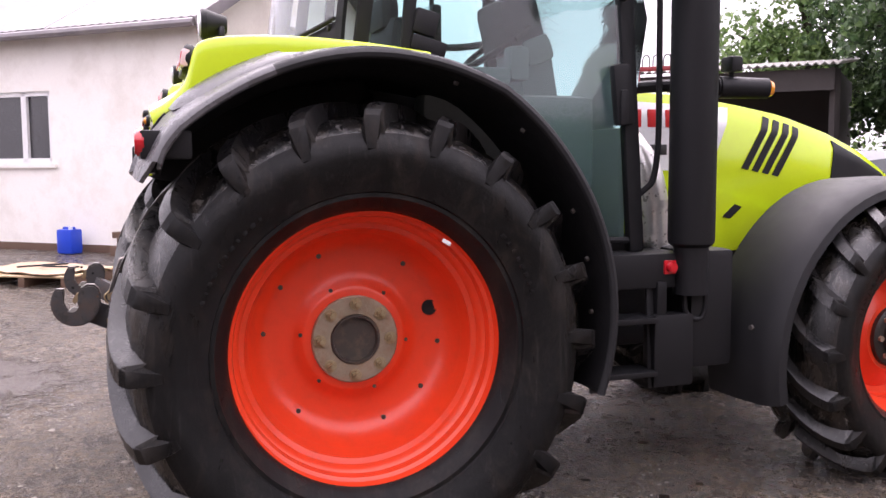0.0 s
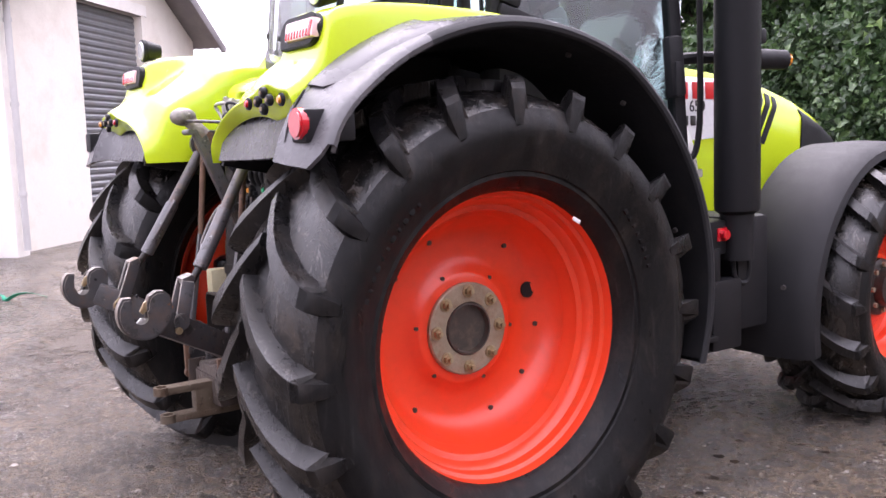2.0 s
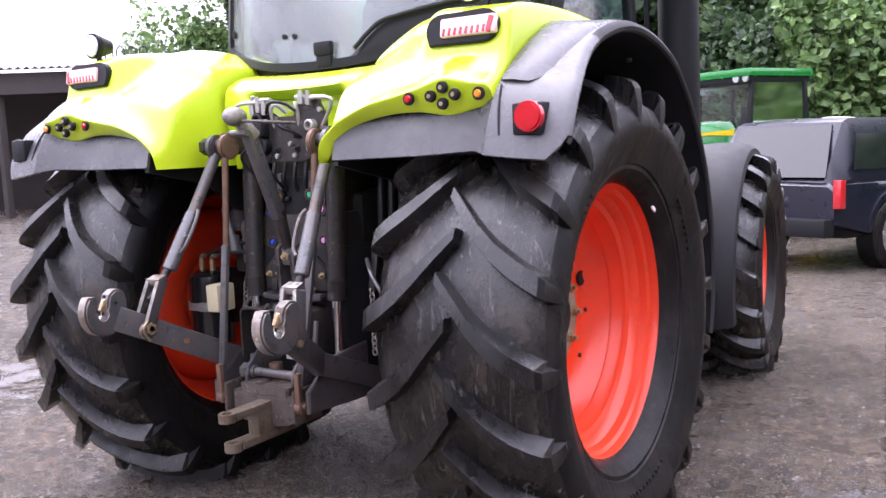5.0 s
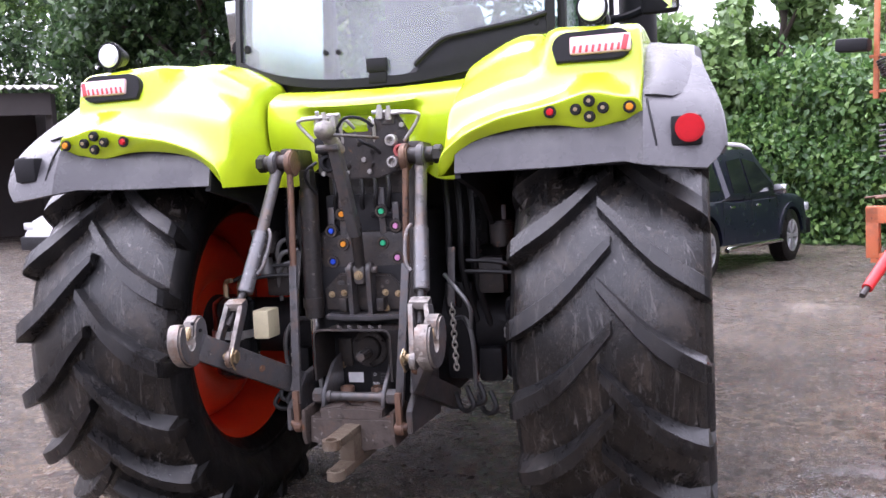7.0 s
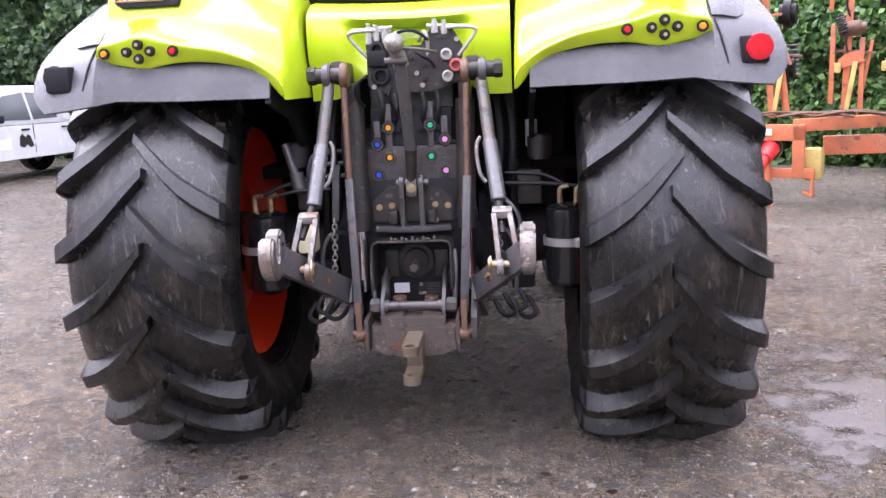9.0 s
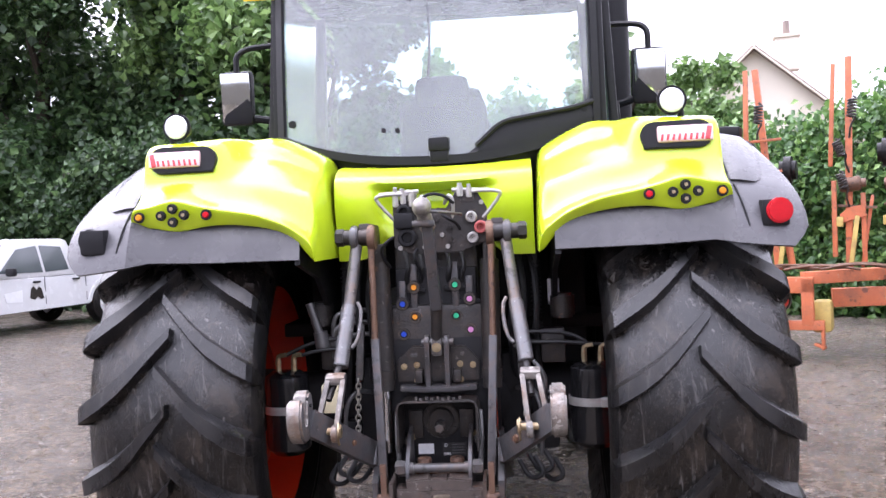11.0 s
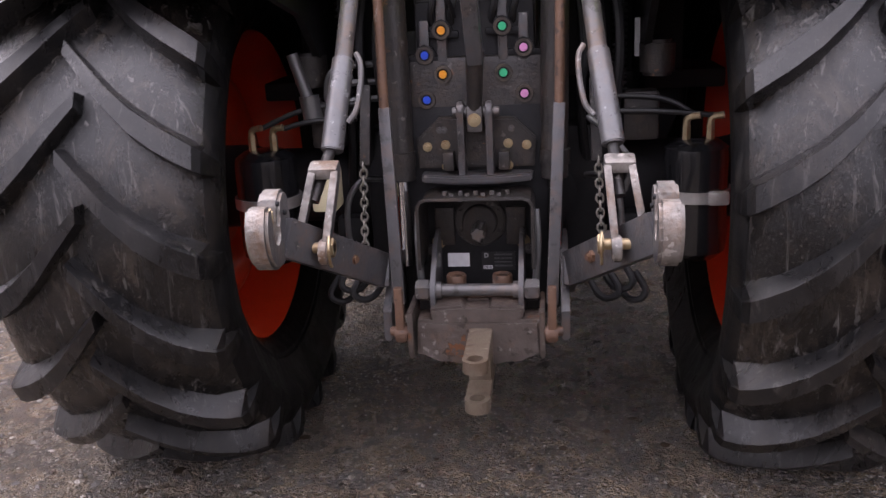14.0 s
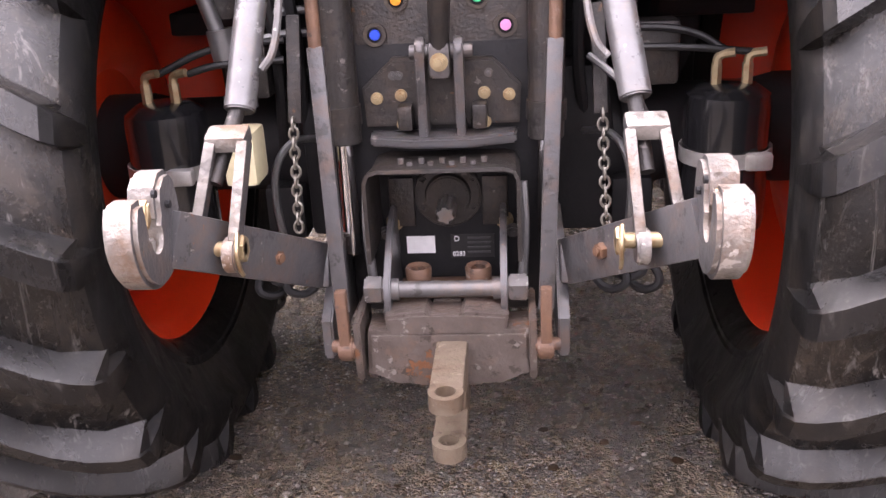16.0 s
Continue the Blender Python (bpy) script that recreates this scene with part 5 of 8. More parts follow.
    for x, z in ((-0.10, 1.035), (-0.088, 1.035), (0.095, 1.035)):
        bolt(br, (x, -0.42, z), r=0.006, h=0.006, mat=M_STEEL)
    bm = bmesh.new()
    plate(bm, [(-0.155, -0.40), (-0.15, -0.455), (-0.06, -0.485), (0.06, -0.485), (0.148, -0.455), (0.152, -0.40)], 0.022, "z", 0.908, 0.005)
    part("bracket_ledge", bm, M_LIFT, br)
    for s in (-1, 1):
        bm = bmesh.new()
        box(bm, (s * 0.075, -0.44, 0.955), (0.03, 0.05, 0.05), bevel=0.006)
        part("bracket_stop", bm, M_IRON, br)
    # shaft guard hood
    t = 0.008
    bm = bmesh.new()
    path = [(-0.150, 0.69), (-0.150, 0.845), (-0.142, 0.862), (-0.125, 0.868), (0.125, 0.868), (0.142, 0.862), (0.150, 0.845), (0.150, 0.69)]
    loft(bm, [[(x, y, z + (0.012 if y < -0.5 and z > 0.8 else 0)) for x, z in path] for y in (-0.40, -0.50, -0.585)])
    gu = part("shaft_guard", bm, M_IRON, tractor, "grey sheet steel shaft guard hood")
    solid(gu, t, 0)
    for k in range(9):
        bm = bmesh.new()
        x = -0.085 + 0.021 * k
        rod(bm, (x, -0.50 - 0.03 * (k % 2), 0.872), (x, -0.50 - 0.03 * (k % 2), 0.884), 0.006, seg=8)
        part("tread_stud", bm, M_STEEL, gu)
    for s in (-1, 1):
        bm = bmesh.new()
        tube(bm, [(s * 0.158, -0.50, 0.83), (s * 0.162, -0.52, 0.74), (s * 0.155, -0.53, 0.64)], 0.010)
        part("guard_spring", bm, M_PIPE, gu)
    for s in (-1, 1):
        bolt(gu, (s * 0.136, -0.43, 0.70), r=0.010, mat=M_STEEL)


def build_hitch():
    # side cheeks, roller bar, hook block and drawbar
    hi = bmesh.new()
    plate(hi, [(-0.155, 0.57), (-0.16, 0.475), (-0.10, 0.465), (-0.055, 0.447), (0.06, 0.447), (0.11, 0.465), (0.17, 0.475), (0.165, 0.57)], 0.10, "y", -0.60, 0.008)
    hitch = part("pickup_hitch", hi, M_HITCH, tractor, "worn grey cast hitch with rust patches")
    bm = bmesh.new()
    plate(bm, [(-0.115, 0.556), (-0.12, 0.60), (-0.04, 0.608), (-0.03, 0.595), (0.03, 0.595), (0.04, 0.608), (0.125, 0.60), (0.12, 0.556), (0.06, 0.558), (0.045, 0.572), (-0.035, 0.572), (-0.05, 0.558)], 0.09, "y", -0.60, 0.006)
    part("hook_block", bm, M_HITCH, hitch)
    for s in (-1, 1):
        bm = bmesh.new()
        plate(bm, [(-0.42, 0.76), (-0.50, 0.74), (-0.60, 0.655), (-0.615, 0.60), (-0.60, 0.55), (-0.50, 0.52), (-0.40, 0.52)], 0.014, "x", s * 0.117, 0.003)
        part("cheek_plate", bm, M_LIFT, hitch)
        bm = bmesh.new()
        plate(bm, [(-0.52, 0.605), (-0.67, 0.60), (-0.675, 0.50), (-0.66, 0.47), (-0.52, 0.47)], 0.014, "x", s * 0.172, 0.003)
        part("outer_plate", bm, M_HITCH, hitch)
        bm = bmesh.new()
        rod(bm, (s * 0.125, -0.575, 0.63), (s * 0.165, -0.575, 0.63), 0.030, seg=6, bevel=0.004)
        part("roller_nut", bm, M_STEEL, hitch)
        bm = bmesh.new()
        lathe(bm, [(0.605, 0.026), (0.645, 0.028), (0.65, 0.025), (0.645, 0.016), (0.61, 0.016)], 20, axis="z", closed=True)
        box(bm, (0, 0, 0.600), (0.062, 0.05, 0.02), bevel=0.006)
        for v in bm.verts:
            v.co += Vector((s * 0.063, -0.50, 0.0))
        part("pin_cup", bm, M_RUST, hitch, "rusty round pin socket")
        bm = bmesh.new()
        rod(bm, (s * 0.168, -0.66, 0.545), (s * 0.225, -0.655, 0.545), 0.013, seg=14, bevel=0.002)
        part("strap_pin", bm, M_RUST, hitch)
    bm = bmesh.new()
    rod(bm, (-0.118, -0.575, 0.63), (0.118, -0.575, 0.63), 0.017, seg=20)
    rod(bm, (-0.118, -0.575, 0.63), (-0.095, -0.575, 0.63), 0.023, seg=20)
    rod(bm, (0.095, -0.575, 0.63), (0.118, -0.575, 0.63), 0.023, seg=20)
    part("roller_bar", bm, M_STEEL, hitch, "bright steel roller bar")
    bm = bmesh.new()
    box(bm, (0, -0.48, 0.565), (0.22, 0.14, 0.05), bevel=0.01)
    part("hitch_back", bm, M_RUST, hitch)
    # clevis drawbar: two tongues with eyes
    for y1, z, nm in ((-0.89, 0.534, "upper_tongue"), (-0.87, 0.420, "lower_tongue")):
        bm = bmesh.new()
        eye = y1 + 0.045
        def ring(r, zz, a0=0, n=24):
            return [bm.verts.new((0.012 + r * math.cos(math.tau * k / n), eye + r * math.sin(math.tau * k / n), zz)) for k in range(n)]
        h = 0.016
        o1, o2, i1, i2 = ring(0.032, z + h), ring(0.032, z - h), ring(0.019, z + h), ring(0.019, z - h)
        for k in range(24):
            j = (k + 1) % 24
            bm.faces.new((o1[k], o1[j], i1[j], i1[k]))
            bm.faces.new((o2[k], i2[k], i2[j], o2[j]))
            bm.faces.new((o1[k], o2[k], o2[j], o1[j]))
            bm.faces.new((i1[k], i1[j], i2[j], i2[k]))
        box(bm, (0.012, (eye + 0.020 - 0.50) / 2, z), (0.062, abs(-0.50 - eye - 0.020), 2 * h - 0.002), bevel=0.005)
        part(nm, bm, M_TONGUE, hitch, "worn bare steel drawbar tongue")
    bm = bmesh.new()
    box(bm, (0.012, -0.67, 0.485), (0.060, 0.10, 0.13), bevel=0.012)
    part("drawbar_block", bm, M_TONGUE, hitch)
    bm = bmesh.new()
    box(bm, (0, -0.2, 0.50), (0.10, 0.7, 0.05), bevel=0.01)
    part("drawbar_shaft", bm, M_IRON, hitch)


def build_linkage(s):
    # lower link with its claw
    link = bmesh.new()
    a, b, c = Vector((s * 0.25, -0.10, 0.50)), Vector((s * 0.245, -0.61, 0.700)), Vector((s * 0.410 + 0.014, -0.965, 0.895))
    bar(link, a, b, 0.035, 0.085)
    bar(link, b + (a - b).normalized() * 0.02, c, 0.034, 0.090)
    lk = part("lower_link", link, M_LIFT, tractor, "grey steel lower link arm")
    bm = bmesh.new()
    out = arc(0.02, 0.0, 0.098, 37, -180, 20) + [(-0.079, 0.040), (-0.070, 0.066), (-0.050, 0.082), (-0.022, 0.082), (0.004, 0.064), (0.012, 0.038)] + arc(0.034, -0.012, 0.034, 130, 372, 16) + [(0.067, 0.060)]
    vs = plate(bm, out, 0.054, "x", 0.0, 0.008)
    for v in bm.verts:
        v.co.y = -v.co.y
    turn = pose(s * 0.425 + 0.012, -0.99, 0.926, -4, 0, -s * 1) @ Matrix.Scale(0.93, 4)
    bmesh.ops.transform(bm, matrix=turn, verts=bm.verts)
    claw = part("quick_hitch_claw", bm, M_WORN, lk, "worn rusty steel quick hitch claw, flanks coloured grey for shade")
    # flanks take the darker grey to stand in for their shade
    claw.data.materials.append(M_LIFT)
    for f in claw.data.polygons:
        if abs(f.normal.x) > 0.93:
            f.material_index = 1
    bm = bmesh.new()
    vs = plate(bm, [(0.0, 0.050), (0.020, 0.040), (0.034, 0.006), (0.024, -0.004), (0.004, 0.014)], 0.024, "x", 0.0, 0.004)
    for v in bm.verts:
        v.co.y = -v.co.y
    bmesh.ops.transform(bm, matrix=turn, verts=bm.verts)
    part("claw_latch", bm, M_BRASS, lk, "yellow zinc latch in the claw's throat")
    bm = bmesh.new()
    vs = plate(bm, [(0.004, -0.020), (0.030, -0.018), (0.050, -0.040), (0.034, -0.050), (0.010, -0.042)], 0.026, "x", 0.0, 0.004)
    for v in bm.verts:
        v.co.y = -v.co.y
    bmesh.ops.transform(bm, matrix=turn, verts=bm.verts)
    part("claw_seat", bm, M_ZINC, lk, "bright worn seat in the claw")
    bolt(lk, (s * 0.299, -0.735, 0.770), axis=(-s * 0.9, -0.43, 0), r=0.016, mat=M_RUST)
    for o, z in ((0.02, 0.03), (0.045, -0.02), (-0.035, 0.06)):
        bm = bmesh.new()
        p = turn @ Vector((s * -0.028, o, z))
        rod(bm, p, p - Vector((s * 0.006, 0, 0)), 0.006, seg=10)
        part("claw_hole", bm, M_DARK, lk)
    # lift rod: upper tube, sleeve, fork
    top, mid, low, end = Vector((s * 0.285, -0.52, 1.47)), Vector((s * 0.316 + 0.010, -0.715, 1.14)), Vector((s * 0.336 + 0.014, -0.80, 1.0)), Vector((s * 0.365, -0.87, 0.83))
    bm = bmesh.new()
    rod(bm, top, top.lerp(mid, 0.75), 0.022, seg=18)
    r1 = part("lift_rod", bm, M_STEEL, tractor, "wet grey steel adjustable lift rod")
    bm = bmesh.new()
    rod(bm, top.lerp(mid, 0.66), mid.lerp(low, 0.65), 0.027, seg=20, bevel=0.003)
    part("rod_sleeve", bm, M_SLEEVE, r1, "bare wet steel sleeve")
    bm = bmesh.new()
    side = Vector((-s * 0.045, -0.015, 0))
    tube(bm, [top.lerp(mid, 0.62) + side * 0.7, top.lerp(mid, 0.70) + side * 1.15, mid + side * 1.15, mid.lerp(low, 0.2) + side * 0.7], 0.007)
    part("rod_handle", bm, M_STEEL, r1)
    bm = bmesh.new()
    for o, foot in ((-0.034, Vector((s * 0.396 + 0.010, -0.872, 0.862))), (0.034, Vector((s * 0.332 + 0.010, -0.892, 0.825)))):
        crown = Vector((s * (0.338 - o * 0.8) + 0.014, -0.828, 1.012))
        bar(bm, crown, foot, 0.018, 0.046, up=(0, 1, 0.3), bevel=0.004)
        rod(bm, foot - Vector((s * 0.011, 0, -0.012)), foot + Vector((s * 0.011, 0, 0.012)), 0.030, seg=20, bevel=0.003)
    box(bm, (s * 0.338 + 0.014, -0.826, 1.016), (0.070, 0.046, 0.030), rot=(18, 0, 0), bevel=0.008)
    fork = part("rod_fork", bm, M_WORN, r1, "worn steel fork with rust")
    # prong sides coloured darker grey, imitating the shade on them
    fork.data.materials.append(M_LIFT)
    for f in fork.data.polygons:
        if abs(f.normal.x) > 0.9:
            f.material_index = 1
    bm = bmesh.new()
    rod(bm, mid.lerp(low, 0.5), (s * 0.352, -0.845, 0.945), 0.014, seg=12)
    part("rod_screw", bm, M_IRON, r1)
    bm = bmesh.new()
    rod(bm, (s * 0.300, -0.885, 0.845), (s * 0.425, -0.885, 0.845), 0.013, seg=16, bevel=0.002)
    rod(bm, (s * 0.300, -0.885, 0.845), (s * 0.314, -0.885, 0.845), 0.024, seg=6, bevel=0.002)
    part("fork_pin", bm, M_BRASS, r1, "rust-stained yellow zinc pin")
    bm = bmesh.new()
    tube(bm, [(s * 0.309, -0.895, 0.875), (s * 0.305, -0.925, 0.850), (s * 0.309, -0.905, 0.815), (s * 0.309, -0.89, 0.80)], 0.004, seg=6)
    part("pin_clip", bm, M_BRASS, r1, "bent wire pin clip")
    # lift arm with boss
    bm = bmesh.new()
    bar(bm, (s * 0.24, -0.14, 1.50), (s * 0.255, -0.50, 1.515), 0.05, 0.085, bevel=0.012)
    rod(bm, (s * 0.215, -0.505, 1.505), (s * 0.335, -0.505, 1.505), 0.030, seg=20, bevel=0.004)
    arm = part("lift_arm", bm, M_IRON, tractor, "dark cast lift arm")
    for x, mt in ((0.225, M_RUST), (0.29, M_LIFT)):
        bm = bmesh.new()
        rod(bm, (s * (x - 0.014), -0.51, 1.50), (s * (x + 0.014), -0.51, 1.50), 0.050, seg=22, bevel=0.005)
        part("link_eye", bm, mt, arm)
    bm = bmesh.new()
    rod(bm, (s * 0.33, -0.505, 1.505), (s * 0.365, -0.505, 1.505), 0.034, seg=6, bevel=0.004)
    part("pin_nut", bm, M_IRON, arm)
    # brown tie rod and grey strap
    p0, p1, p2 = Vector((s * 0.228, -0.525, 1.48)), Vector((s * 0.222, -0.565, 1.09)), Vector((s * 0.198, -0.655, 0.62))
    bm = bmesh.new()
    rod(bm, p0, p1, 0.0125, seg=14)
    strap = part("tie_rod", bm, M_RUST, tractor, "rusty brown tie rod")
    bm = bmesh.new()
    bar(bm, p1 + Vector((0, 0, 0.03)), p2, 0.030, 0.018, up=(0, 1, 0), bevel=0.003)
    part("strap_bar", bm, M_LIFT, strap, "grey flat steel strap")
    bm = bmesh.new()
    bar(bm, p2 + Vector((0, -0.012, 0.05)), (s * 0.197, -0.665, 0.525), 0.022, 0.022, up=(0, 1, 0), bevel=0.004)
    rod(bm, (s * 0.18, -0.655, 0.54), (s * 0.212, -0.655, 0.54), 0.026, seg=18, bevel=0.004)
    part("strap_end", bm, M_RUST, strap)
    # lift cylinder and chrome ram
    bm = bmesh.new()
    rod(bm, (s * 0.215, -0.40, 1.40), (s * 0.208, -0.43, 0.90), 0.037, seg=24, bevel=0.004)
    rod(bm, (s * 0.210, -0.43, 0.98), (s * 0.209, -0.43, 0.94), 0.041, seg=24)
    box(bm, (s * 0.216, -0.40, 1.43), (0.05, 0.06, 0.09), bevel=0.015)
    cyl = part("lift_cylinder", bm, M_IRON, tractor, "dark hydraulic lift cylinder")
    bm = bmesh.new()
    rod(bm, (s * 0.208, -0.43, 0.91), (s * 0.207, -0.44, 0.66), 0.019, seg=20)
    part("cylinder_ram", bm, M_CHROME, cyl, "chrome ram")
    bm = bmesh.new()
    plate(bm, [(-0.30, 0.72), (-0.52, 0.70), (-0.66, 0.60), (-0.66, 0.52), (-0.30, 0.50)], 0.022, "x", s * 0.232, 0.004)
    part("link_side_plate", bm, M_LIFT, tractor, "grey side plate")
    # stabiliser and chain
    bm = bmesh.new()
    bar(bm, (s * 0.32, -0.30, 1.15), (s * 0.325, -0.36, 0.93), 0.03, 0.014, up=(0, 1, 0))
    st = part("chain_hanger", bm, M_IRON, tractor)
    chain(st, (s * 0.328, -0.365, 0.94), (s * 0.338, -0.38, 0.69), 12)
    bm = bmesh.new()
    tube(bm, [(s * 0.30, -0.22, 0.86), (s * 0.36, -0.30, 0.88), (s * 0.40, -0.34, 0.80), (s * 0.39, -0.3, 0.6)], 0.009)
    part("brake_pipe", bm, M_PIPE, tractor)
    # air tank with strap and fittings
    x = 0.625 - s * 0.02
    bm = bmesh.new()
    r = lathe(bm, [(0.62, 0.02), (0.625, 0.06), (0.65, 0.088), (0.68, 0.092), (0.92, 0.092), (0.945, 0.088), (0.965, 0.06), (0.97, 0.02)], 36, axis="z")
    cap(bm, r[0])
    cap(bm, r[-1])
    for v in bm.verts:
        v.co += Vector((s * x, -0.27, 0))
    tank = part("air_tank", bm, M_TANK, tractor, "gloss black air tank")
    bm = bmesh.new()
    r = lathe(bm, [(0.80, 0.0955), (0.832, 0.0955)], 36, axis="z")
    for v in bm.verts:
        v.co += Vector((s * x, -0.27, 0))
    box(bm, (s * x + 0.05, -0.36, 0.816), (0.05, 0.02, 0.03), bevel=0.004)
    tk = part("tank_strap", bm, M_ZINC, tank, "bright steel clamp")
    solid(tk, 0.004, 1)
    for dx, mt in ((-0.03, M_BRASS), (0.035, M_BRASS)):
        bm = bmesh.new()
        rod(bm, (s * x + dx, -0.28, 0.965), (s * x + dx, -0.28, 1.01), 0.012, seg=6)
        tube(bm, [(s * x + dx, -0.28, 1.0), (s * x + dx, -0.28, 1.03), (s * x + dx + 0.035, -0.29, 1.035)], 0.010)
        part("tank_fitting", bm, mt, tank)
    bm = bmesh.new()
    tube(bm, [(s * x + 0.07, -0.28, 1.03), (s * 0.50, -0.28, 1.05), (s * 0.36, -0.26, 1.05)], 0.008)
    tube(bm, [(s * x, -0.27, 1.03), (s * 0.52, -0.25, 1.085), (s * 0.36, -0.24, 1.09)], 0.008)
    part("air_line", bm, M_HOSE, tank)
    # hoses and brackets further in
    for k in range(3):
        bm = bmesh.new()
        xx = 0.27 + 0.05 * k
        tube(bm, [(s * xx, -0.18, 1.45), (s * (xx + 0.03), -0.24, 1.25), (s * (xx + 0.01), -0.22, 1.05), (s * (xx + 0.05), -0.12, 0.8)], 0.014)
        part("hose", bm, M_HOSE, tractor)
    bm = bmesh.new()
    for k in range(16):
        rod(bm, (s * 0.395, -0.2, 1.10 + 0.018 * k), (s * 0.395, -0.2, 1.108 + 0.018 * k), 0.021, seg=12)
    rod(bm, (s * 0.395, -0.2, 1.08), (s * 0.395, -0.2, 1.42), 0.013, seg=10)
    part("ribbed_hose", bm, M_HOSE, tractor, "black ribbed hose")
    bm = bmesh.new()
    box(bm, (s * 0.455, -0.20, 1.03), (0.10, 0.08, 0.14), bevel=0.012)
    rod(bm, (s * 0.50, -0.2, 1.14), (s * 0.50, -0.2, 1.24), 0.05, seg=18, bevel=0.01)
    part("valve_body", bm, M_IRON, tractor)


def build_couplings():
    # hydraulic spool blocks with coloured caps
    bm = bmesh.new()
    box(bm, (0, -0.33, 1.20), (0.32, 0.08, 0.34), bevel=0.01)
    blk = part("spool_valve", bm, M_DARK, tractor, "black hydraulic valve block")
    for x, zs, mt, nm in ((-0.087, (1.297, 1.181), M_CAPO, "orange dust cap"), (-0.134, (1.233, 1.114), M_CAPB, "blue dust cap"), (0.076, (1.302, 1.181), M_CAPG, "green dust cap"), (0.131, (1.245, 1.124), M_CAPP, "pink dust cap")):
        bm = bmesh.new()
        bar(bm, (x, -0.375, zs[1] - 0.04), (x, -0.375, zs[0] + 0.09), 0.026, 0.022, up=(0, 1, 0))
        part("lever", bm, M_LIFT, blk)
        for z in zs:
            bm = bmesh.new()
            rod(bm, (x, -0.35, z), (x, -0.392, z), 0.029, seg=8, bevel=0.004)
            box(bm, (x - 0.03, -0.375, z - 0.012), (0.03, 0.02, 0.018), bevel=0.004)
            box(bm, (x + 0.03, -0.375, z - 0.012), (0.03, 0.02, 0.018), bevel=0.004)
            c = part("quick_coupler", bm, M_BLACK, tractor, "black quick coupler with " + nm)
            bm = bmesh.new()
            lathe(bm, [(-0.390, 0.024), (-0.397, 0.0235), (-0.397, 0.016), (-0.391, 0.0155)], 20, axis="y", closed=True)
            for v in bm.verts:
                v.co += Vector((x, 0, z))
            part("coupler_ring", bm, M_DARKHUB, c)
            bm = bmesh.new()
            rod(bm, (x, -0.37, z - 0.030), (x, -0.37, z - 0.052), 0.012, seg=6, bevel=0.002)
            part("coupler_nut", bm, M_IRON, c)
            bm = bmesh.new()
            rod(bm, (x, -0.391, z), (x, -0.399, z), 0.0115, 0.0105, seg=18, bevel=0.002)
            part("dust_cap", bm, mt, c, nm)
    # upper bracket with sockets and pipes
    bm = bmesh.new()
    plate(bm, [(-0.15, 1.46), (-0.15, 1.63), (-0.10, 1.655), (-0.03, 1.60), (0.06, 1.60), (0.10, 1.67), (0.175, 1.67), (0.215, 1.60), (0.215, 1.47), (0.10, 1.43), (-0.08, 1.43)], 0.02, "y", -0.43, 0.004)
    br = part("coupling_bracket", bm, M_IRON, tractor, "dark grey bracket carrying sockets")
    for x, z, r, mt in ((0.155, 1.565, 0.022, M_ZINC), (0.19, 1.525, 0.025, M_REDPLUG), (0.158, 1.485, 0.022, M_ZINC), (-0.095, 1.495, 0.036, M_BLACK), (-0.105, 1.595, 0.028, M_BLACK)):
        bm = bmesh.new()
        lathe(bm, [(-0.44, r), (-0.468, r), (-0.472, r * 0.85), (-0.472, r * 0.6), (-0.452, r * 0.5)], 22, axis="y")
        rr = lathe(bm, [(-0.452, r * 0.55), (-0.452, 0.002)], 22, axis="y")
        for v in bm.verts:
            v.co += Vector((x, 0, z))
        part("socket", bm, mt, br)
    # pale unions, levers and thin cables on top of the bracket
    for x, z0, z1, r in ((-0.135, 1.615, 1.665, 0.013), (-0.105, 1.625, 1.672, 0.012), (-0.072, 1.615, 1.660, 0.013), (0.115, 1.645, 1.685, 0.014), (0.150, 1.64, 1.68, 0.012)):
        bm = bmesh.new()
        rod(bm, (x, -0.455, z0), (x, -0.455, z1), r, seg=6, bevel=0.002)
        rod(bm, (x, -0.455, z1 - 0.004), (x, -0.455, z1 + 0.012), r * 0.62, seg=12)
        part("pipe_union", bm, M_ZINC, br, "pale zinc pipe union")
    for a, b in (((-0.20, -0.45, 1.665), (-0.045, -0.45, 1.672)), ((0.085, -0.45, 1.672), (0.23, -0.45, 1.665))):
        bm = bmesh.new()
        rod(bm, a, b, 0.008, seg=10)
        part("cross_pipe", bm, M_ZINC, br)
    for pts in (((0.03, -0.50, 1.60), (0.06, -0.53, 1.565), (0.10, -0.50, 1.545), (0.11, -0.46, 1.52)), ((-0.05, -0.47, 1.62), (-0.01, -0.50, 1.66), (0.05, -0.48, 1.655), (0.09, -0.46, 1.62)),
                ((-0.15, -0.45, 1.50), (-0.19, -0.48, 1.47), (-0.20, -0.46, 1.43), (-0.17, -0.42, 1.38)), ((-0.06, -0.45, 1.45), (-0.075, -0.47, 1.42), (-0.055, -0.44, 1.37), (-0.05, -0.40, 1.33))):
        bm = bmesh.new()
        tube(bm, pts, 0.006, seg=6)
        part("thin_cable", bm, M_BLACK, br)
    for x, z in ((-0.125, 1.455), (-0.03, 1.455), (0.04, 1.50), (0.06, 1.455), (0.195, 1.62), (-0.13, 1.62)):
        bm = bmesh.new()
        rod(bm, (x, -0.438, z), (x, -0.452, z), 0.010, seg=6, bevel=0.002)
        part("bracket_bolt", bm, M_ZINC, br)
    bm = bmesh.new()
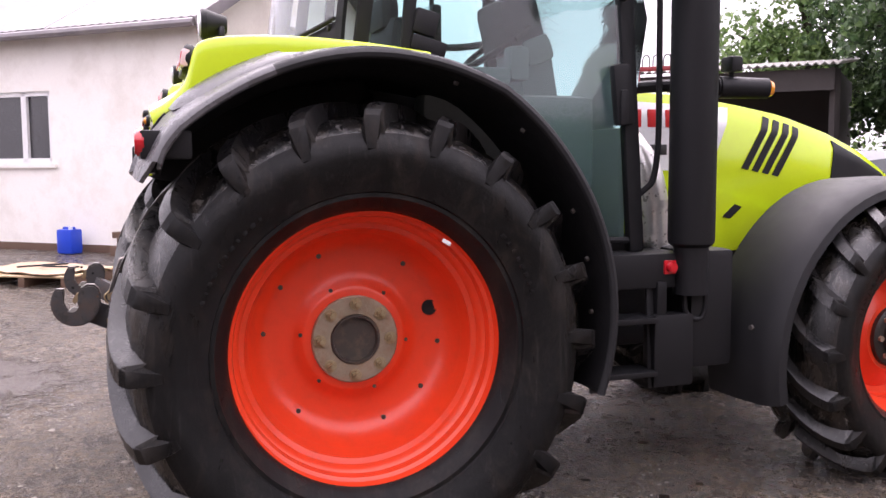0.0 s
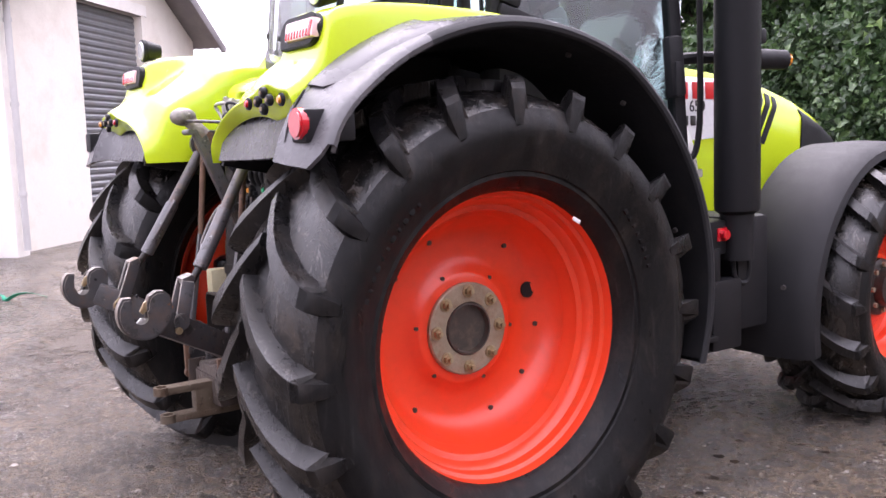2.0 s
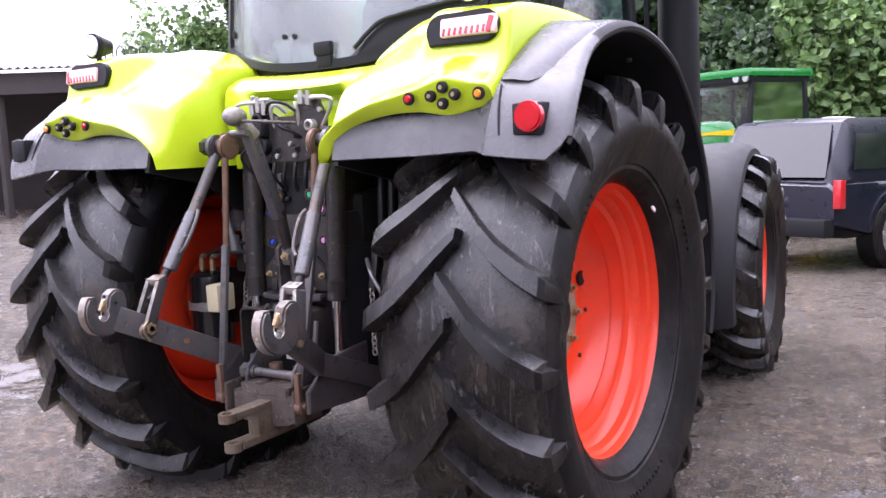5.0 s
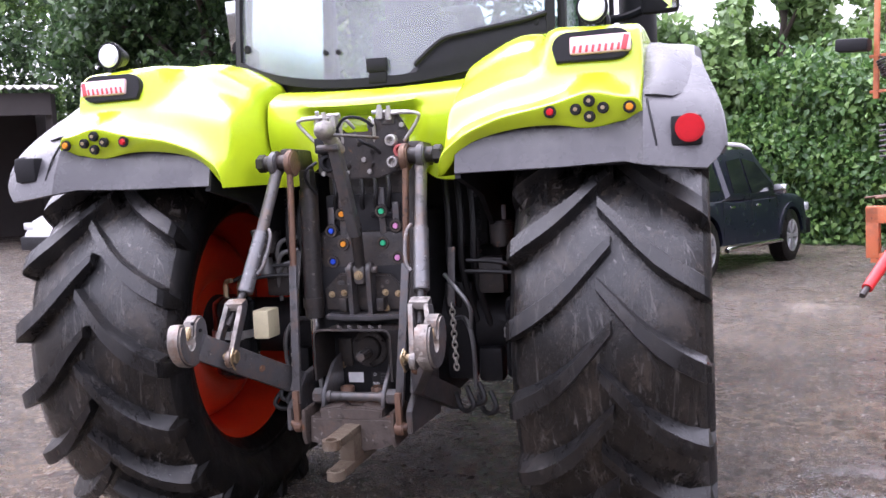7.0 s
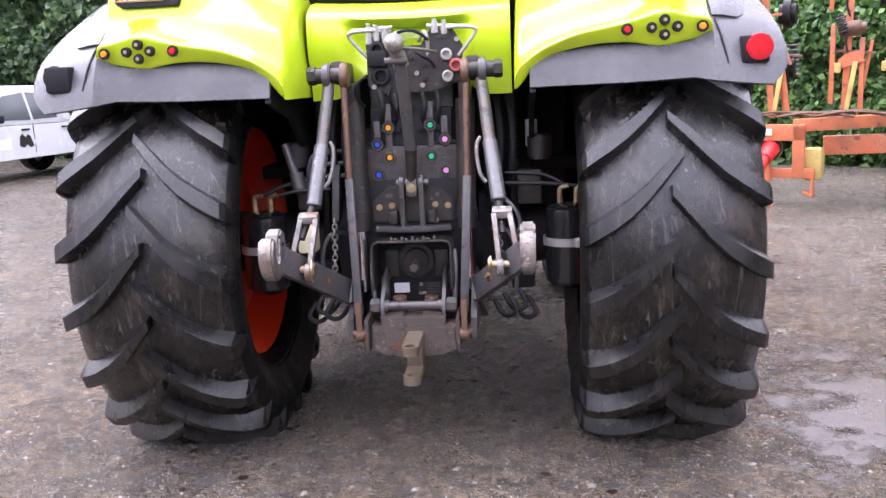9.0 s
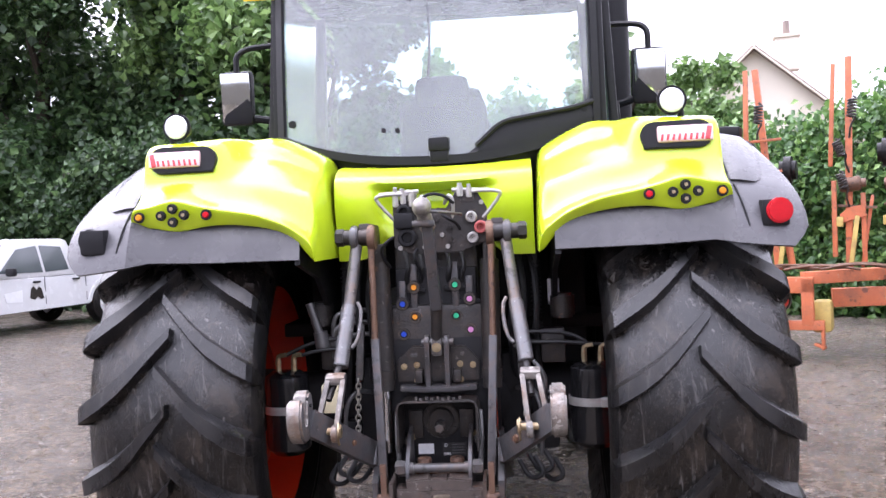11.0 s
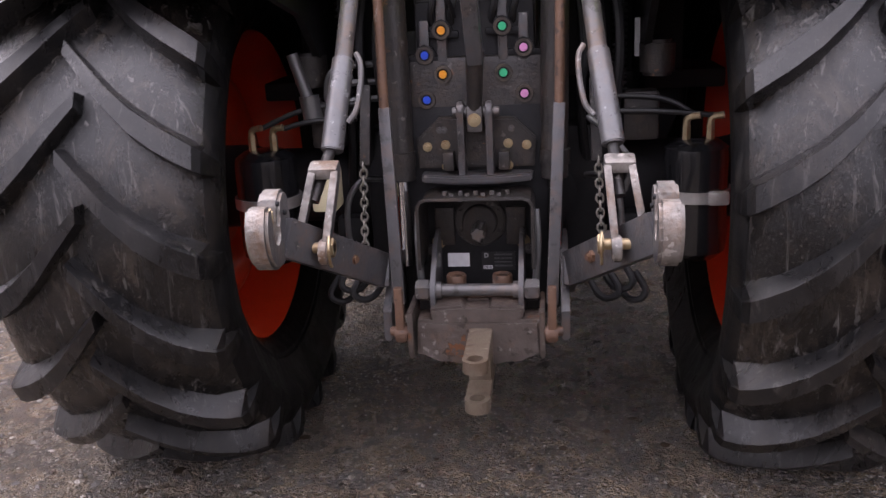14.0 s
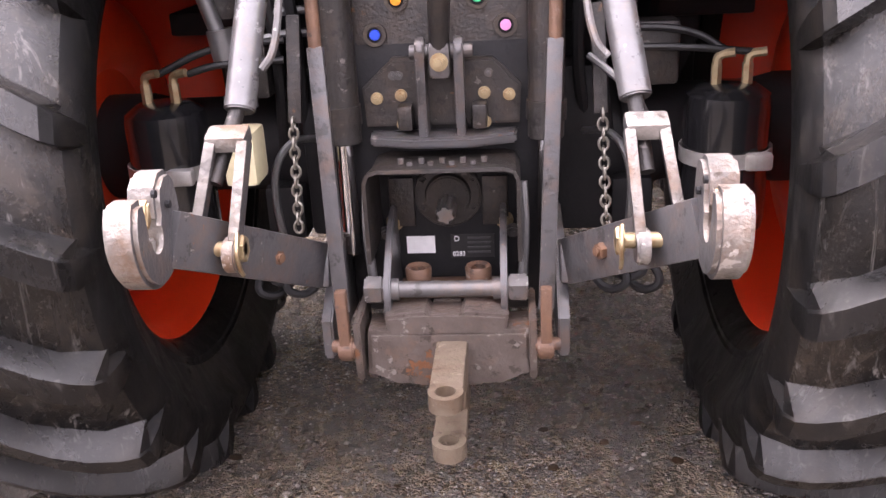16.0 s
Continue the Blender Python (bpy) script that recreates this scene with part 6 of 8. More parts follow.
    box(bm, (-0.105, -0.46, 1.56), (0.075, 0.05, 0.06), bevel=0.01)
    part("trailer_socket", bm, M_BLACK, br, "black trailer socket")
    for s in (-1, 1):
        bm = bmesh.new()
        tube(bm, [(s * 0.10 + 0.03, -0.44, 1.66), (s * 0.16 + 0.03, -0.47, 1.665), (s * 0.24 + 0.03, -0.47, 1.66), (s * 0.24 + 0.03, -0.46, 1.64), (s * 0.17 + 0.03, -0.44, 1.56)], 0.007)
        part("guard_pipe", bm, M_ZINC, br)
        bm = bmesh.new()
        tube(bm, [(s * 0.06 + 0.02, -0.43, 1.55), (s * 0.07 + 0.02, -0.45, 1.63), (s * 0.05 + 0.02, -0.44, 1.66), (s * 0.03 + 0.02, -0.40, 1.62)], 0.007)
        part("bent_pipe", bm, M_ZINC, br)
    for k, x in enumerate((-0.14, -0.115, -0.09, -0.065)):
        bm = bmesh.new()
        rod(bm, (x, -0.43, 1.63), (x + 0.004, -0.45, 1.69 - 0.006 * k), 0.008, seg=8)
        box(bm, (x, -0.43, 1.665), (0.02, 0.03, 0.018), bevel=0.004)
        part("pipe_stub", bm, M_ZINC, br)
    bm = bmesh.new()
    box(bm, (0.14, -0.42, 1.65), (0.055, 0.05, 0.055), bevel=0.008)
    part("guide_block", bm, M_LIFT, br)
    for x, z in ((0.07, 1.53), (0.07, 1.48), (0.02, 1.56), (-0.03, 1.48)):
        bolt(br, (x, -0.44, z), r=0.010, mat=M_IRON)
    for k in range(5):
        bm = bmesh.new()
        x = -0.12 + 0.055 * k
        tube(bm, [(x, -0.36, 1.44), (x + 0.02, -0.40, 1.38), (x, -0.38, 1.33), (x + 0.01, -0.35, 1.30)], 0.009)
        part("hose", bm, M_HOSE, br)
    # stowed top link hanging in the middle
    bm = bmesh.new()
    bar(bm, (0.0, -0.63, 1.56), (0.01, -0.50, 1.22), 0.042, 0.05, up=(0, 1, 0), bevel=0.01)
    tl = part("top_link", bm, M_LIFT, tractor, "grey top link folded down")
    bm = bmesh.new()
    rod(bm, (0.01, -0.50, 1.25), (0.0, -0.452, 1.09), 0.024, 0.020, seg=16)
    part("link_thread", bm, M_IRON, tl)
    bm = bmesh.new()
    bmesh.ops.create_uvsphere(bm, u_segments=20, v_segments=12, radius=0.042, matrix=Matrix.Translation((-0.012, -0.675, 1.605)) @ Matrix.Diagonal((0.85, 1.25, 0.85, 1)))
    rod(bm, (-0.012, -0.66, 1.60), (0, -0.60, 1.53), 0.026, 0.03, seg=14)
    part("link_ball", bm, M_WORN, tl, "worn ball end")
    bm = bmesh.new()
    tube(bm, [(-0.012, -0.69, 1.59), (0.06, -0.64, 1.585), (0.12, -0.50, 1.575)], 0.006)
    rod(bm, (-0.05, -0.66, 1.545), (0.03, -0.66, 1.545), 0.012, seg=10)
    part("release_rod", bm, M_STEEL, tl)
    # cream reservoir block and hanging pipe work
    bm = bmesh.new()
    box(bm, (-0.425, -0.42, 0.88), (0.07, 0.10, 0.115), bevel=0.012)
    part("cream_reservoir", bm, M_CREAM, tractor, "cream plastic reservoir")
    bm = bmesh.new()
    box(bm, (0.47, -0.10, 1.24), (0.05, 0.02, 0.11), bevel=0.004)
    part("pale_tag", bm, M_WHITE, tractor)
    for k in range(3):
        bm = bmesh.new()
        z = 1.20 - 0.05 * k
        tube(bm, [(-0.30, -0.20, z), (-0.42, -0.24, z), (-0.45, -0.24, z - 0.05), (-0.45, -0.22, z - 0.16)], 0.010)
        part("brake_pipe", bm, M_PIPE, tractor)
    bm = bmesh.new()
    rod(bm, (-0.50, -0.25, 1.10), (-0.54, -0.25, 1.24), 0.018, seg=12)
    rod(bm, (-0.49, -0.25, 1.04), (-0.50, -0.25, 1.12), 0.030, seg=12)
    part("drain_valve", bm, M_PIPE, tractor)
    bm = bmesh.new()
    tube(bm, [(0.30, -0.35, 1.05), (0.37, -0.42, 1.0), (0.42, -0.42, 0.93), (0.40, -0.38, 0.85)], 0.008)
    part("loose_cable", bm, M_PIPE, tractor)
    for s in (-1, 1):
        bm = bmesh.new()
        box(bm, (s * 0.30, -0.10, 0.80), (0.12, 0.14, 0.40), bevel=0.02)
        box(bm, (s * 0.42, -0.12, 0.66), (0.10, 0.10, 0.14), bevel=0.02)
        part("axle_bracket", bm, M_DARK, tractor)
        for k, (x, y, z) in enumerate(((0.40, -0.30, 0.62), (0.44, -0.28, 0.58), (0.36, -0.32, 0.60))):
            bm = bmesh.new()
            tube(bm, [(s * x, y, z), (s * (x + 0.04), y - 0.04, z - 0.06), (s * (x - 0.02), y - 0.02, z - 0.09), (s * (x - 0.06), y + 0.05, z - 0.03)], 0.010)
            part("loose_hose", bm, M_HOSE, tractor)


M_REDPLUG = material("faded_red_plug", (0.45, 0.10, 0.09), 0.5, bump=0.0)
build_rear_casting()
build_hitch()
for side in (1, -1):
    build_linkage(side)
build_couplings()


# ---------------------------------------------------------------- yard buildings
M_RENDER = material("white_painted_render", (0.87, 0.84, 0.79), 0.8, second=(0.81, 0.78, 0.72), scale=0.8, grain=40, grain_amount=0.06, bump=0.3, bump_scale=25,
                    dirt=(0.55, 0.50, 0.42), dirt_amount=0.35, dirt_scale=0.9)
M_GABLE = material("cream_gable_render", (0.82, 0.77, 0.69), 0.85, second=(0.74, 0.69, 0.61), scale=0.7, grain=40, grain_amount=0.08, bump=0.3, bump_scale=25,
                   dirt=(0.52, 0.46, 0.38), dirt_amount=0.35, dirt_scale=1.1)
M_SLATE = material("wet_grey_roof_sheet", (0.22, 0.20, 0.21), 0.5, second=(0.16, 0.145, 0.15), scale=1.5, dirt=(0.30, 0.28, 0.25), dirt_amount=0.4, dirt_scale=2, bump=0.3)
M_PVC = material("white_plastic", (0.80, 0.80, 0.79), 0.35, scale=5, bump=0.0)
M_DRAIN = material("grey_drainpipe", (0.52, 0.51, 0.50), 0.45, scale=5, bump=0.05)
M_SHUTTER = material("grey_steel_shutter", (0.24, 0.245, 0.26), 0.42, 0.5, scale=3, bump=0.05, dirt=(0.3, 0.27, 0.25), dirt_amount=0.3)
M_WINDOW = material("dark_window_glass", (0.03, 0.03, 0.032), 0.06, scale=2, bump=0.0, coat=0.5)
M_WOOD = material("wet_brown_timber", (0.14, 0.08, 0.05), 0.6, second=(0.09, 0.05, 0.035), scale=8, stretch=(1, 8, 8), bump=0.3)
M_PALE = material("pale_pallet_wood", (0.52, 0.38, 0.22), 0.7, second=(0.42, 0.29, 0.17), scale=8, bump=0.3, dirt=(0.2, 0.13, 0.09), dirt_amount=0.4, obj_random=0.2)
M_CARD = material("tan_cardboard", (0.42, 0.30, 0.20), 0.8, scale=4, bump=0.1)
M_BLUE = material("blue_plastic_can", (0.01, 0.06, 0.55), 0.4, scale=5, bump=0.05)
M_TEAL = material("green_webbing_strap", (0.01, 0.28, 0.16), 0.7, scale=9)
M_TINROOF = material("pale_corrugated_tin", (0.55, 0.54, 0.52), 0.5, 0.2, second=(0.42, 0.40, 0.38), scale=1.2, dirt=(0.25, 0.2, 0.16), dirt_amount=0.4, dirt_scale=1.4)
M_SHEDDARK = material("dark_shed_boarding", (0.045, 0.038, 0.036), 0.8, scale=2)
M_ROOFTILE = material("brown_roof_tile", (0.24, 0.19, 0.16), 0.7, scale=3, bump=0.3)
M_HOUSE = material("cream_house_render", (0.72, 0.66, 0.55), 0.85, scale=0.6, bump=0.2)

A_DIR, B_DIR, CORNER = Vector((-0.673, -0.740, 0)), Vector((-0.740, 0.673, 0)), Vector((-10.95, 0.38, 0))


def wall_box(bm, a, b, z0, z1, thick, out):
    """An upright wall slab from a to b, its outer face on the line a-b; out: the outward direction."""
    d = Vector(b) - Vector(a)
    q = [Vector(a), Vector(b), Vector(b) - out * thick, Vector(a) - out * thick]
    lo = [bm.verts.new((p.x, p.y, z0)) for p in q]
    hi = [bm.verts.new((p.x, p.y, z1)) for p in q]
    bm.faces.new(lo)
    bm.faces.new(hi[::-1])
    for k in range(4):
        bm.faces.new((lo[k], lo[(k + 1) % 4], hi[(k + 1) % 4], hi[k]))


def build_workshop():
    outA, outB = -B_DIR, -A_DIR
    at = lambda i, k: CORNER + A_DIR * i + B_DIR * k
    ws = thing("workshop_building", "white rendered farm workshop with roller shutter and grey roof", "building")
    # long wall with a window opening
    i0, i1, z0, z1 = 3.20, 5.0, 1.54, 2.80
    bm = bmesh.new()
    wall_box(bm, at(0, 0), at(i0, 0), 0, 3.9, 0.3, outA)
    wall_box(bm, at(i0, 0), at(i1, 0), 0, z0, 0.3, outA)
    wall_box(bm, at(i0, 0), at(i1, 0), z1, 3.9, 0.3, outA)
    wall_box(bm, at(i1, 0), at(14, 0), 0, 3.9, 0.3, outA)
    part("front_wall", bm, M_RENDER, ws, smooth=0)
    # window
    bm = bmesh.new()
    wall_box(bm, at(i0, 0.10), at(i1, 0.10), z0, z1, 0.02, outA)
    pane = part("window_pane", bm, M_WINDOW, ws, smooth=0)
    for a, b, c, d in ((i0, i0 + 0.08, z0, z1), (i1 - 0.08, i1, z0, z1), ((i0 + i1) / 2 - 0.3, (i0 + i1) / 2 - 0.18, z0, z1), (i0, i1, z0, z0 + 0.09), (i0, i1, z1 - 0.08, z1)):
        bm = bmesh.new()
        wall_box(bm, at(a, 0.04), at(b, 0.04), c, d, 0.07, outA)
        part("window_bar", bm, M_PVC, pane, smooth=0)
    bm = bmesh.new()
    wall_box(bm, at(i0 - 0.12, -0.06), at(i1 + 0.1, -0.06), z0 - 0.08, z0 - 0.004, 0.16, outA)
    part("window_sill", bm, M_RENDER, ws, smooth=0)
    bm = bmesh.new()
    wall_box(bm, at(0.6, -0.012), at(13, -0.012), 0.0, 0.13, 0.02, outA)
    part("wall_plinth", bm, M_WOOD, ws, "dark brown band along the foot of the wall", smooth=0)
    # gable wall with the shutter opening
    k0, k1, top, eave, deep = 2.75, 5.15, 4.15, 3.9, 7.6
    bm = bmesh.new()
    outline = [(0.004, 0), (k0, 0), (k0, top), (k1, top), (k1, 0), (deep, 0), (deep, eave), (deep / 2, eave + 0.55 * deep / 2), (0.004, eave)]
    rings = [[bm.verts.new((*at(i, k).to_2d(), z)) for k, z in outline] for i in (0.31, 0.61)]
    for face in rings:
        bm.faces.new(face)
    for j in range(len(outline)):
        n = (j + 1) % len(outline)
        bm.faces.new((rings[0][j], rings[0][n], rings[1][n], rings[1][j]))
    part("gable_wall", bm, M_GABLE, ws, smooth=0)
    bm = bmesh.new()
    wall_box(bm, at(0.29, k0 - 0.15), at(0.29, k1 + 0.2), top, top + 0.22, 0.1, outB)
    part("shutter_box", bm, M_RENDER, ws, smooth=0)
    bm = bmesh.new()
    wall_box(bm, at(0.5, k0), at(0.5, k1), 0, top, 0.05, outB)
    sh = part("roller_shutter", bm, M_SHUTTER, ws, "grey steel roller shutter, closed", smooth=0)
    n = 34
    bm = bmesh.new()
    rows = []
    for j in range(n):
        z = 0.02 + (top - 0.04) * j / n
        h = (top - 0.04) / n
        for dz, o in ((0.05, 0.0), (0.3, 0.022), (0.7, 0.022), (0.95, 0.0)):
            rows.append([at(0.5 - 0.012 - o, k) + Vector((0, 0, z + dz * h)) for k in (k0, k1)])
    loft(bm, rows)
    part("shutter_slats", bm, M_SHUTTER, sh, smooth=0)
    # drainpipes at the corner
    for i, k, r in ((-0.06, 0.08, 0.05), (0.2, 0.35, 0.035)):
        bm = bmesh.new()
        p = at(i, k) - A_DIR * 0.05
        rod(bm, (p.x, p.y, 0.1), (p.x, p.y, 3.75), r, seg=12)
        for z in (0.9, 2.2, 3.4):
            rod(bm, (p.x, p.y, z), (p.x, p.y, z + 0.06), r * 1.25, seg=12)
        part("drainpipe", bm, M_DRAIN, ws, "grey drainpipe")
    # roof: two slopes with a pale rooflight band, gutter and bargeboards
    rise = 0.55
    for kk, nm in ((1, "front_roof"), (-1, "rear_roof")):
        bm = bmesh.new()
        rows = []
        for j in range(2):
            k = (-0.35 if j == 0 else 3.8)
            z = 3.95 + rise * k
            if kk < 0:
                k = 7.6 - k
            row = []
            cols = 160
            for c in range(cols + 1):
                i = -0.25 + 14.5 * c / cols
                row.append(at(i, k) + Vector((0, 0, z + 0.02 * (c % 2))))
            rows.append(row)
        loft(bm, rows)
        solid(part(nm, bm, M_SLATE, ws, smooth=0), 0.03, 1)
    bm = bmesh.new()
    loft(bm, [[at(i, k) + Vector((0, 0, 4.01 + rise * k)) for i in (2.9, 3.6)] for k in (-0.36, 3.7)])
    solid(part("rooflight", bm, M_PVC, ws, "pale translucent roof sheet", smooth=0), 0.02, 1)
    bm = bmesh.new()
    tube(bm, [at(-0.25, -0.4) + Vector((0, 0, 3.70)), at(14, -0.4) + Vector((0, 0, 3.70))], 0.07)
    part("gutter", bm, M_SLATE, ws, "dark wet gutter")
    for ka, kb in ((-0.4, 3.8), (8.0, 3.8)):
        bm = bmesh.new()
        za, zb = 3.9 + rise * (ka if ka < 4 else 7.6 - ka), 3.9 + rise * 3.8
        bar(bm, at(-0.28, ka) + Vector((0, 0, za)), at(-0.28, kb) + Vector((0, 0, zb)), 0.04, 0.20)
        part("bargeboard", bm, M_SLATE, ws)
    bm = bmesh.new()
    p = at(5.9, -0.1)
    box(bm, (p.x, p.y, 3.42), (0.25, 0.2, 0.16), rot=(0, 20, 43), bevel=0.02)
    part("wall_lamp", bm, M_DRAIN, ws, "grey outside lamp")
    # far and closing walls
    bm = bmesh.new()
    wall_box(bm, at(14, 0), at(14, 7.6), 0, 3.9, 0.3, A_DIR)
    wall_box(bm, at(0.62, 7.6), at(14, 7.6), 0, 3.9, 0.3, B_DIR)
    part("rear_wall", bm, M_GABLE, ws, smooth=0)


def build_clutter():
    outA = -B_DIR
    at = lambda i, k: CORNER + A_DIR * i + B_DIR * k
    rz = math.degrees(math.atan2(A_DIR.y, A_DIR.x))
    # blue can by the wall
    p = at(2.55, -0.32)
    can = thing("jerry_can", "blue plastic jerry can standing by the white wall", "can", at=pose(p.x, p.y, 0, 0, 0, rz))
    bm = bmesh.new()
    box(bm, (0, 0, 0.21), (0.34, 0.26, 0.42), bevel=0.04)
    box(bm, (0.0, 0, 0.435), (0.26, 0.05, 0.05), bevel=0.02)
    part("body", bm, M_BLUE, can)
    bm = bmesh.new()
    rod(bm, (-0.1, 0.07, 0.41), (-0.1, 0.07, 0.46), 0.035, seg=14)
    part("cap", bm, M_PVC, can, "white screw cap")
    # timber baulks
    for j, (i, z, l) in enumerate(((0.97, 0.08, 1.15), (0.93, 0.23, 0.95), (0.99, 0.35, 1.05))):
        p = at(i, -0.35)
        t = tagged(new("timber_baulk"), "wet brown timber baulk lying by the wall", "timber", "timber baulks")
        t.matrix_world = pose(p.x, p.y, z, 0, 0, rz)
        bm = bmesh.new()
        box(bm, (0, 0, 0), (l, 0.22 - 0.03 * j, 0.16 if j != 2 else 0.10), bevel=0.008)
        part("beam", bm, M_WOOD, t)
    # pallet with cardboard
    p = Vector((-8.35, -1.75, 0))
    pal = thing("pallet", "pale wooden pallet lying on the yard", "pallet", at=pose(p.x, p.y, 0, 0, 0, rz + 12))
    for j in range(8):
        bm = bmesh.new()
        box(bm, (0, 0, 0), (1.3, 0.10, 0.022), bevel=0.003)
        b = part("board", bm, M_PALE, pal)
        b.location = (0, -0.53 + 0.152 * j, 0.135)
    for j in range(3):
        bm = bmesh.new()
        box(bm, (-0.58 + 0.58 * j, 0, 0.0625), (0.09, 1.16, 0.118), bevel=0.004)
        part("bearer", bm, M_WOOD, pal)
    card = tagged(new("cardboard_sheet"), "flattened tan cardboard sheet on the pallet", "cardboard")
    card.matrix_world = pose(p.x - 0.1, p.y - 0.1, 0.15, 0, 0, rz - 6)
    bm = bmesh.new()
    loft(bm, [[(-0.75 + 0.25 * i, -0.5 + 0.25 * j, 0.012 + 0.025 * math.sin(i * 1.7 + j) ** 2) for i in range(7)] for j in range(5)])
    solid(part("sheet", bm, M_CARD, card), 0.006, 0)
    card2 = tagged(new("cable_coil"), "dark loose cable lying on the cardboard", "cable")
    card2.matrix_world = pose(p.x, p.y, 0.20, 0, 0, rz)
    bm = bmesh.new()
    tube(bm, [(-0.4, -0.1, 0), (-0.1, 0.15, 0.02), (0.2, 0.0, 0.01), (0.1, -0.25, 0.0), (-0.2, -0.2, 0.03), (0.35, 0.2, 0.0)], 0.012)
    part("cable", bm, M_BLACK, card2)
    # green strap on the ground
    p = Vector((-6.9, -0.55, 0))
    st = tagged(new("ratchet_strap"), "green webbing strap lying on the wet ground", "strap")
    st.matrix_world = pose(p.x, p.y, 0.0, 0, 0, rz)
    bm = bmesh.new()
    rows = []
    for i in range(30):
        a = i / 29
        c = Vector((0.5 - a + 0.06 * math.sin(a * 17), 0.12 * math.sin(a * 11), 0.03 + 0.03 * math.sin(a * 23)))
        rows.append([c + Vector((0, 0.035, 0.012)), c - Vector((0, 0.035, 0.012))])
    loft(bm, rows)
    solid(part("webbing", bm, M_TEAL, st), 0.004, 0)
    bm = bmesh.new()
    box(bm, (0.05, 0.05, 0.04), (0.14, 0.06, 0.05), bevel=0.01)
    part("buckle", bm, M_STEEL, st)


def build_shed():
    a, b = Vector((-16.3, 18.0, 0)), Vector((-28.5, 6.8, 0))
    d = (b - a).normalized()
    back = Vector((d.y, -d.x, 0))
    if back.y < 0:
        back = -back
    zg = -0.2
    sh = thing("open_shed", "open-fronted dark farm shed with pale corrugated roof", "shed")
    bm = bmesh.new()
    cols = 150
    L = (b - a).length
    rows = []
    for off, z in ((-0.6, 4.22), (6.0, 4.95)):
        rows.append([a + d * (L * (c / cols) - 0.2) + back * off + Vector((0, 0, z + 0.04 * math.cos(math.pi * c))) for c in range(cols + 1)])
    loft(bm, rows)
    solid(part("roof", bm, M_TINROOF, sh, "pale corrugated tin roof", smooth=0), 0.03, 1)
    bm = bmesh.new()
    for p, q, o in ((a + back * 6, b + back * 6, back), (a, a + back * 6, -d)):
        wall_box(bm, p, q, zg - 0.5, 4.15, 0.15, o)
    part("boarding", bm, M_SHEDDARK, sh, smooth=0)
    bm = bmesh.new()
    wall_box(bm, a - back * 0.3, b - back * 0.3, 3.5, 4.1, 0.05, -back)
    part("fascia", bm, M_SHEDDARK, sh, smooth=0)
    for j in range(5):
        bm = bmesh.new()
        p = a + d * (L * j / 4)
        box(bm, (p.x, p.y, 1.7), (0.2, 0.2, 4.8), bevel=0.01)
        part("post", bm, M_SHEDDARK, sh)


def build_house():
    m = pose(9.95, 33.0, -1.2, 0, 0, -14)
    ho = thing("house", "cream rendered house with brown tiled gable roof and chimney", "house", at=m)
    bm = bmesh.new()
    box(bm, (0, 4, 2.6), (9.0, 8.0, 5.5))
    v = [bm.verts.new(p) for p in ((-4.5, 0, 5.3), (4.5, 0, 5.3), (0, 0, 9.25), (-4.5, 8, 5.3), (4.5, 8, 5.3), (0, 8, 9.25))]
    bm.faces.new(v[:3])
    bm.faces.new(v[3:])
    part("wall", bm, M_HOUSE, ho, smooth=0)
    for s in (-1, 1):
        bm = bmesh.new()
        loft(bm, [[(s * 4.9, -0.3, 4.95), (s * 4.9, 8.3, 4.95)], [(0, -0.3, 9.35), (0, 8.3, 9.35)]])
        solid(part("roof", bm, M_ROOFTILE, ho, smooth=0), 0.16, 0)
        bm = bmesh.new()
        bar(bm, (s * 4.9, -0.36, 4.90), (0, -0.36, 9.30), 0.06, 0.28, up=(0, 1, 0), bevel=0.01)
        part("bargeboard", bm, M_HOUSE, ho)
    bm = bmesh.new()
    box(bm, (1.3, 2.0, 9.3), (0.9, 0.7, 1.4), bevel=0.03)
    box(bm, (1.3, 2.0, 10.0), (1.05, 0.85, 0.12), bevel=0.02)
    part("chimney", bm, M_HOUSE, ho)
    bm = bmesh.new()
    rod(bm, (1.3, 2.0, 10.05), (1.3, 2.0, 10.65), 0.16, 0.13, seg=14)
    part("chimney_pot", bm, M_ROOFTILE, ho)


# ---------------------------------------------------------------- vehicles in the yard
M_NAVY = material("dark_navy_car_paint", (0.006, 0.007, 0.018), 0.30, scale=3, grain_amount=0.03, bump=0.0, coat=0.15)
M_VANWHITE = material("white_car_paint", (0.60, 0.605, 0.61), 0.25, scale=3, grain_amount=0.02, bump=0.0, coat=0.6, dirt=(0.55, 0.53, 0.5), dirt_amount=0.2, dirt_scale=2)
M_CARGLASS = material("dark_car_glass", (0.008, 0.010, 0.011), 0.05, scale=3, bump=0.0, coat=0.0)
M_CARGLASS2 = material("pale_reflecting_car_glass", (0.06, 0.07, 0.075), 0.05, scale=3, bump=0.0, coat=0.6)
M_ALLOY = material("alloy_wheel_metal", (0.55, 0.55, 0.56), 0.35, 0.7, scale=10, bump=0.0)
M_JDGREEN = material("deep_green_paint", (0.008, 0.21, 0.035), 0.25, scale=3, grain_amount=0.03, bump=0.0, coat=0.6)
M_JDYELLOW = material("yellow_stripe_paint", (0.80, 0.60, 0.01), 0.3, bump=0.0)
M_REDPAINT = material("faded_red_machine_paint", (0.26, 0.018, 0.022), 0.4, scale=4, bump=0.05, dirt=(0.10, 0.04, 0.03), dirt_amount=0.6)
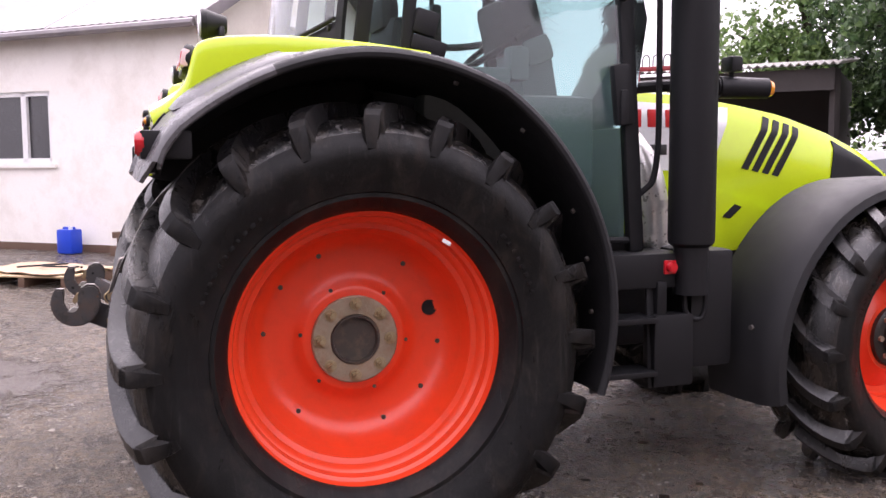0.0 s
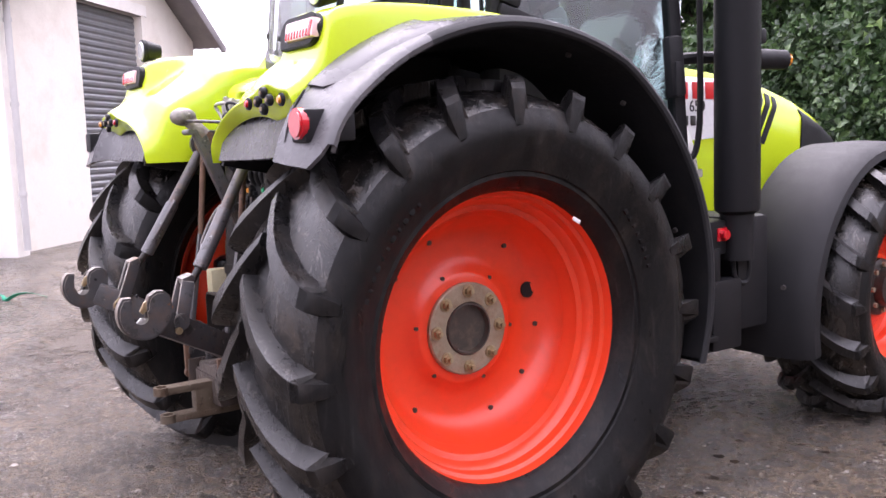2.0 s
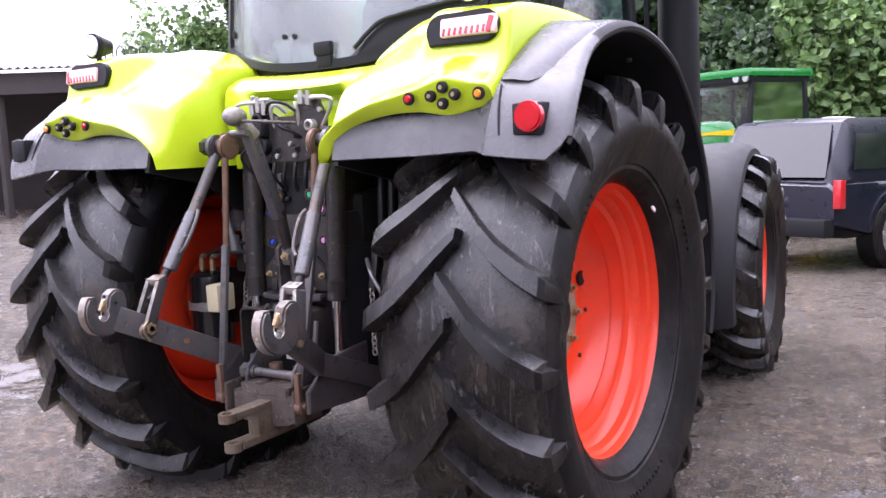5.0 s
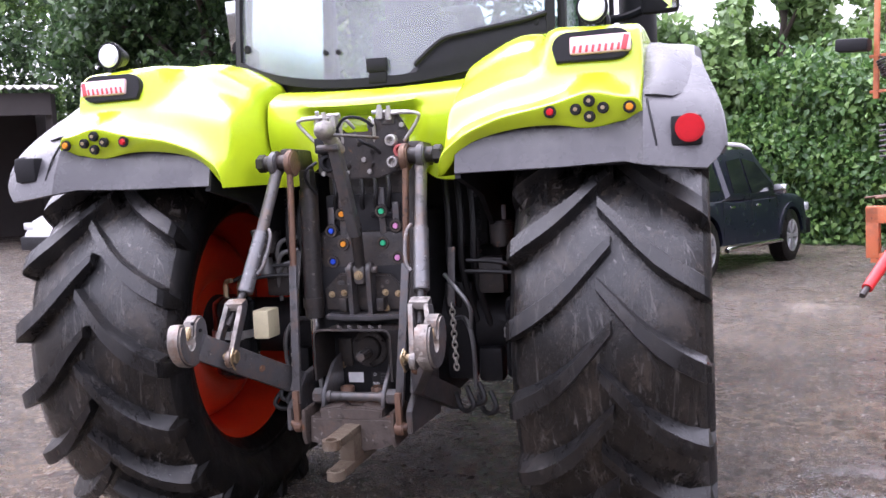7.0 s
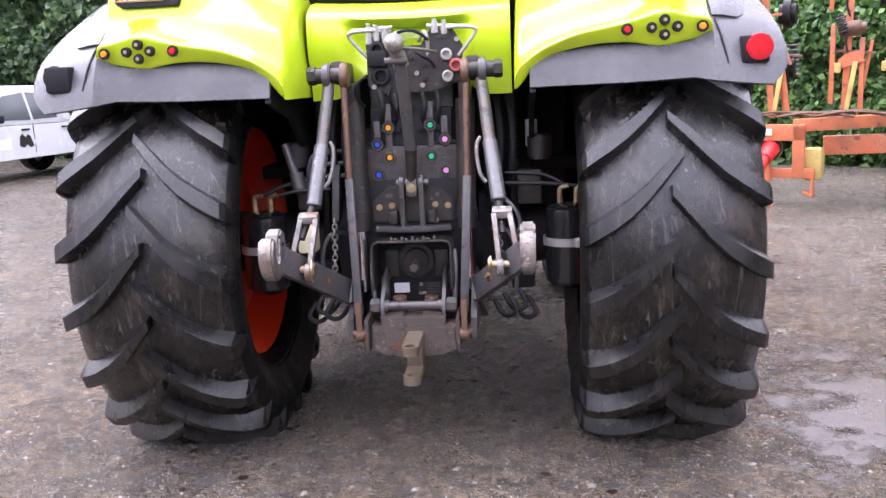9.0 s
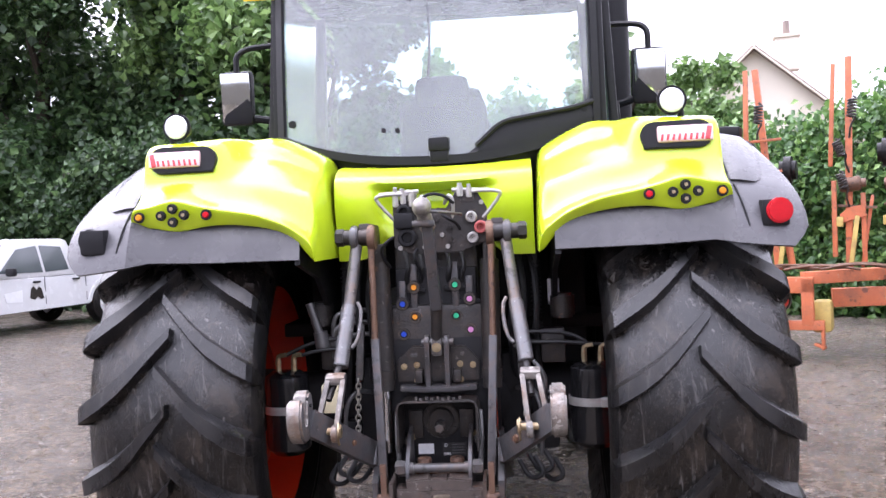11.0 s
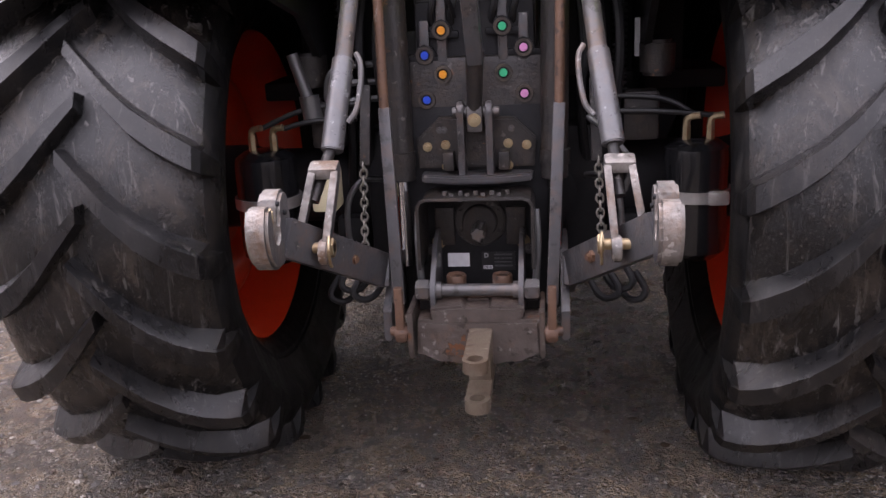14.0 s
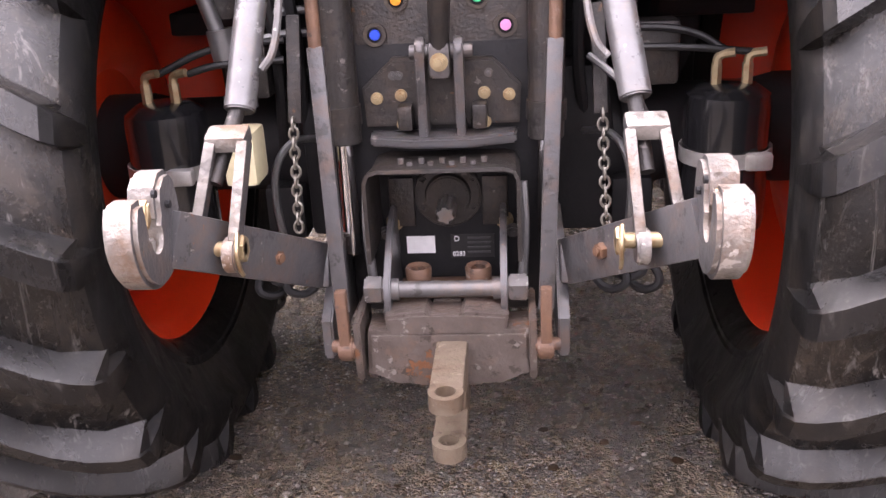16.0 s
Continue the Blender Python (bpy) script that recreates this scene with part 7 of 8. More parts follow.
M_IMPL = material("weathered_orange_red_paint", (0.56, 0.165, 0.065), 0.5, second=(0.44, 0.11, 0.05), scale=6, chips=(((0.13, 0.06, 0.04), 0.8, 9, 0.60), ((0.50, 0.30, 0.20), 0.5, 16, 0.62)), dirt=(0.23, 0.10, 0.06), dirt_amount=0.6, dirt_scale=5, bump=0.15)
M_IMPLYEL = material("faded_yellow_guard", (0.55, 0.42, 0.12), 0.6, scale=6, dirt=(0.25, 0.15, 0.07), dirt_amount=0.5, dirt_scale=6)


def road_wheel(parent, at, r, w, rim_mat, spokes=6, side=1):
    bm = bmesh.new()
    lathe(bm, [(-w / 2, r * 0.62), (-w / 2, r * 0.9), (-w * 0.4, r), (w * 0.4, r), (w / 2, r * 0.9), (w / 2, r * 0.62), (w * 0.3, r * 0.60), (-w * 0.3, r * 0.6)], 40, closed=True)
    t = part("wheel", bm, M_RUBBER, parent, "black road tyre")
    t.location = at
    bm = bmesh.new()
    lathe(bm, [(side * w * 0.46, r * 0.64), (side * w * 0.50, r * 0.62), (side * w * 0.46, r * 0.57), (side * w * 0.1, r * 0.55)], 40)
    lathe(bm, [(side * w * 0.1, r * 0.56), (side * w * 0.08, 0.01)], 24)
    for i in range(spokes):
        a = math.tau * i / spokes
        for off in (-0.13, 0.13):
            bar(bm, (side * w * 0.40, r * 0.14 * math.cos(a), r * 0.14 * math.sin(a)), (side * w * 0.44, r * 0.58 * math.cos(a + off), r * 0.58 * math.sin(a + off)), 0.04, 0.03, up=(1, 0, 0), bevel=0.004)
    rod(bm, (side * w * 0.30, 0, 0), (side * w * 0.46, 0, 0), r * 0.17, seg=16, bevel=0.004)
    part("rim", bm, rim_mat, t)


def build_pickup(name, label, m, paint, canopy, alloy, glass_mat):
    """A double-cab pickup; local y is forward, the origin on the ground under its middle."""
    car = thing(name, label, "pickup", at=m)
    W = 0.92
    top = lambda y: table(y, (-2.62, 0.98), (-2.55, 1.05), (-0.95, 1.06), (-0.9, 1.03), (1.0, 1.05), (1.25, 1.10), (2.2, 1.02), (2.55, 0.88), (2.65, 0.70))
    bot = lambda y: table(y, (-2.62, 0.55), (-2.0, 0.42), (2.2, 0.36), (2.65, 0.45))
    bm = bmesh.new()
    rows = []
    axle_r, axle_f, rw = -1.55, 1.60, 0.49
    ys = sorted([-2.62, -2.58, -2.4, -0.95, -0.6, 0.0, 0.6, 0.95, 1.25, 2.3, 2.5, 2.6, 2.65] + [a + rw * math.cos(radians(t)) for a in (axle_r, axle_f) for t in range(0, 181, 20)])
    for y in ys:
        t, b = top(y), bot(y)
        for a in (axle_r, axle_f):
            if abs(y - a) < rw:
                b = max(b, 0.385 + math.sqrt(rw * rw - (y - a) ** 2))
        inset = 0.10 * ease(y, 2.2, 2.65) + 0.06 * ease(-y, 2.45, 2.62)
        w = W - inset
        mid = 0.5 * (t + b)
        rows.append([(-w * 0.90, y, b), (-w, y, b + 0.02), (-w, y, mid), (-w * 0.975, y, t - 0.05), (-w * 0.90, y, t), (0, y, t + 0.02), (w * 0.90, y, t), (w * 0.975, y, t - 0.05), (w, y, mid), (w, y, b + 0.02), (w * 0.90, y, b)])
    g = loft(bm, rows, close=True)
    cap(bm, g[0])
    cap(bm, g[-1])
    part("body", bm, paint, car)
    # underside and wheel arches
    bm = bmesh.new()
    box(bm, (0, 0, 0.62), (1.60, 4.6, 0.46), bevel=0.03)
    part("underbody", bm, M_DARK, car)
    # cabin
    def cabin(nm, y0, y1, y2, y3, zt, zb=1.02):
        b2 = bmesh.new()
        base = [(y0, zb), (y1, zt - 0.05), (y1 + 0.12, zt), (y2 - 0.10, zt + 0.01), (y2, zt - 0.04), (y3, zb)]
        rws = []
        for x, dz in ((-0.88, 0), (-0.90, 0.1), (-0.70, 1), (0.0, 1.03), (0.70, 1), (0.90, 0.1), (0.88, 0)):
            rws.append([(x, y, zb + (z - zb) * min(dz, 1.03)) for y, z in base])
        gg = loft(b2, rws)
        cap(b2, gg[0])
        cap(b2, gg[-1])
        return part(nm, b2, paint, car)
    cab = cabin("cabin", -0.98, -0.72, 0.62, 1.30, 1.72)
    if canopy:
        cabin("canopy", -2.58, -2.25, -0.90, -0.86, 1.74)
    side_glass = [((-0.58, 1.12), (-0.52, 1.56), (-0.02, 1.60), (-0.02, 1.10)), ((0.05, 1.10), (0.05, 1.60), (0.52, 1.54), (1.02, 1.12))]
    if canopy:
        side_glass.append(((-2.30, 1.16), (-2.08, 1.56), (-1.04, 1.58), (-1.0, 1.16)))
    for s in (-1, 1):
        for q in side_glass:
            bm = bmesh.new()
            vs = []
            for y, z in q:
                x = 0.905 - 0.20 * ((z - 1.09) / 0.63) + 0.004
                vs.append(bm.verts.new((s * x, y, z)))
            bm.faces.new(vs)
            solid(part("side_window", bm, glass_mat, cab, smooth=0), 0.012, 0)
        for y in (-0.98, 0.02, 1.06):
            bm = bmesh.new()
            bar(bm, (s * (W + 0.001), y, 0.50), (s * (W - 0.012), y, 1.02), 0.006, 0.014, up=(0, 1, 0), bevel=0)
            part("door_gap", bm, M_BLACK, car)
        for y in (-0.72, 0.22):
            bm = bmesh.new()
            box(bm, (s * (W + 0.012), y, 0.93), (0.03, 0.17, 0.035), bevel=0.01)
            part("door_handle", bm, M_CHROME if alloy else M_BLACK, car)
        bm = bmesh.new()
        box(bm, (s * 1.03, 0.86, 1.14), (0.20, 0.10, 0.15), bevel=0.035)
        part("door_mirror", bm, M_CHROME if alloy else M_BLACK, car)
        bm = bmesh.new()
        box(bm, (s * 0.90, -2.585, 0.90), (0.10, 0.10, 0.32), bevel=0.02)
        part("tail_light", bm, M_REDLENS, car)
        bm = bmesh.new()
        box(bm, (s * 0.70, 2.56, 0.82), (0.34, 0.14, 0.14), bevel=0.03)
        part("headlight", bm, M_LAMP, car)
        if alloy:
            bm = bmesh.new()
            tube(bm, [(s * 0.96, -1.0, 0.36), (s * 0.98, -0.9, 0.38), (s * 0.98, 0.95, 0.38), (s * 0.96, 1.05, 0.36)], 0.035, seg=10)
            part("side_step", bm, M_CHROME, car, "bright tubular side step")
            bm = bmesh.new()
            tube(bm, [(s * 0.66, -0.72, 1.72), (s * 0.66, -0.55, 1.80), (s * 0.66, 0.35, 1.80), (s * 0.67, 0.62, 1.70)], 0.03, seg=8)
            part("roof_rail", bm, M_PVC, car, "silver roof rail")
        for y in (axle_r, axle_f):
            road_wheel(car, (s * 0.81, y, 0.405), 0.405, 0.26, M_ALLOY if alloy else M_PVC, 6, s)
            bm = bmesh.new()
            pts = arc(y, 0.385, rw + 0.05, 8, 172, 18) + arc(y, 0.385, rw - 0.02, 172, 8, 18)
            plate(bm, pts, 0.04, "x", s * (W + 0.005), 0.008)
            part("arch_trim", bm, paint, car)
    # glass fore and aft, bumpers, plate
    bm = bmesh.new()
    loft(bm, [[(-0.78, 1.29, 1.08), (0.78, 1.29, 1.08)], [(-0.62, 0.68, 1.66), (0.62, 0.68, 1.66)]])
    solid(part("windscreen", bm, glass_mat, cab, smooth=0), 0.012, 1)
    if canopy:
        bm = bmesh.new()
        loft(bm, [[(-0.74, -2.595, 1.08), (0.74, -2.595, 1.08)], [(-0.60, -2.27, 1.66), (0.60, -2.27, 1.66)]])
        solid(part("rear_window", bm, M_CARGLASS, car, smooth=0), 0.02, 0)
    bm = bmesh.new()
    box(bm, (0, -2.68, 0.53), (1.70, 0.20, 0.20), bevel=0.03)
    part("rear_bumper", bm, M_BLACK, car)
    bm = bmesh.new()
    box(bm, (0, 2.63, 0.50), (1.72, 0.18, 0.26), bevel=0.04)
    part("front_bumper", bm, M_BLACK, car)
    bm = bmesh.new()
    box(bm, (0, -2.795, 0.55), (0.52, 0.012, 0.11), bevel=0.003)
    pl = part("number_plate", bm, M_YELPLATE, car, "yellow rear number plate with dark bars")
    for i in range(7):
        bm = bmesh.new()
        box(bm, (-0.20 + 0.062 * i + (0.04 if i > 3 else 0), -2.803, 0.55), (0.036, 0.004, 0.07))
        part("plate_bar", bm, M_BLKTXT, pl)
    bm = bmesh.new()
    rod(bm, (0, -2.60, 0.86), (0, -2.635, 0.86), 0.055, seg=20, bevel=0.004)
    part("tailgate_badge", bm, M_CHROME, car)
    bm = bmesh.new()
    box(bm, (0, -2.61, 0.80), (0.60, 0.03, 0.12), bevel=0.012)
    part("tailgate_recess", bm, paint, car)
    if not canopy:
        bm = bmesh.new()
        box(bm, (0, -1.78, 1.10), (1.70, 1.55, 0.08), bevel=0.03)
        part("load_cover", bm, M_BLACK, car)
        bm = bmesh.new()
        plate(bm, [(-0.42, 0.62), (-0.36, 0.80), (-0.30, 0.84), (-0.25, 0.78), (-0.18, 0.86), (-0.12, 0.80), (-0.10, 0.64), (-0.2, 0.60), (-0.27, 0.66), (-0.34, 0.60)], 0.006, "x", -0.925)
        vs = part("door_decal", bm, M_IRON, car, "dark emblem on the door")
        vs.location = (0, 0.48, 0)
        bm = bmesh.new()
        plate(bm, [(0.55, 0.58), (0.55, 0.80), (0.95, 0.76), (0.9, 0.6)], 0.006, "x", -0.924)
        part("door_sticker", bm, M_SILVER, car)
    return car


def build_green_tractor():
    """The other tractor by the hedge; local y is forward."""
    m = pose(-1.45, 12.3, ground_z(-1.45, 12.3), 0, 0, 158) @ Matrix.Scale(0.95, 4)
    g = thing("green_tractor", "deep green farm tractor with yellow stripe, parked by the hedge", "tractor", at=m)
    bm = bmesh.new()
    rows = []
    for i in range(15):
        y = 0.9 + 1.95 * i / 14
        top = table(y, (0.9, 1.92), (1.6, 1.89), (2.4, 1.81), (2.7, 1.74), (2.85, 1.58))
        w = table(y, (0.9, 0.46), (2.3, 0.42), (2.85, 0.34))
        rows.append([(-w, y, 1.05), (-w, y, top - 0.16), (-w * 0.8, y, top - 0.03), (0, y, top), (w * 0.8, y, top - 0.03), (w, y, top - 0.16), (w, y, 1.05)])
    gg = loft(bm, rows)
    cap(bm, gg[0])
    cap(bm, gg[-1])
    part("bonnet", bm, M_JDGREEN, g)
    for s in (-1, 1):
        bm = bmesh.new()
        plate(bm, [(0.95, 1.66), (0.95, 1.77), (2.1, 1.71), (2.3, 1.64), (1.6, 1.69)], 0.012, "x", s * 0.462)
        vs = part("stripe", bm, M_JDYELLOW, g)
        for i in range(4):
            bm = bmesh.new()
            plate(bm, [(1.2 + 0.1 * i, 1.22), (1.25 + 0.1 * i, 1.22), (1.30 + 0.1 * i, 1.48), (1.25 + 0.1 * i, 1.50)], 0.012, "x", s * 0.462)
            part("louvre", bm, M_BLACK, g)
        bm = bmesh.new()
        box(bm, (s * 0.27, 2.77, 1.57), (0.26, 0.22, 0.13), bevel=0.03)
        part("headlight", bm, M_LAMP, g)
        bm = bmesh.new()
        box(bm, (s * 0.36, 2.50, 1.52), (0.14, 0.4, 0.16), bevel=0.03)
        part("grille", bm, M_BLACK, g)
        for a, b in (((s * 0.66, 0.85, 1.3), (s * 0.70, 0.80, 2.55)), ((s * 0.74, -0.7, 1.3), (s * 0.72, -0.6, 2.55))):
            bm = bmesh.new()
            bar(bm, a, b, 0.07, 0.07, up=(0, 1, 0))
            part("cab_post", bm, M_BLACK, g)
        bm = bmesh.new()
        loft(bm, [[(s * 0.72, -0.65, 1.35), (s * 0.68, 0.82, 1.35)], [(s * 0.73, -0.58, 2.52), (s * 0.70, 0.78, 2.52)]])
        part("side_glass", bm, M_GLASS, g).visible_shadow = False
        for y, r, w, x in ((0, 0.88, 0.55, 0.92), (2.35, 0.66, 0.48, 0.86)):
            bm = bmesh.new()
            lathe(bm, [(-w / 2, r * 0.55), (-w / 2, r * 0.88), (-w * 0.42, r), (w * 0.42, r), (w / 2, r * 0.88), (w / 2, r * 0.55)], 48, closed=True)
            t = part("wheel", bm, M_RUBBER, g)
            t.location = (s * x, y, r)
            bm = bmesh.new()
            lathe(bm, [(s * w * 0.46, r * 0.56), (s * w * 0.2, r * 0.5), (s * w * 0.1, 0.05)], 40)
            part("rim", bm, M_JDYELLOW, t)
        bm = bmesh.new()
        rws = []
        for i in range(13):
            a = radians(20 + 130 * i / 12)
            rws.append([(s * xx, 1.0 * math.cos(a), 0.88 + 1.0 * math.sin(a)) for xx in (0.66, 1.2)])
        loft(bm, rws)
        solid(part("fender", bm, M_JDGREEN, g), 0.03, 0)
    bm = bmesh.new()
    loft(bm, [[(-0.62, 0.90, 1.45), (0.62, 0.90, 1.45)], [(-0.66, 0.80, 2.52), (0.66, 0.80, 2.52)]])
    part("windscreen", bm, M_GLASS, g).visible_shadow = False
    bm = bmesh.new()
    tube(bm, [(0.1, 0.93, 1.5), (0.3, 0.9, 1.95), (0.52, 0.86, 2.2)], 0.016)
    part("wiper", bm, M_BLACK, g)
    bm = bmesh.new()
    box(bm, (0, 0.10, 2.66), (1.62, 1.75, 0.14), bevel=0.05)
    part("roof", bm, M_JDGREEN, g)
    bm = bmesh.new()
    box(bm, (0, 0.10, 2.56), (1.50, 1.65, 0.12), bevel=0.03)
    part("roof_lining", bm, M_BLACK, g)
    for x in (-0.68, -0.5, 0.5, 0.68):
        bm = bmesh.new()
        rod(bm, (x, 0.90, 2.57), (x, 0.95, 2.57), 0.06, seg=16, bevel=0.006)
        part("roof_lamp", bm, M_LAMP, g)
    bm = bmesh.new()
    rod(bm, (0.78, 0.35, 2.60), (0.78, 0.35, 2.74), 0.02)
    rod(bm, (0.78, 0.35, 2.74), (0.78, 0.35, 2.88), 0.07, 0.05, seg=18, bevel=0.01)
    part("beacon", bm, M_AMBER, g, "amber beacon")
    bm = bmesh.new()
    rod(bm, (0.60, 1.12, 1.5), (0.60, 1.12, 2.45), 0.07, seg=16)
    rod(bm, (0.60, 1.12, 1.6), (0.60, 1.12, 2.15), 0.10, seg=16)
    part("exhaust", bm, M_IRON, g)
    bm = bmesh.new()
    box(bm, (0, 0.8, 0.85), (0.5, 3.4, 0.6), bevel=0.05)
    box(bm, (0, 0.0, 1.2), (1.2, 1.2, 0.3), bevel=0.05)
    box(bm, (0, -0.25, 1.75), (0.5, 0.2, 0.8), bevel=0.06)
    part("chassis", bm, M_DARK, g)
    bm = bmesh.new()
    pts = [(0.19 * math.cos(math.tau * i / 14), 0, 0.19 * math.sin(math.tau * i / 14)) for i in range(15)]
    tube(bm, pts, 0.016, rounds=1)
    w = part("steering_wheel", bm, M_BLACK, g)
    w.matrix_local = pose(0, 0.45, 1.82, 35)


def build_red_machine():
    """Large red harvesting machine standing before the shed, its lift frame raised."""
    m = pose(-17.6, 14.3, ground_z(-17.6, 14.3), 0, 0, 45)
    r = thing("red_machine", "faded red farm machine with raised frame before the shed", "machine", at=m)
    for a, b in (((-0.3, 0, 1.0), (-0.3, 0, 4.25)), ((-1.6, 0, 1.0), (-1.6, 0, 4.25)), ((-1.68, 0, 4.2), (-0.22, 0, 4.2)), ((-1.6, 0, 3.62), (-0.3, 0, 3.62)), ((-1.6, 0, 2.75), (-0.3, 0, 2.75)),
                 ((-0.3, 0, 3.6), (-0.15, 1.1, 2.2)), ((-1.6, 0, 3.6), (-1.75, 1.1, 2.2))):
        bm = bmesh.new()
        bar(bm, a, b, 0.13, 0.13, up=(0, 1, 0.01), bevel=0.02)
        part("frame_bar", bm, M_REDPAINT, r)
    bm = bmesh.new()
    box(bm, (-0.95, 1.6, 1.75), (2.0, 2.6, 1.5), bevel=0.10)
    part("body", bm, M_REDPAINT, r)
    bm = bmesh.new()
    box(bm, (0.80, 0.6, 0.72), (1.2, 0.8, 0.42), bevel=0.08)
    part("side_hood", bm, M_REDPAINT, r)
    bm = bmesh.new()
    box(bm, (-1.15, 0.1, 1.32), (0.72, 0.03, 0.16), bevel=0.004)
    part("white_board", bm, M_WHITE, r, "white marker board")
    bm = bmesh.new()
    box(bm, (-0.95, 0.35, 3.1), (1.2, 0.5, 0.72), bevel=0.05)
    part("dark_panel", bm, M_DARK, r)
    bm = bmesh.new()
    box(bm, (-0.9, 0.6, 0.85), (2.3, 0.7, 0.4), bevel=0.03)
    part("axle_beam", bm, M_DARK, r)
    for x in (-1.95, 0.05):
        road_wheel(r, (x, 0.5, 0.70), 0.70, 0.50, M_PVC, 5, 1 if x > -1 else -1)
    for j in range(4):
        bm = bmesh.new()
        tube(bm, [(-1.5 + 0.3 * j, 0.1, 4.25), (-1.5 + 0.3 * j, 0.15, 4.6), (-1.3 + 0.3 * j, 0.15, 4.6), (-1.3 + 0.3 * j, 0.1, 4.25)], 0.02)
        part("tine", bm, M_IRON, r)


def build_tedder():
    """Folded hay machine: headstock in front, drawbar running back, folded arms standing upright."""
    m = pose(3.1, 6.1, -0.03, 0, 0, -24)
    t = thing("hay_tedder", "weathered orange hay tedder with folded upright arms", "implement", at=m)
    def beam(nm, a, b, w=0.09, h=0.09, mat=M_IMPL, up=(0, 1, 0.01), bev=0.006):
        bm = bmesh.new()
        bar(bm, a, b, w, h, up=up, bevel=bev)
        return part(nm, bm, mat, t)
    # headstock: a welded frame of square tube
    beam("top_bar", (-0.34, 0, 0.79), (0.36, 0, 0.79), 0.17, 0.10, up=(0, 1, 0))
    beam("bottom_bar", (-0.30, 0, 0.36), (0.46, 0, 0.36), 0.10, 0.09, up=(0, 1, 0))
    beam("upright", (0.30, 0, 0.36), (0.30, 0, 0.86), 0.12, 0.10)
    beam("upright", (-0.28, 0, 0.36), (-0.28, 0, 0.86), 0.12, 0.10)
    beam("stand_leg", (0.0, -0.05, 0.0), (0.0, -0.05, 0.55), 0.055, 0.055)
    beam("stand_foot", (-0.07, -0.05, 0.012), (0.07, -0.05, 0.012), 0.12, 0.02, up=(0, 0, 1))
    beam("pin_plate", (0.44, 0.02, 0.10), (0.44, 0.02, 0.40), 0.03, 0.12)
    beam("pin_plate", (0.36, 0.02, 0.16), (0.46, 0.0, 0.12), 0.03, 0.10)
    bm = bmesh.new()
    box(bm, (-0.01, -0.062, 0.80), (0.09, 0.008, 0.07))
    part("label", bm, M_WHITE, t)
    bm = bmesh.new()
    rod(bm, (0.02, 0.02, 0.63), (-0.02, -0.18, 0.52), 0.095, 0.07, seg=18, bevel=0.01)
    rod(bm, (-0.02, -0.18, 0.52), (-0.14, -0.75, 0.16), 0.055, 0.05, seg=18)
    part("drive_shaft_guard", bm, M_REDTXT, t, "bright red plastic shaft guard")
    bm = bmesh.new()
    rod(bm, (-0.14, -0.75, 0.16), (-0.16, -0.84, 0.10), 0.03, seg=12)
    part("drive_shaft", bm, M_IRON, t)
    bm = bmesh.new()
    rod(bm, (-0.02, 0.02, 0.62), (-0.02, 0.2, 0.62), 0.14, seg=18, bevel=0.012)
    part("gear_input", bm, M_IRON, t, "dark gear housing behind the shaft")
    bm = bmesh.new()
    box(bm, (0.42, 0.22, 0.44), (0.20, 0.28, 0.34), bevel=0.05)
    part("gear_guard", bm, M_IMPLYEL, t)
    # long beam to the rear with folded carriers
    beam("drawbar", (0.25, 0.05, 0.86), (2.6, 1.4, 0.90), 0.13, 0.13, up=(0, 0, 1))
    beam("cross_beam", (0.5, 0.4, 0.62), (2.9, 0.9, 0.66), 0.12, 0.2, up=(0, 0, 1))
    rng = random.Random(4)
    def arm(x, y, zt, lean):
        b = beam("folded_arm", (x, y, 0.92), (x + lean, y + 0.1, zt), 0.07, 0.07)
        beam("arm_brace", (x + 0.16, y, 0.95), (x + 0.14 + lean * 0.4, y, 1.75), 0.05, 0.05)
        beam("arm_strut", (x + 0.02, y - 0.05, 0.95), (x + 0.10, y - 0.04, 1.5), 0.05, 0.04, M_IMPLYEL)
        beam("arm_link", (x - 0.10, y, 1.62), (x + 0.30, y, 1.58), 0.03, 0.04, M_RUST)
        beam("arm_twin", (x + 0.13, y + 0.03, 0.93), (x + 0.20 + lean, y + 0.1, 1.72), 0.035, 0.055)
        bm = bmesh.new()
        plate(bm, [(x - 0.07, 1.42), (x + 0.20, 1.50), (x + 0.16, 1.62), (x + 0.02, 1.60), (x - 0.08, 1.52)], 0.02, "y", y - 0.04, 0.004)
        part("arm_bracket", bm, M_IMPL, t)
        bm = bmesh.new()
        rod(bm, (x + lean * 0.5 - 0.10, y - 0.02, 1.84), (x + lean * 0.5 + 0.12, y - 0.02, 1.86), 0.075, 0.085, seg=18, bevel=0.012)
        rod(bm, (x + lean * 0.5 + 0.10, y - 0.02, 1.86), (x + lean * 0.5 + 0.17, y - 0.02, 1.86), 0.05, seg=14)
        part("rotor_hub", bm, M_RUST, t, "rusty gear housing on the folded arm")
        bm = bmesh.new()
        box(bm, (x - 0.08, y - 0.05, 1.44), (0.07, 0.05, 0.11), bevel=0.012)
        part("yellow_stop", bm, M_IMPLYEL, t, "faded yellow stop block")
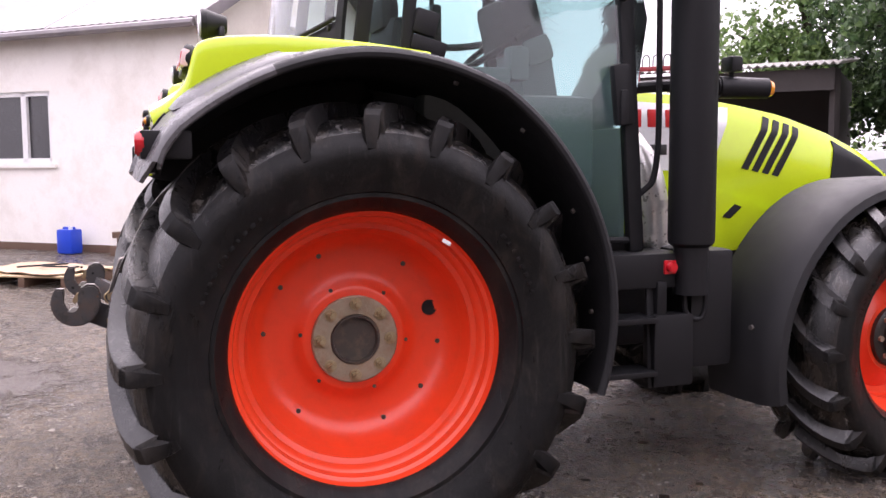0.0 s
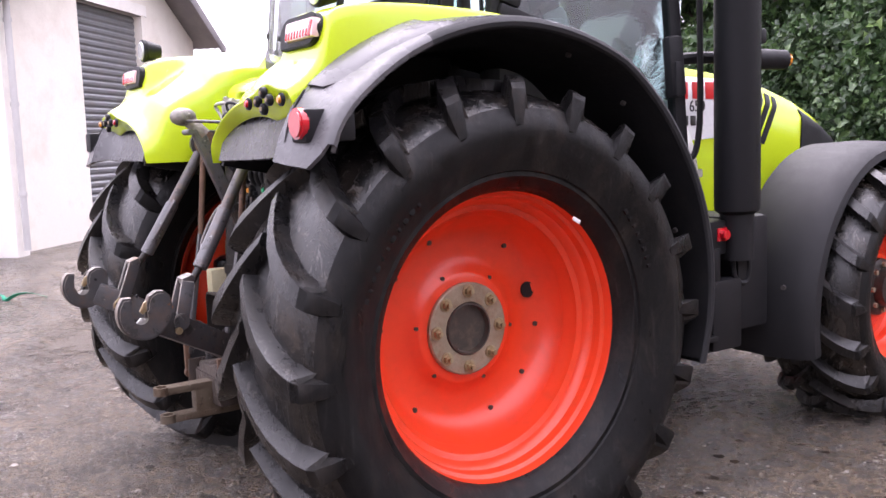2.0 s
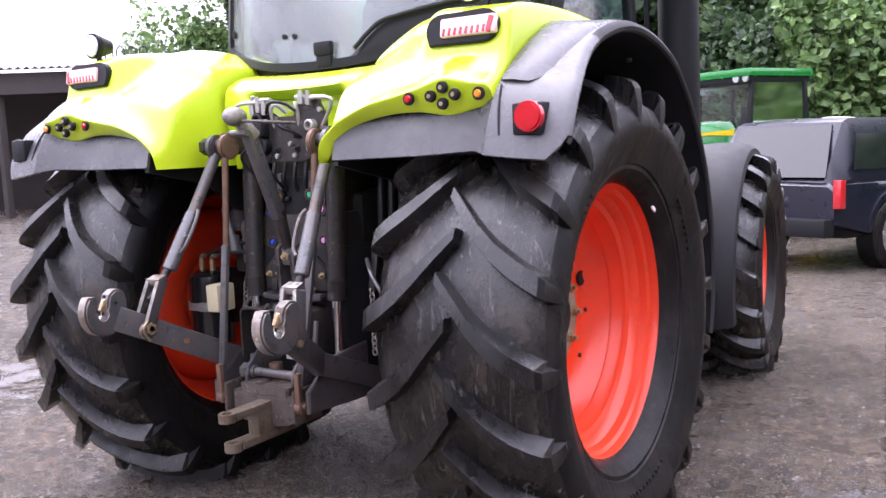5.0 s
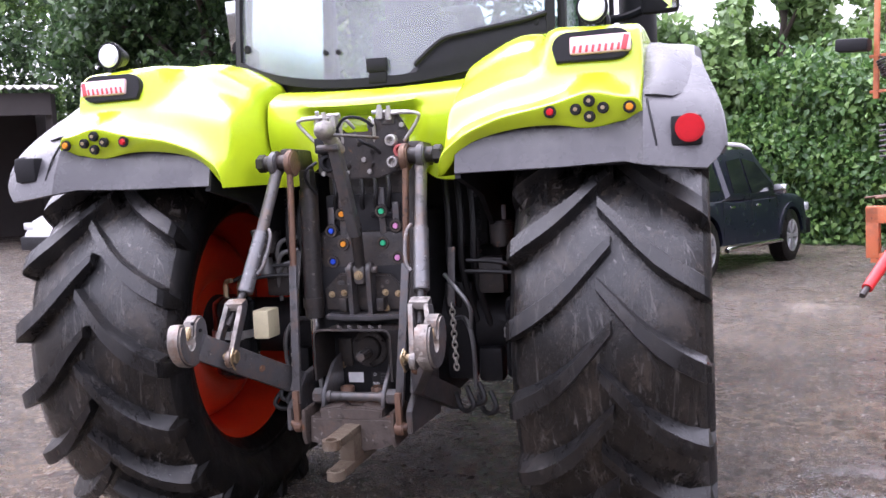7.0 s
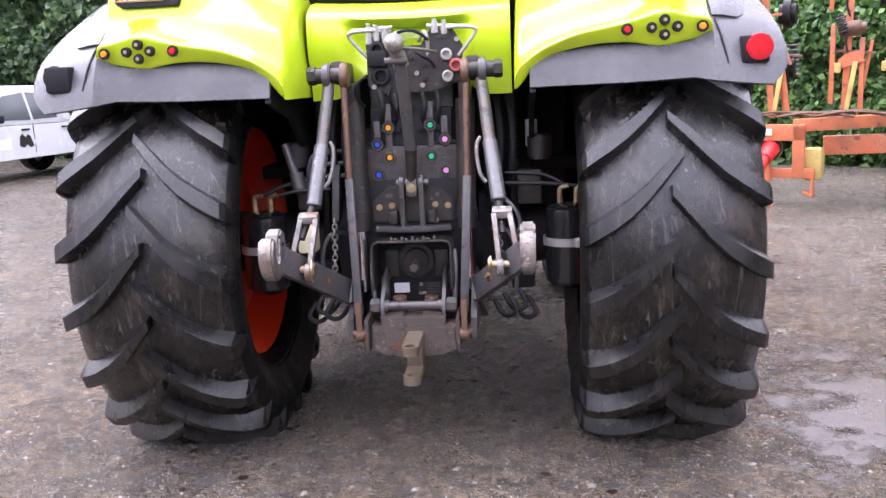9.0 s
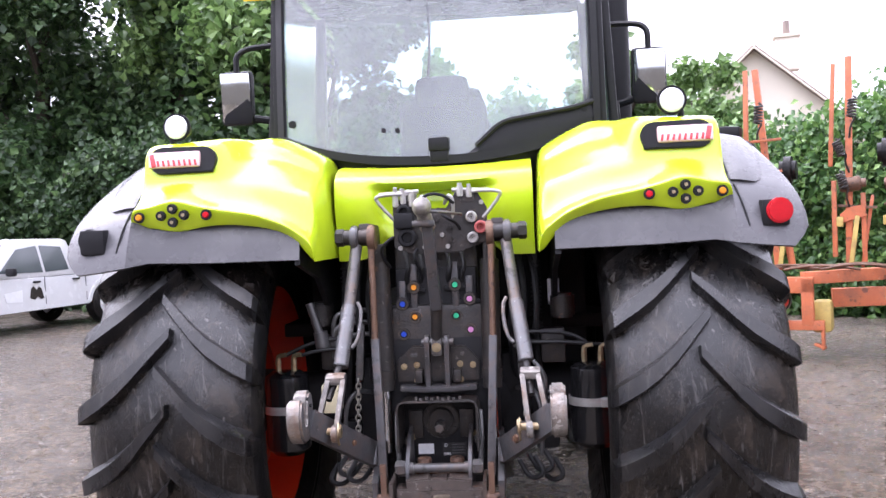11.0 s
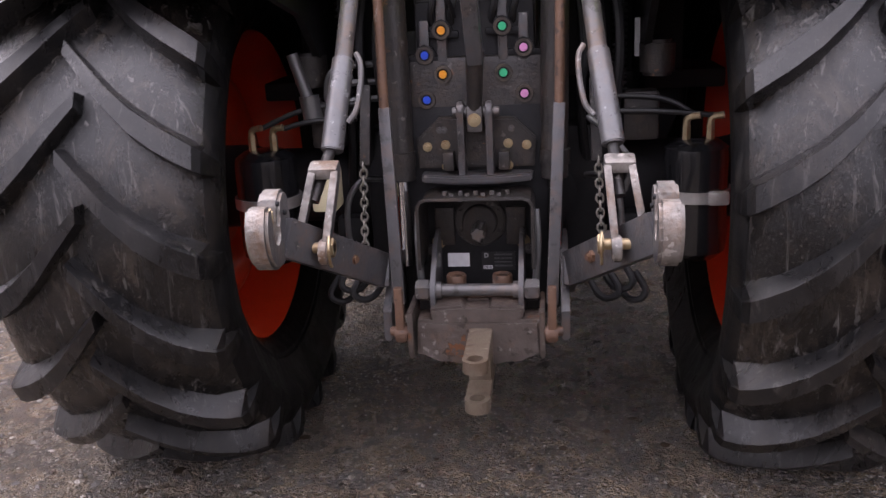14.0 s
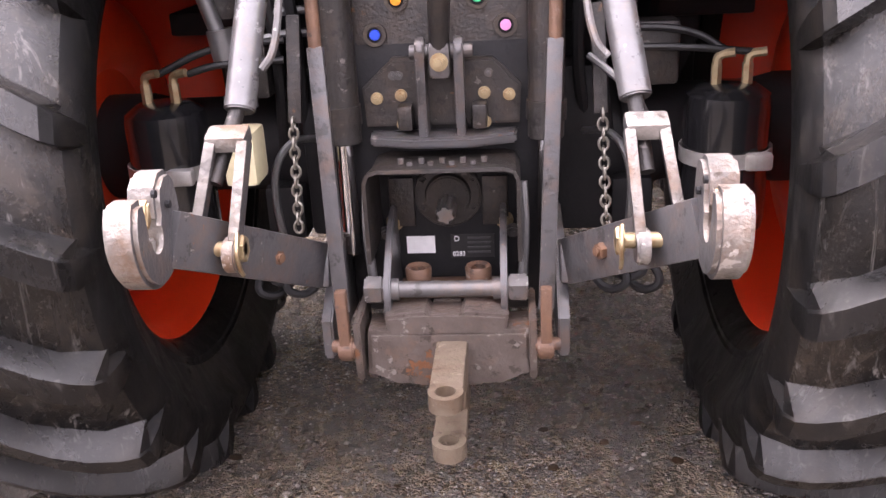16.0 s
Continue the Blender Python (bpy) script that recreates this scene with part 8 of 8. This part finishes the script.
        for k in range(3):
            bm = bmesh.new()
            a = rng.uniform(-0.7, 0.7)
            p = Vector((x + lean * (0.4 + 0.25 * k), y - 0.06, 1.6 + 0.38 * k))
            q = p + Vector((0.42 * math.sin(a) + 0.12, -0.15, 0.45 * math.cos(a)))
            side = Vector((q.z - p.z, 0, p.x - q.x)).normalized()
            turns = [p.lerp(q, 0.5 + 0.42 * j / 48) + (side * math.cos(j * 0.785) + Vector((0, math.sin(j * 0.785), 0))) * 0.045 for j in range(49)]
            tube(bm, [p, p.lerp(q, 0.3)] + turns + [q], 0.012, seg=6, rounds=1)
            part("spring_tine", bm, M_IRON, t, "dark coiled spring tine")
        return b
    arm(-0.06, 0.55, 3.22, -0.20)
    arm(0.66, 0.75, 3.28, 0.05)
    arm(1.12, 0.95, 3.3, 0.02)
    arm(1.75, 1.15, 3.25, -0.05)
    # second upright of the outer arm with its cross links
    beam("folded_arm", (-0.36, 0.45, 1.95), (-0.34, 0.50, 3.2), 0.05, 0.05)
    for z in (2.02, 2.38):
        beam("arm_link", (-0.42, 0.45, z), (0.02, 0.52, z + 0.02), 0.03, 0.045)
    beam("folded_arm", (0.50, 0.72, 2.06), (0.56, 0.74, 3.2), 0.045, 0.05)
    beam("arm_twin", (0.52, 0.72, 1.05), (0.53, 0.72, 1.90), 0.05, 0.06)
    bm = bmesh.new()
    box(bm, (-0.53, 0.30, 2.50), (0.32, 0.20, 0.13), rot=(0, 4, 0), bevel=0.03)
    part("lamp_board", bm, M_BLACK, t, "black plastic box on the folded arm")
    for x, y, z in ((0.05, 0.75, 2.05), (0.05, 0.7, 1.45), (1.05, 1.1, 2.2), (1.4, 1.1, 1.6)):
        bm = bmesh.new()
        rod(bm, (x - 0.09, y, z), (x + 0.09, y, z), 0.16, seg=24, bevel=0.05)
        part("small_tyre", bm, M_RUBBER, t, "small black support tyre")
    for k in range(7):
        bm = bmesh.new()
        z = 1.35 + 0.055 * k
        tube(bm, [(-0.45, 0.9, z), (-0.2, 0.95, z + 0.02), (0.15, 1.0, z + 0.03)], 0.012)
        part("rake_bar", bm, M_LIFT, t)
    # twigs and straps lying on the beam
    for k in range(10):
        bm = bmesh.new()
        x = rng.uniform(-0.1, 0.9)
        tube(bm, [(x - 0.35, 0.05 + 0.2 * rng.random(), 0.95), (x, 0.15, 0.97 + 0.06 * rng.random()), (x + 0.4, 0.2 + 0.3 * rng.random(), 0.93)], 0.011)
        part("loose_tine", bm, M_RUST, t)
    return t


# ---------------------------------------------------------------- plants
def leaf_material(name, a, b, c):
    m = bpy.data.materials.new(name)
    m.use_nodes = True
    nt = m.node_tree
    bs = nt.nodes["Principled BSDF"]
    ge = nt.nodes.new("ShaderNodeNewGeometry")
    rp = nt.nodes.new("ShaderNodeValToRGB")
    rp.color_ramp.elements[0].color = (*a, 1)
    rp.color_ramp.elements[1].color = (*c, 1)
    e = rp.color_ramp.elements.new(0.55)
    e.color = (*b, 1)
    nt.links.new(ge.outputs["Random Per Island"], rp.inputs[0])
    nt.links.new(rp.outputs[0], bs.inputs["Base Color"])
    bs.inputs["Roughness"].default_value = 0.38
    tr = nt.nodes.new("ShaderNodeBsdfTranslucent")
    nt.links.new(rp.outputs[0], tr.inputs[0])
    mx = nt.nodes.new("ShaderNodeMixShader")
    mx.inputs[0].default_value = 0.35
    nt.links.new(bs.outputs[0], mx.inputs[1])
    nt.links.new(tr.outputs[0], mx.inputs[2])
    nt.links.new(mx.outputs[0], nt.nodes["Material Output"].inputs[0])
    return m


M_LEAF = leaf_material("green_tree_leaves", (0.07, 0.125, 0.04), (0.14, 0.245, 0.07), (0.27, 0.40, 0.14))
M_LEAFDARK = leaf_material("dark_tree_leaves", (0.024, 0.052, 0.020), (0.052, 0.105, 0.036), (0.12, 0.20, 0.07))
M_IVY = leaf_material("glossy_ivy_leaves", (0.035, 0.085, 0.025), (0.085, 0.185, 0.045), (0.22, 0.36, 0.10))
M_BARK = material("wet_bark", (0.055, 0.042, 0.032), 0.8, scale=6, stretch=(1, 1, 0.2), bump=0.8, bump_scale=18)


def leaves(name, centres, normals, size, mat, parent, rng):
    """Many folded leaves in one mesh: each is two triangles pairs with a kink along the middle."""
    n = len(centres)
    t1 = rng.normal(size=(n, 3))
    nn = normals + 0.75 * rng.normal(size=(n, 3))
    nn /= np.linalg.norm(nn, axis=1, keepdims=True)
    t1 -= nn * np.sum(t1 * nn, axis=1, keepdims=True)
    t1 /= np.linalg.norm(t1, axis=1, keepdims=True)
    t2 = np.cross(nn, t1)
    s = size * rng.uniform(0.55, 1.35, size=(n, 1))
    v = np.empty((n, 5, 3))
    v[:, 0] = centres - t1 * s * 0.55
    v[:, 1] = centres + t2 * s * 0.42 + nn * s * 0.12
    v[:, 2] = centres + t1 * s * 0.65 - nn * s * 0.15
    v[:, 3] = centres - t2 * s * 0.42 + nn * s * 0.12
    v[:, 4] = centres + t1 * s * 0.05
    base = np.arange(n)[:, None] * 5
    f = np.concatenate([base + np.array(q) for q in ((0, 1, 4), (1, 2, 4), (2, 3, 4), (3, 0, 4))]).tolist()
    me = bpy.data.meshes.new(name)
    me.from_pydata(v.reshape(-1, 3).tolist(), [], f)
    me.materials.append(mat)
    ob = new(name, me)
    ob.parent = parent
    return ob


def build_tree(x, y, h, r, seed, mat, count, base=0.25, size=0.20):
    rng = np.random.default_rng(seed)
    z0 = ground_z(x, y) - 0.1
    tree = thing("tree", "tall leafy tree behind the yard" if mat is M_LEAF else "tall dark leafy tree behind the yard", "tree", "trees behind the yard", at=pose(x, y, z0))
    bm = bmesh.new()
    pts = [Vector((0.15 * r * math.sin(i * 1.3 + seed) * i / 6, 0.12 * r * math.cos(i * 1.7 + seed) * i / 6, h * 0.85 * i / 6)) for i in range(7)]
    for i, (a, b) in enumerate(zip(pts, pts[1:])):
        rod(bm, a, b + (b - a) * 0.05, 0.032 * h * (1 - i / 7.2), 0.032 * h * (1 - (i + 1) / 7.2), seg=10)
    part("trunk", bm, M_BARK, tree)
    cs = []
    for i in range(12):
        u = rng.uniform(base + 0.02, 0.9)
        a = 2.4 * i + rng.uniform(-0.4, 0.4)
        k = min(5, int(u / 0.85 * 6))
        p = pts[k].lerp(pts[k + 1], 0.5)
        reach = r * rng.uniform(0.55, 0.95) * (1.0 if u < 0.6 else 0.65)
        q = p + Vector((math.cos(a) * reach, math.sin(a) * reach, rng.uniform(0.05, 0.22) * h))
        bm = bmesh.new()
        mid = p.lerp(q, 0.5) + Vector((0, 0, 0.04 * h))
        rod(bm, p, mid, 0.009 * h, 0.006 * h, seg=7)
        rod(bm, mid, q, 0.006 * h, 0.002 * h, seg=7)
        part("limb", bm, M_BARK, tree)
        cs += [(q, r * rng.uniform(0.24, 0.40)), (mid + Vector((0, 0, 0.05 * h)), r * rng.uniform(0.22, 0.34))]
    for i in range(14):
        a, u = rng.uniform(0, 6.28), rng.uniform(base, 1.0)
        rr = r * math.sqrt(max(0.05, 1 - ((u - 0.55) / 0.5) ** 2)) * rng.uniform(0.5, 0.9)
        cs.append((Vector((math.cos(a) * rr, math.sin(a) * rr, u * h)), r * rng.uniform(0.2, 0.34)))
    cen, nor = [], []
    per = int(count * 1.6) // len(cs)
    for c, rad in cs:
        d = rng.normal(size=(per, 3))
        d /= np.linalg.norm(d, axis=1, keepdims=True)
        k = rad * rng.uniform(0.45, 1.1, size=(per, 1)) * (1 + 0.3 * np.sin(5 * d[:, :1] + 7 * d[:, 1:2]))
        cen.append(np.array(c) + d * k * np.array([1, 1, 0.8]))
        nor.append(d * 0.6 + np.array([0, 0, 0.5]))
    leaves("crown", np.concatenate(cen), np.concatenate(nor), size, mat, tree, rng)
    return tree


def build_hedge(name, pts, height, thick, count, seed, mat, label, size=0.15):
    count, size = int(count * 1.9), size * 0.74
    rng = np.random.default_rng(seed)
    hd = thing(name, label, "hedge")
    seg = [Vector(b) - Vector(a) for a, b in zip(pts, pts[1:])]
    L = np.array([s.length for s in seg])
    pick = rng.choice(len(seg), size=count, p=L / L.sum())
    u = rng.uniform(0, 1, count)
    A = np.array([pts[i] for i in range(len(seg))])[pick]
    D = np.array([[s.x, s.y] for s in seg])[pick]
    N = np.stack([D[:, 1], -D[:, 0]], axis=1) / np.linalg.norm(D, axis=1, keepdims=True)
    N *= np.where(N[:, 1:2] > 0, -1, 1)
    pos = A + D * u[:, None]
    hz = rng.uniform(0, 1, count) ** 0.9
    run = pos[:, 0] * 1.3 + pos[:, 1] * 0.7
    hh = height * (0.86 + 0.10 * np.sin(run * 0.9) + 0.07 * np.sin(run * 2.7 + 1) + 0.05 * rng.normal(size=count))
    bulge = thick * (0.5 + 0.25 * np.sin(run * 2.1 + 5 * hz) * np.cos(hz * 9 + run) + 0.12 * rng.normal(size=count))
    top = hz > 0.93
    bulge = np.where(top, rng.uniform(-0.5, 0.6, count) * thick, bulge)
    p3 = np.empty((count, 3))
    p3[:, :2] = pos + N * bulge[:, None]
    gz = np.array([ground_z(a, b) for a, b in pos])
    p3[:, 2] = gz + hz * hh
    n3 = np.concatenate([N * 0.9, np.full((count, 1), 0.35)], axis=1)
    leaves("foliage", p3, n3, size, mat, hd, rng)
    # bark-brown sheet inside, for stems and the shade behind the leaves
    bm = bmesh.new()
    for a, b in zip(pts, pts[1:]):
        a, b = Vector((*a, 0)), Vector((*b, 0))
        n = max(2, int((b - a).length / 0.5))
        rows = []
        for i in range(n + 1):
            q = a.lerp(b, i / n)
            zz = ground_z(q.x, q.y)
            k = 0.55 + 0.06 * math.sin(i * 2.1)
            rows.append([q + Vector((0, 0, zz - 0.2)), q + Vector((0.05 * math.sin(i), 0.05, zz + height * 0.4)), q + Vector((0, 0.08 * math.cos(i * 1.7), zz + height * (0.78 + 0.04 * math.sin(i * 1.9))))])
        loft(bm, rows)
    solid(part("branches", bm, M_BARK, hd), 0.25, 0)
    return hd



def build_gravel():
    """Loose stones and wet leaf litter strewn over the yard."""
    rng = np.random.default_rng(21)
    base = [Vector(v) for v in ((0, 0, 1), (0.9, 0, 0.45), (0.28, 0.85, 0.45), (-0.72, 0.52, 0.45), (-0.72, -0.52, 0.45), (0.28, -0.85, 0.45))]
    faces = [(0, 1, 2), (0, 2, 3), (0, 3, 4), (0, 4, 5), (0, 5, 1)]
    def strew(name, n, lo, hi, flat, mat, label, box_xy, power):
        vs, fs = [], []
        for i in range(n):
            x, y = rng.uniform(box_xy[0], box_xy[1]), rng.uniform(box_xy[2], box_xy[3])
            s = lo + (hi - lo) * rng.random() ** power
            a, k = rng.uniform(0, 6.28), rng.uniform(0.6, 1.0)
            ca, sa = math.cos(a), math.sin(a)
            z = ground_z(x, y)
            for q in base:
                j = rng.uniform(0.75, 1.25)
                u, v = q.x * s * j, q.y * s * k * j
                vs.append((x + u * ca - v * sa, y + u * sa + v * ca, z + (q.z - 0.45) * s * flat + 0.001))
            fs += [tuple(6 * i + c for c in f) for f in faces]
        me = bpy.data.meshes.new(name)
        me.from_pydata(vs, [], fs)
        me.materials.append(mat)
        ob = new(name, me)
        tagged(ob, label, name.replace("_", " "), kind="stuff")
    strew("gravel", 30000, 0.0030, 0.013, 0.8, M_STONE, "loose pale and grey gravel stones on the wet yard", (-3.5, 4.5, -3.6, 5.0), 2.2)
    strew("fine_gravel", 42000, 0.0020, 0.0060, 0.9, M_STONE, "fine pale chippings on the wet yard", (-1.6, 2.0, -2.2, 1.2), 1.5)
    strew("far_gravel", 14000, 0.007, 0.024, 0.6, M_STONE, "loose gravel stones further over the yard", (-12.0, 7.0, -5.0, 11.0), 1.8)
    strew("leaf_litter", 2600, 0.008, 0.035, 0.12, M_LITTER, "dark wet leaf litter strewn on the yard", (-10.0, 6.5, -3.5, 10.0), 1.6)


def water_material():
    """Shallow water that breaks up into patches towards its edge."""
    m = bpy.data.materials.new("shallow_puddle_water")
    m.use_nodes = True
    nt = m.node_tree
    b = nt.nodes["Principled BSDF"]
    b.inputs["Base Color"].default_value = (0.045, 0.031, 0.022, 1)
    b.inputs["Roughness"].default_value = 0.09
    b.inputs["Specular IOR Level"].default_value = 0.9
    co = nt.nodes.new("ShaderNodeTexCoord").outputs["Object"]
    geo = nt.nodes.new("ShaderNodeNewGeometry").outputs["Position"]
    def tex(s, vec, detail, rough):
        n = nt.nodes.new("ShaderNodeTexNoise")
        n.inputs["Scale"].default_value, n.inputs["Detail"].default_value, n.inputs["Roughness"].default_value, n.inputs["Distortion"].default_value = s, detail, rough, 0.4
        nt.links.new(vec, n.inputs["Vector"])
        return n.outputs["Fac"]
    ln = nt.nodes.new("ShaderNodeVectorMath")
    ln.operation = "LENGTH"
    nt.links.new(co, ln.inputs[0])
    fall = nt.nodes.new("ShaderNodeMapRange")
    for k, v in zip(("From Min", "From Max", "To Min", "To Max"), (0.25, 1.0, 0.10, -0.22)):
        fall.inputs[k].default_value = v
    nt.links.new(ln.outputs["Value"], fall.inputs[0])
    ad = nt.nodes.new("ShaderNodeMath")
    ad.operation = "ADD"
    nt.links.new(tex(3.6, geo, 10.0, 0.68), ad.inputs[0])
    nt.links.new(fall.outputs[0], ad.inputs[1])
    edge = nt.nodes.new("ShaderNodeMapRange")
    edge.inputs["From Min"].default_value, edge.inputs["From Max"].default_value = 0.44, 0.56
    nt.links.new(ad.outputs[0], edge.inputs[0])
    bp = nt.nodes.new("ShaderNodeBump")
    bp.inputs["Strength"].default_value, bp.inputs["Distance"].default_value = 0.34, 0.012
    nt.links.new(tex(30, geo, 7.0, 0.66), bp.inputs["Height"])
    nt.links.new(bp.outputs[0], b.inputs["Normal"])
    tr = nt.nodes.new("ShaderNodeBsdfTransparent")
    mx = nt.nodes.new("ShaderNodeMixShader")
    nt.links.new(edge.outputs[0], mx.inputs[0])
    nt.links.new(tr.outputs[0], mx.inputs[1])
    nt.links.new(b.outputs[0], mx.inputs[2])
    nt.links.new(mx.outputs[0], nt.nodes["Material Output"].inputs[0])
    return m


def build_puddles():
    mat = water_material()
    for x, y, rx, ry, turn in ((2.15, -0.15, 1.05, 1.6, -12), (-3.9, 0.1, 1.5, 1.5, 0), (-2.6, -1.7, 1.7, 0.8, 10), (-1.2, 3.3, 0.8, 0.6, 0)):
        bm = bmesh.new()
        bmesh.ops.create_circle(bm, cap_ends=True, radius=1.0, segments=48)
        ob = mesh_object("puddle", bm, mat)
        ob.matrix_world = pose(x, y, 0.004, 0, 0, turn) @ Matrix.Diagonal((rx, ry, 1, 1))
        tagged(ob, "shallow rain puddle lying on the gravelly yard", "puddle", "puddles", kind="structure")


M_STONE = leaf_material("mixed_gravel_stone", (0.035, 0.028, 0.023), (0.15, 0.125, 0.10), (0.46, 0.42, 0.37))
M_LITTER = leaf_material("wet_dead_leaves", (0.025, 0.018, 0.013), (0.05, 0.034, 0.022), (0.11, 0.07, 0.04))
build_gravel()
build_puddles()
build_workshop()
build_clutter()
build_shed()
build_house()
c = Vector((1.03, 9.30, 0))
D = Vector((0.40, 0.917, 0))
build_pickup("navy_pickup", "dark navy double-cab pickup with load canopy, parked by the hedge", pose(c.x, c.y, ground_z(c.x, c.y), -1.5, 0, math.degrees(math.atan2(-D.x, D.y))) @ Matrix.Scale(0.93, 4), M_NAVY, True, True, M_CARGLASS)
build_pickup("white_pickup", "white double-cab pickup with dark door emblem, parked near the trees", pose(-9.27, 12.53, ground_z(-9.27, 12.53), 0, 0, 160.8) @ Matrix.Scale(0.99, 4), M_VANWHITE, False, False, M_CARGLASS2)
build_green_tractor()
build_red_machine()
build_tedder()
for tx, ty, th, tr, sd, mt, cnt in ((-25.5, 25.0, 12.5, 4.2, 1, M_LEAF, 9000), (-19.5, 25.5, 13.0, 4.3, 9, M_LEAFDARK, 13000), (-15.8, 22.6, 12.0, 3.8, 10, M_LEAFDARK, 12000), (-13.0, 21.0, 12.5, 4.2, 2, M_LEAFDARK, 18000), (-9.2, 20.5, 11.5, 3.8, 3, M_LEAFDARK, 18000), (-6.0, 18.8, 10.5, 3.4, 4, M_LEAF, 16000),
                                    (-4.2, 18.2, 9.0, 2.6, 5, M_LEAFDARK, 14000), (-9.5, 24.5, 13.0, 4.5, 6, M_LEAFDARK, 12000), (5.0, 21.5, 6.5, 2.2, 7, M_LEAF, 5000), (2.75, 17.3, 6.6, 1.45, 8, M_LEAF, 6000)):
    build_tree(tx, ty, th, tr, sd, mt, cnt, base=0.08, size=0.215)
build_hedge("tall_hedge", [(-13.0, 19.0), (-8.0, 17.4), (-4.0, 15.8), (-1.6, 15.9)], 4.2, 1.6, 22000, 11, M_LEAFDARK, "tall dark green leafy hedge behind the yard", 0.22)
build_hedge("leafy_hedge", [(-1.5, 15.9), (0.4, 16.0), (1.9, 16.2)], 5.3, 1.7, 12000, 13, M_LEAF, "tall light green leafy hedge behind the pickup", 0.24)
build_hedge("ivy_hedge", [(1.6, 16.2), (3.8, 14.0), (6.2, 11.2), (9.5, 8.0), (14.0, 5.0)], 3.6, 1.2, 32000, 12, M_IVY, "glossy green ivy hedge behind the implement", 0.16)


M_BOARD = material("added_wall_boarding", (0.13, 0.115, 0.10), 0.8, second=(0.09, 0.078, 0.068), scale=3, stretch=(6, 6, 0.6), bump=0.4)


def build_closing_walls():
    """Plain boarded walls out of view, added to cut the light behind the place where one walks."""
    for nm, a, b, h in (("wall_south", (-13.0, -8.6), (9.8, -8.6), 2.6), ("wall_east", (9.8, -8.6), (9.8, 4.6), 5.4)):
        bm = bmesh.new()
        a, b = Vector((*a, 0)), Vector((*b, 0))
        d = (b - a).normalized()
        wall_box(bm, a, b, -0.2, h, 0.2, Vector((-d.y, d.x, 0)))
        ob = mesh_object(nm, bm, M_BOARD, smooth=0)
        tagged(ob, "plain dark wall out of view, added to block low light", "wall", kind="structure")


build_closing_walls()
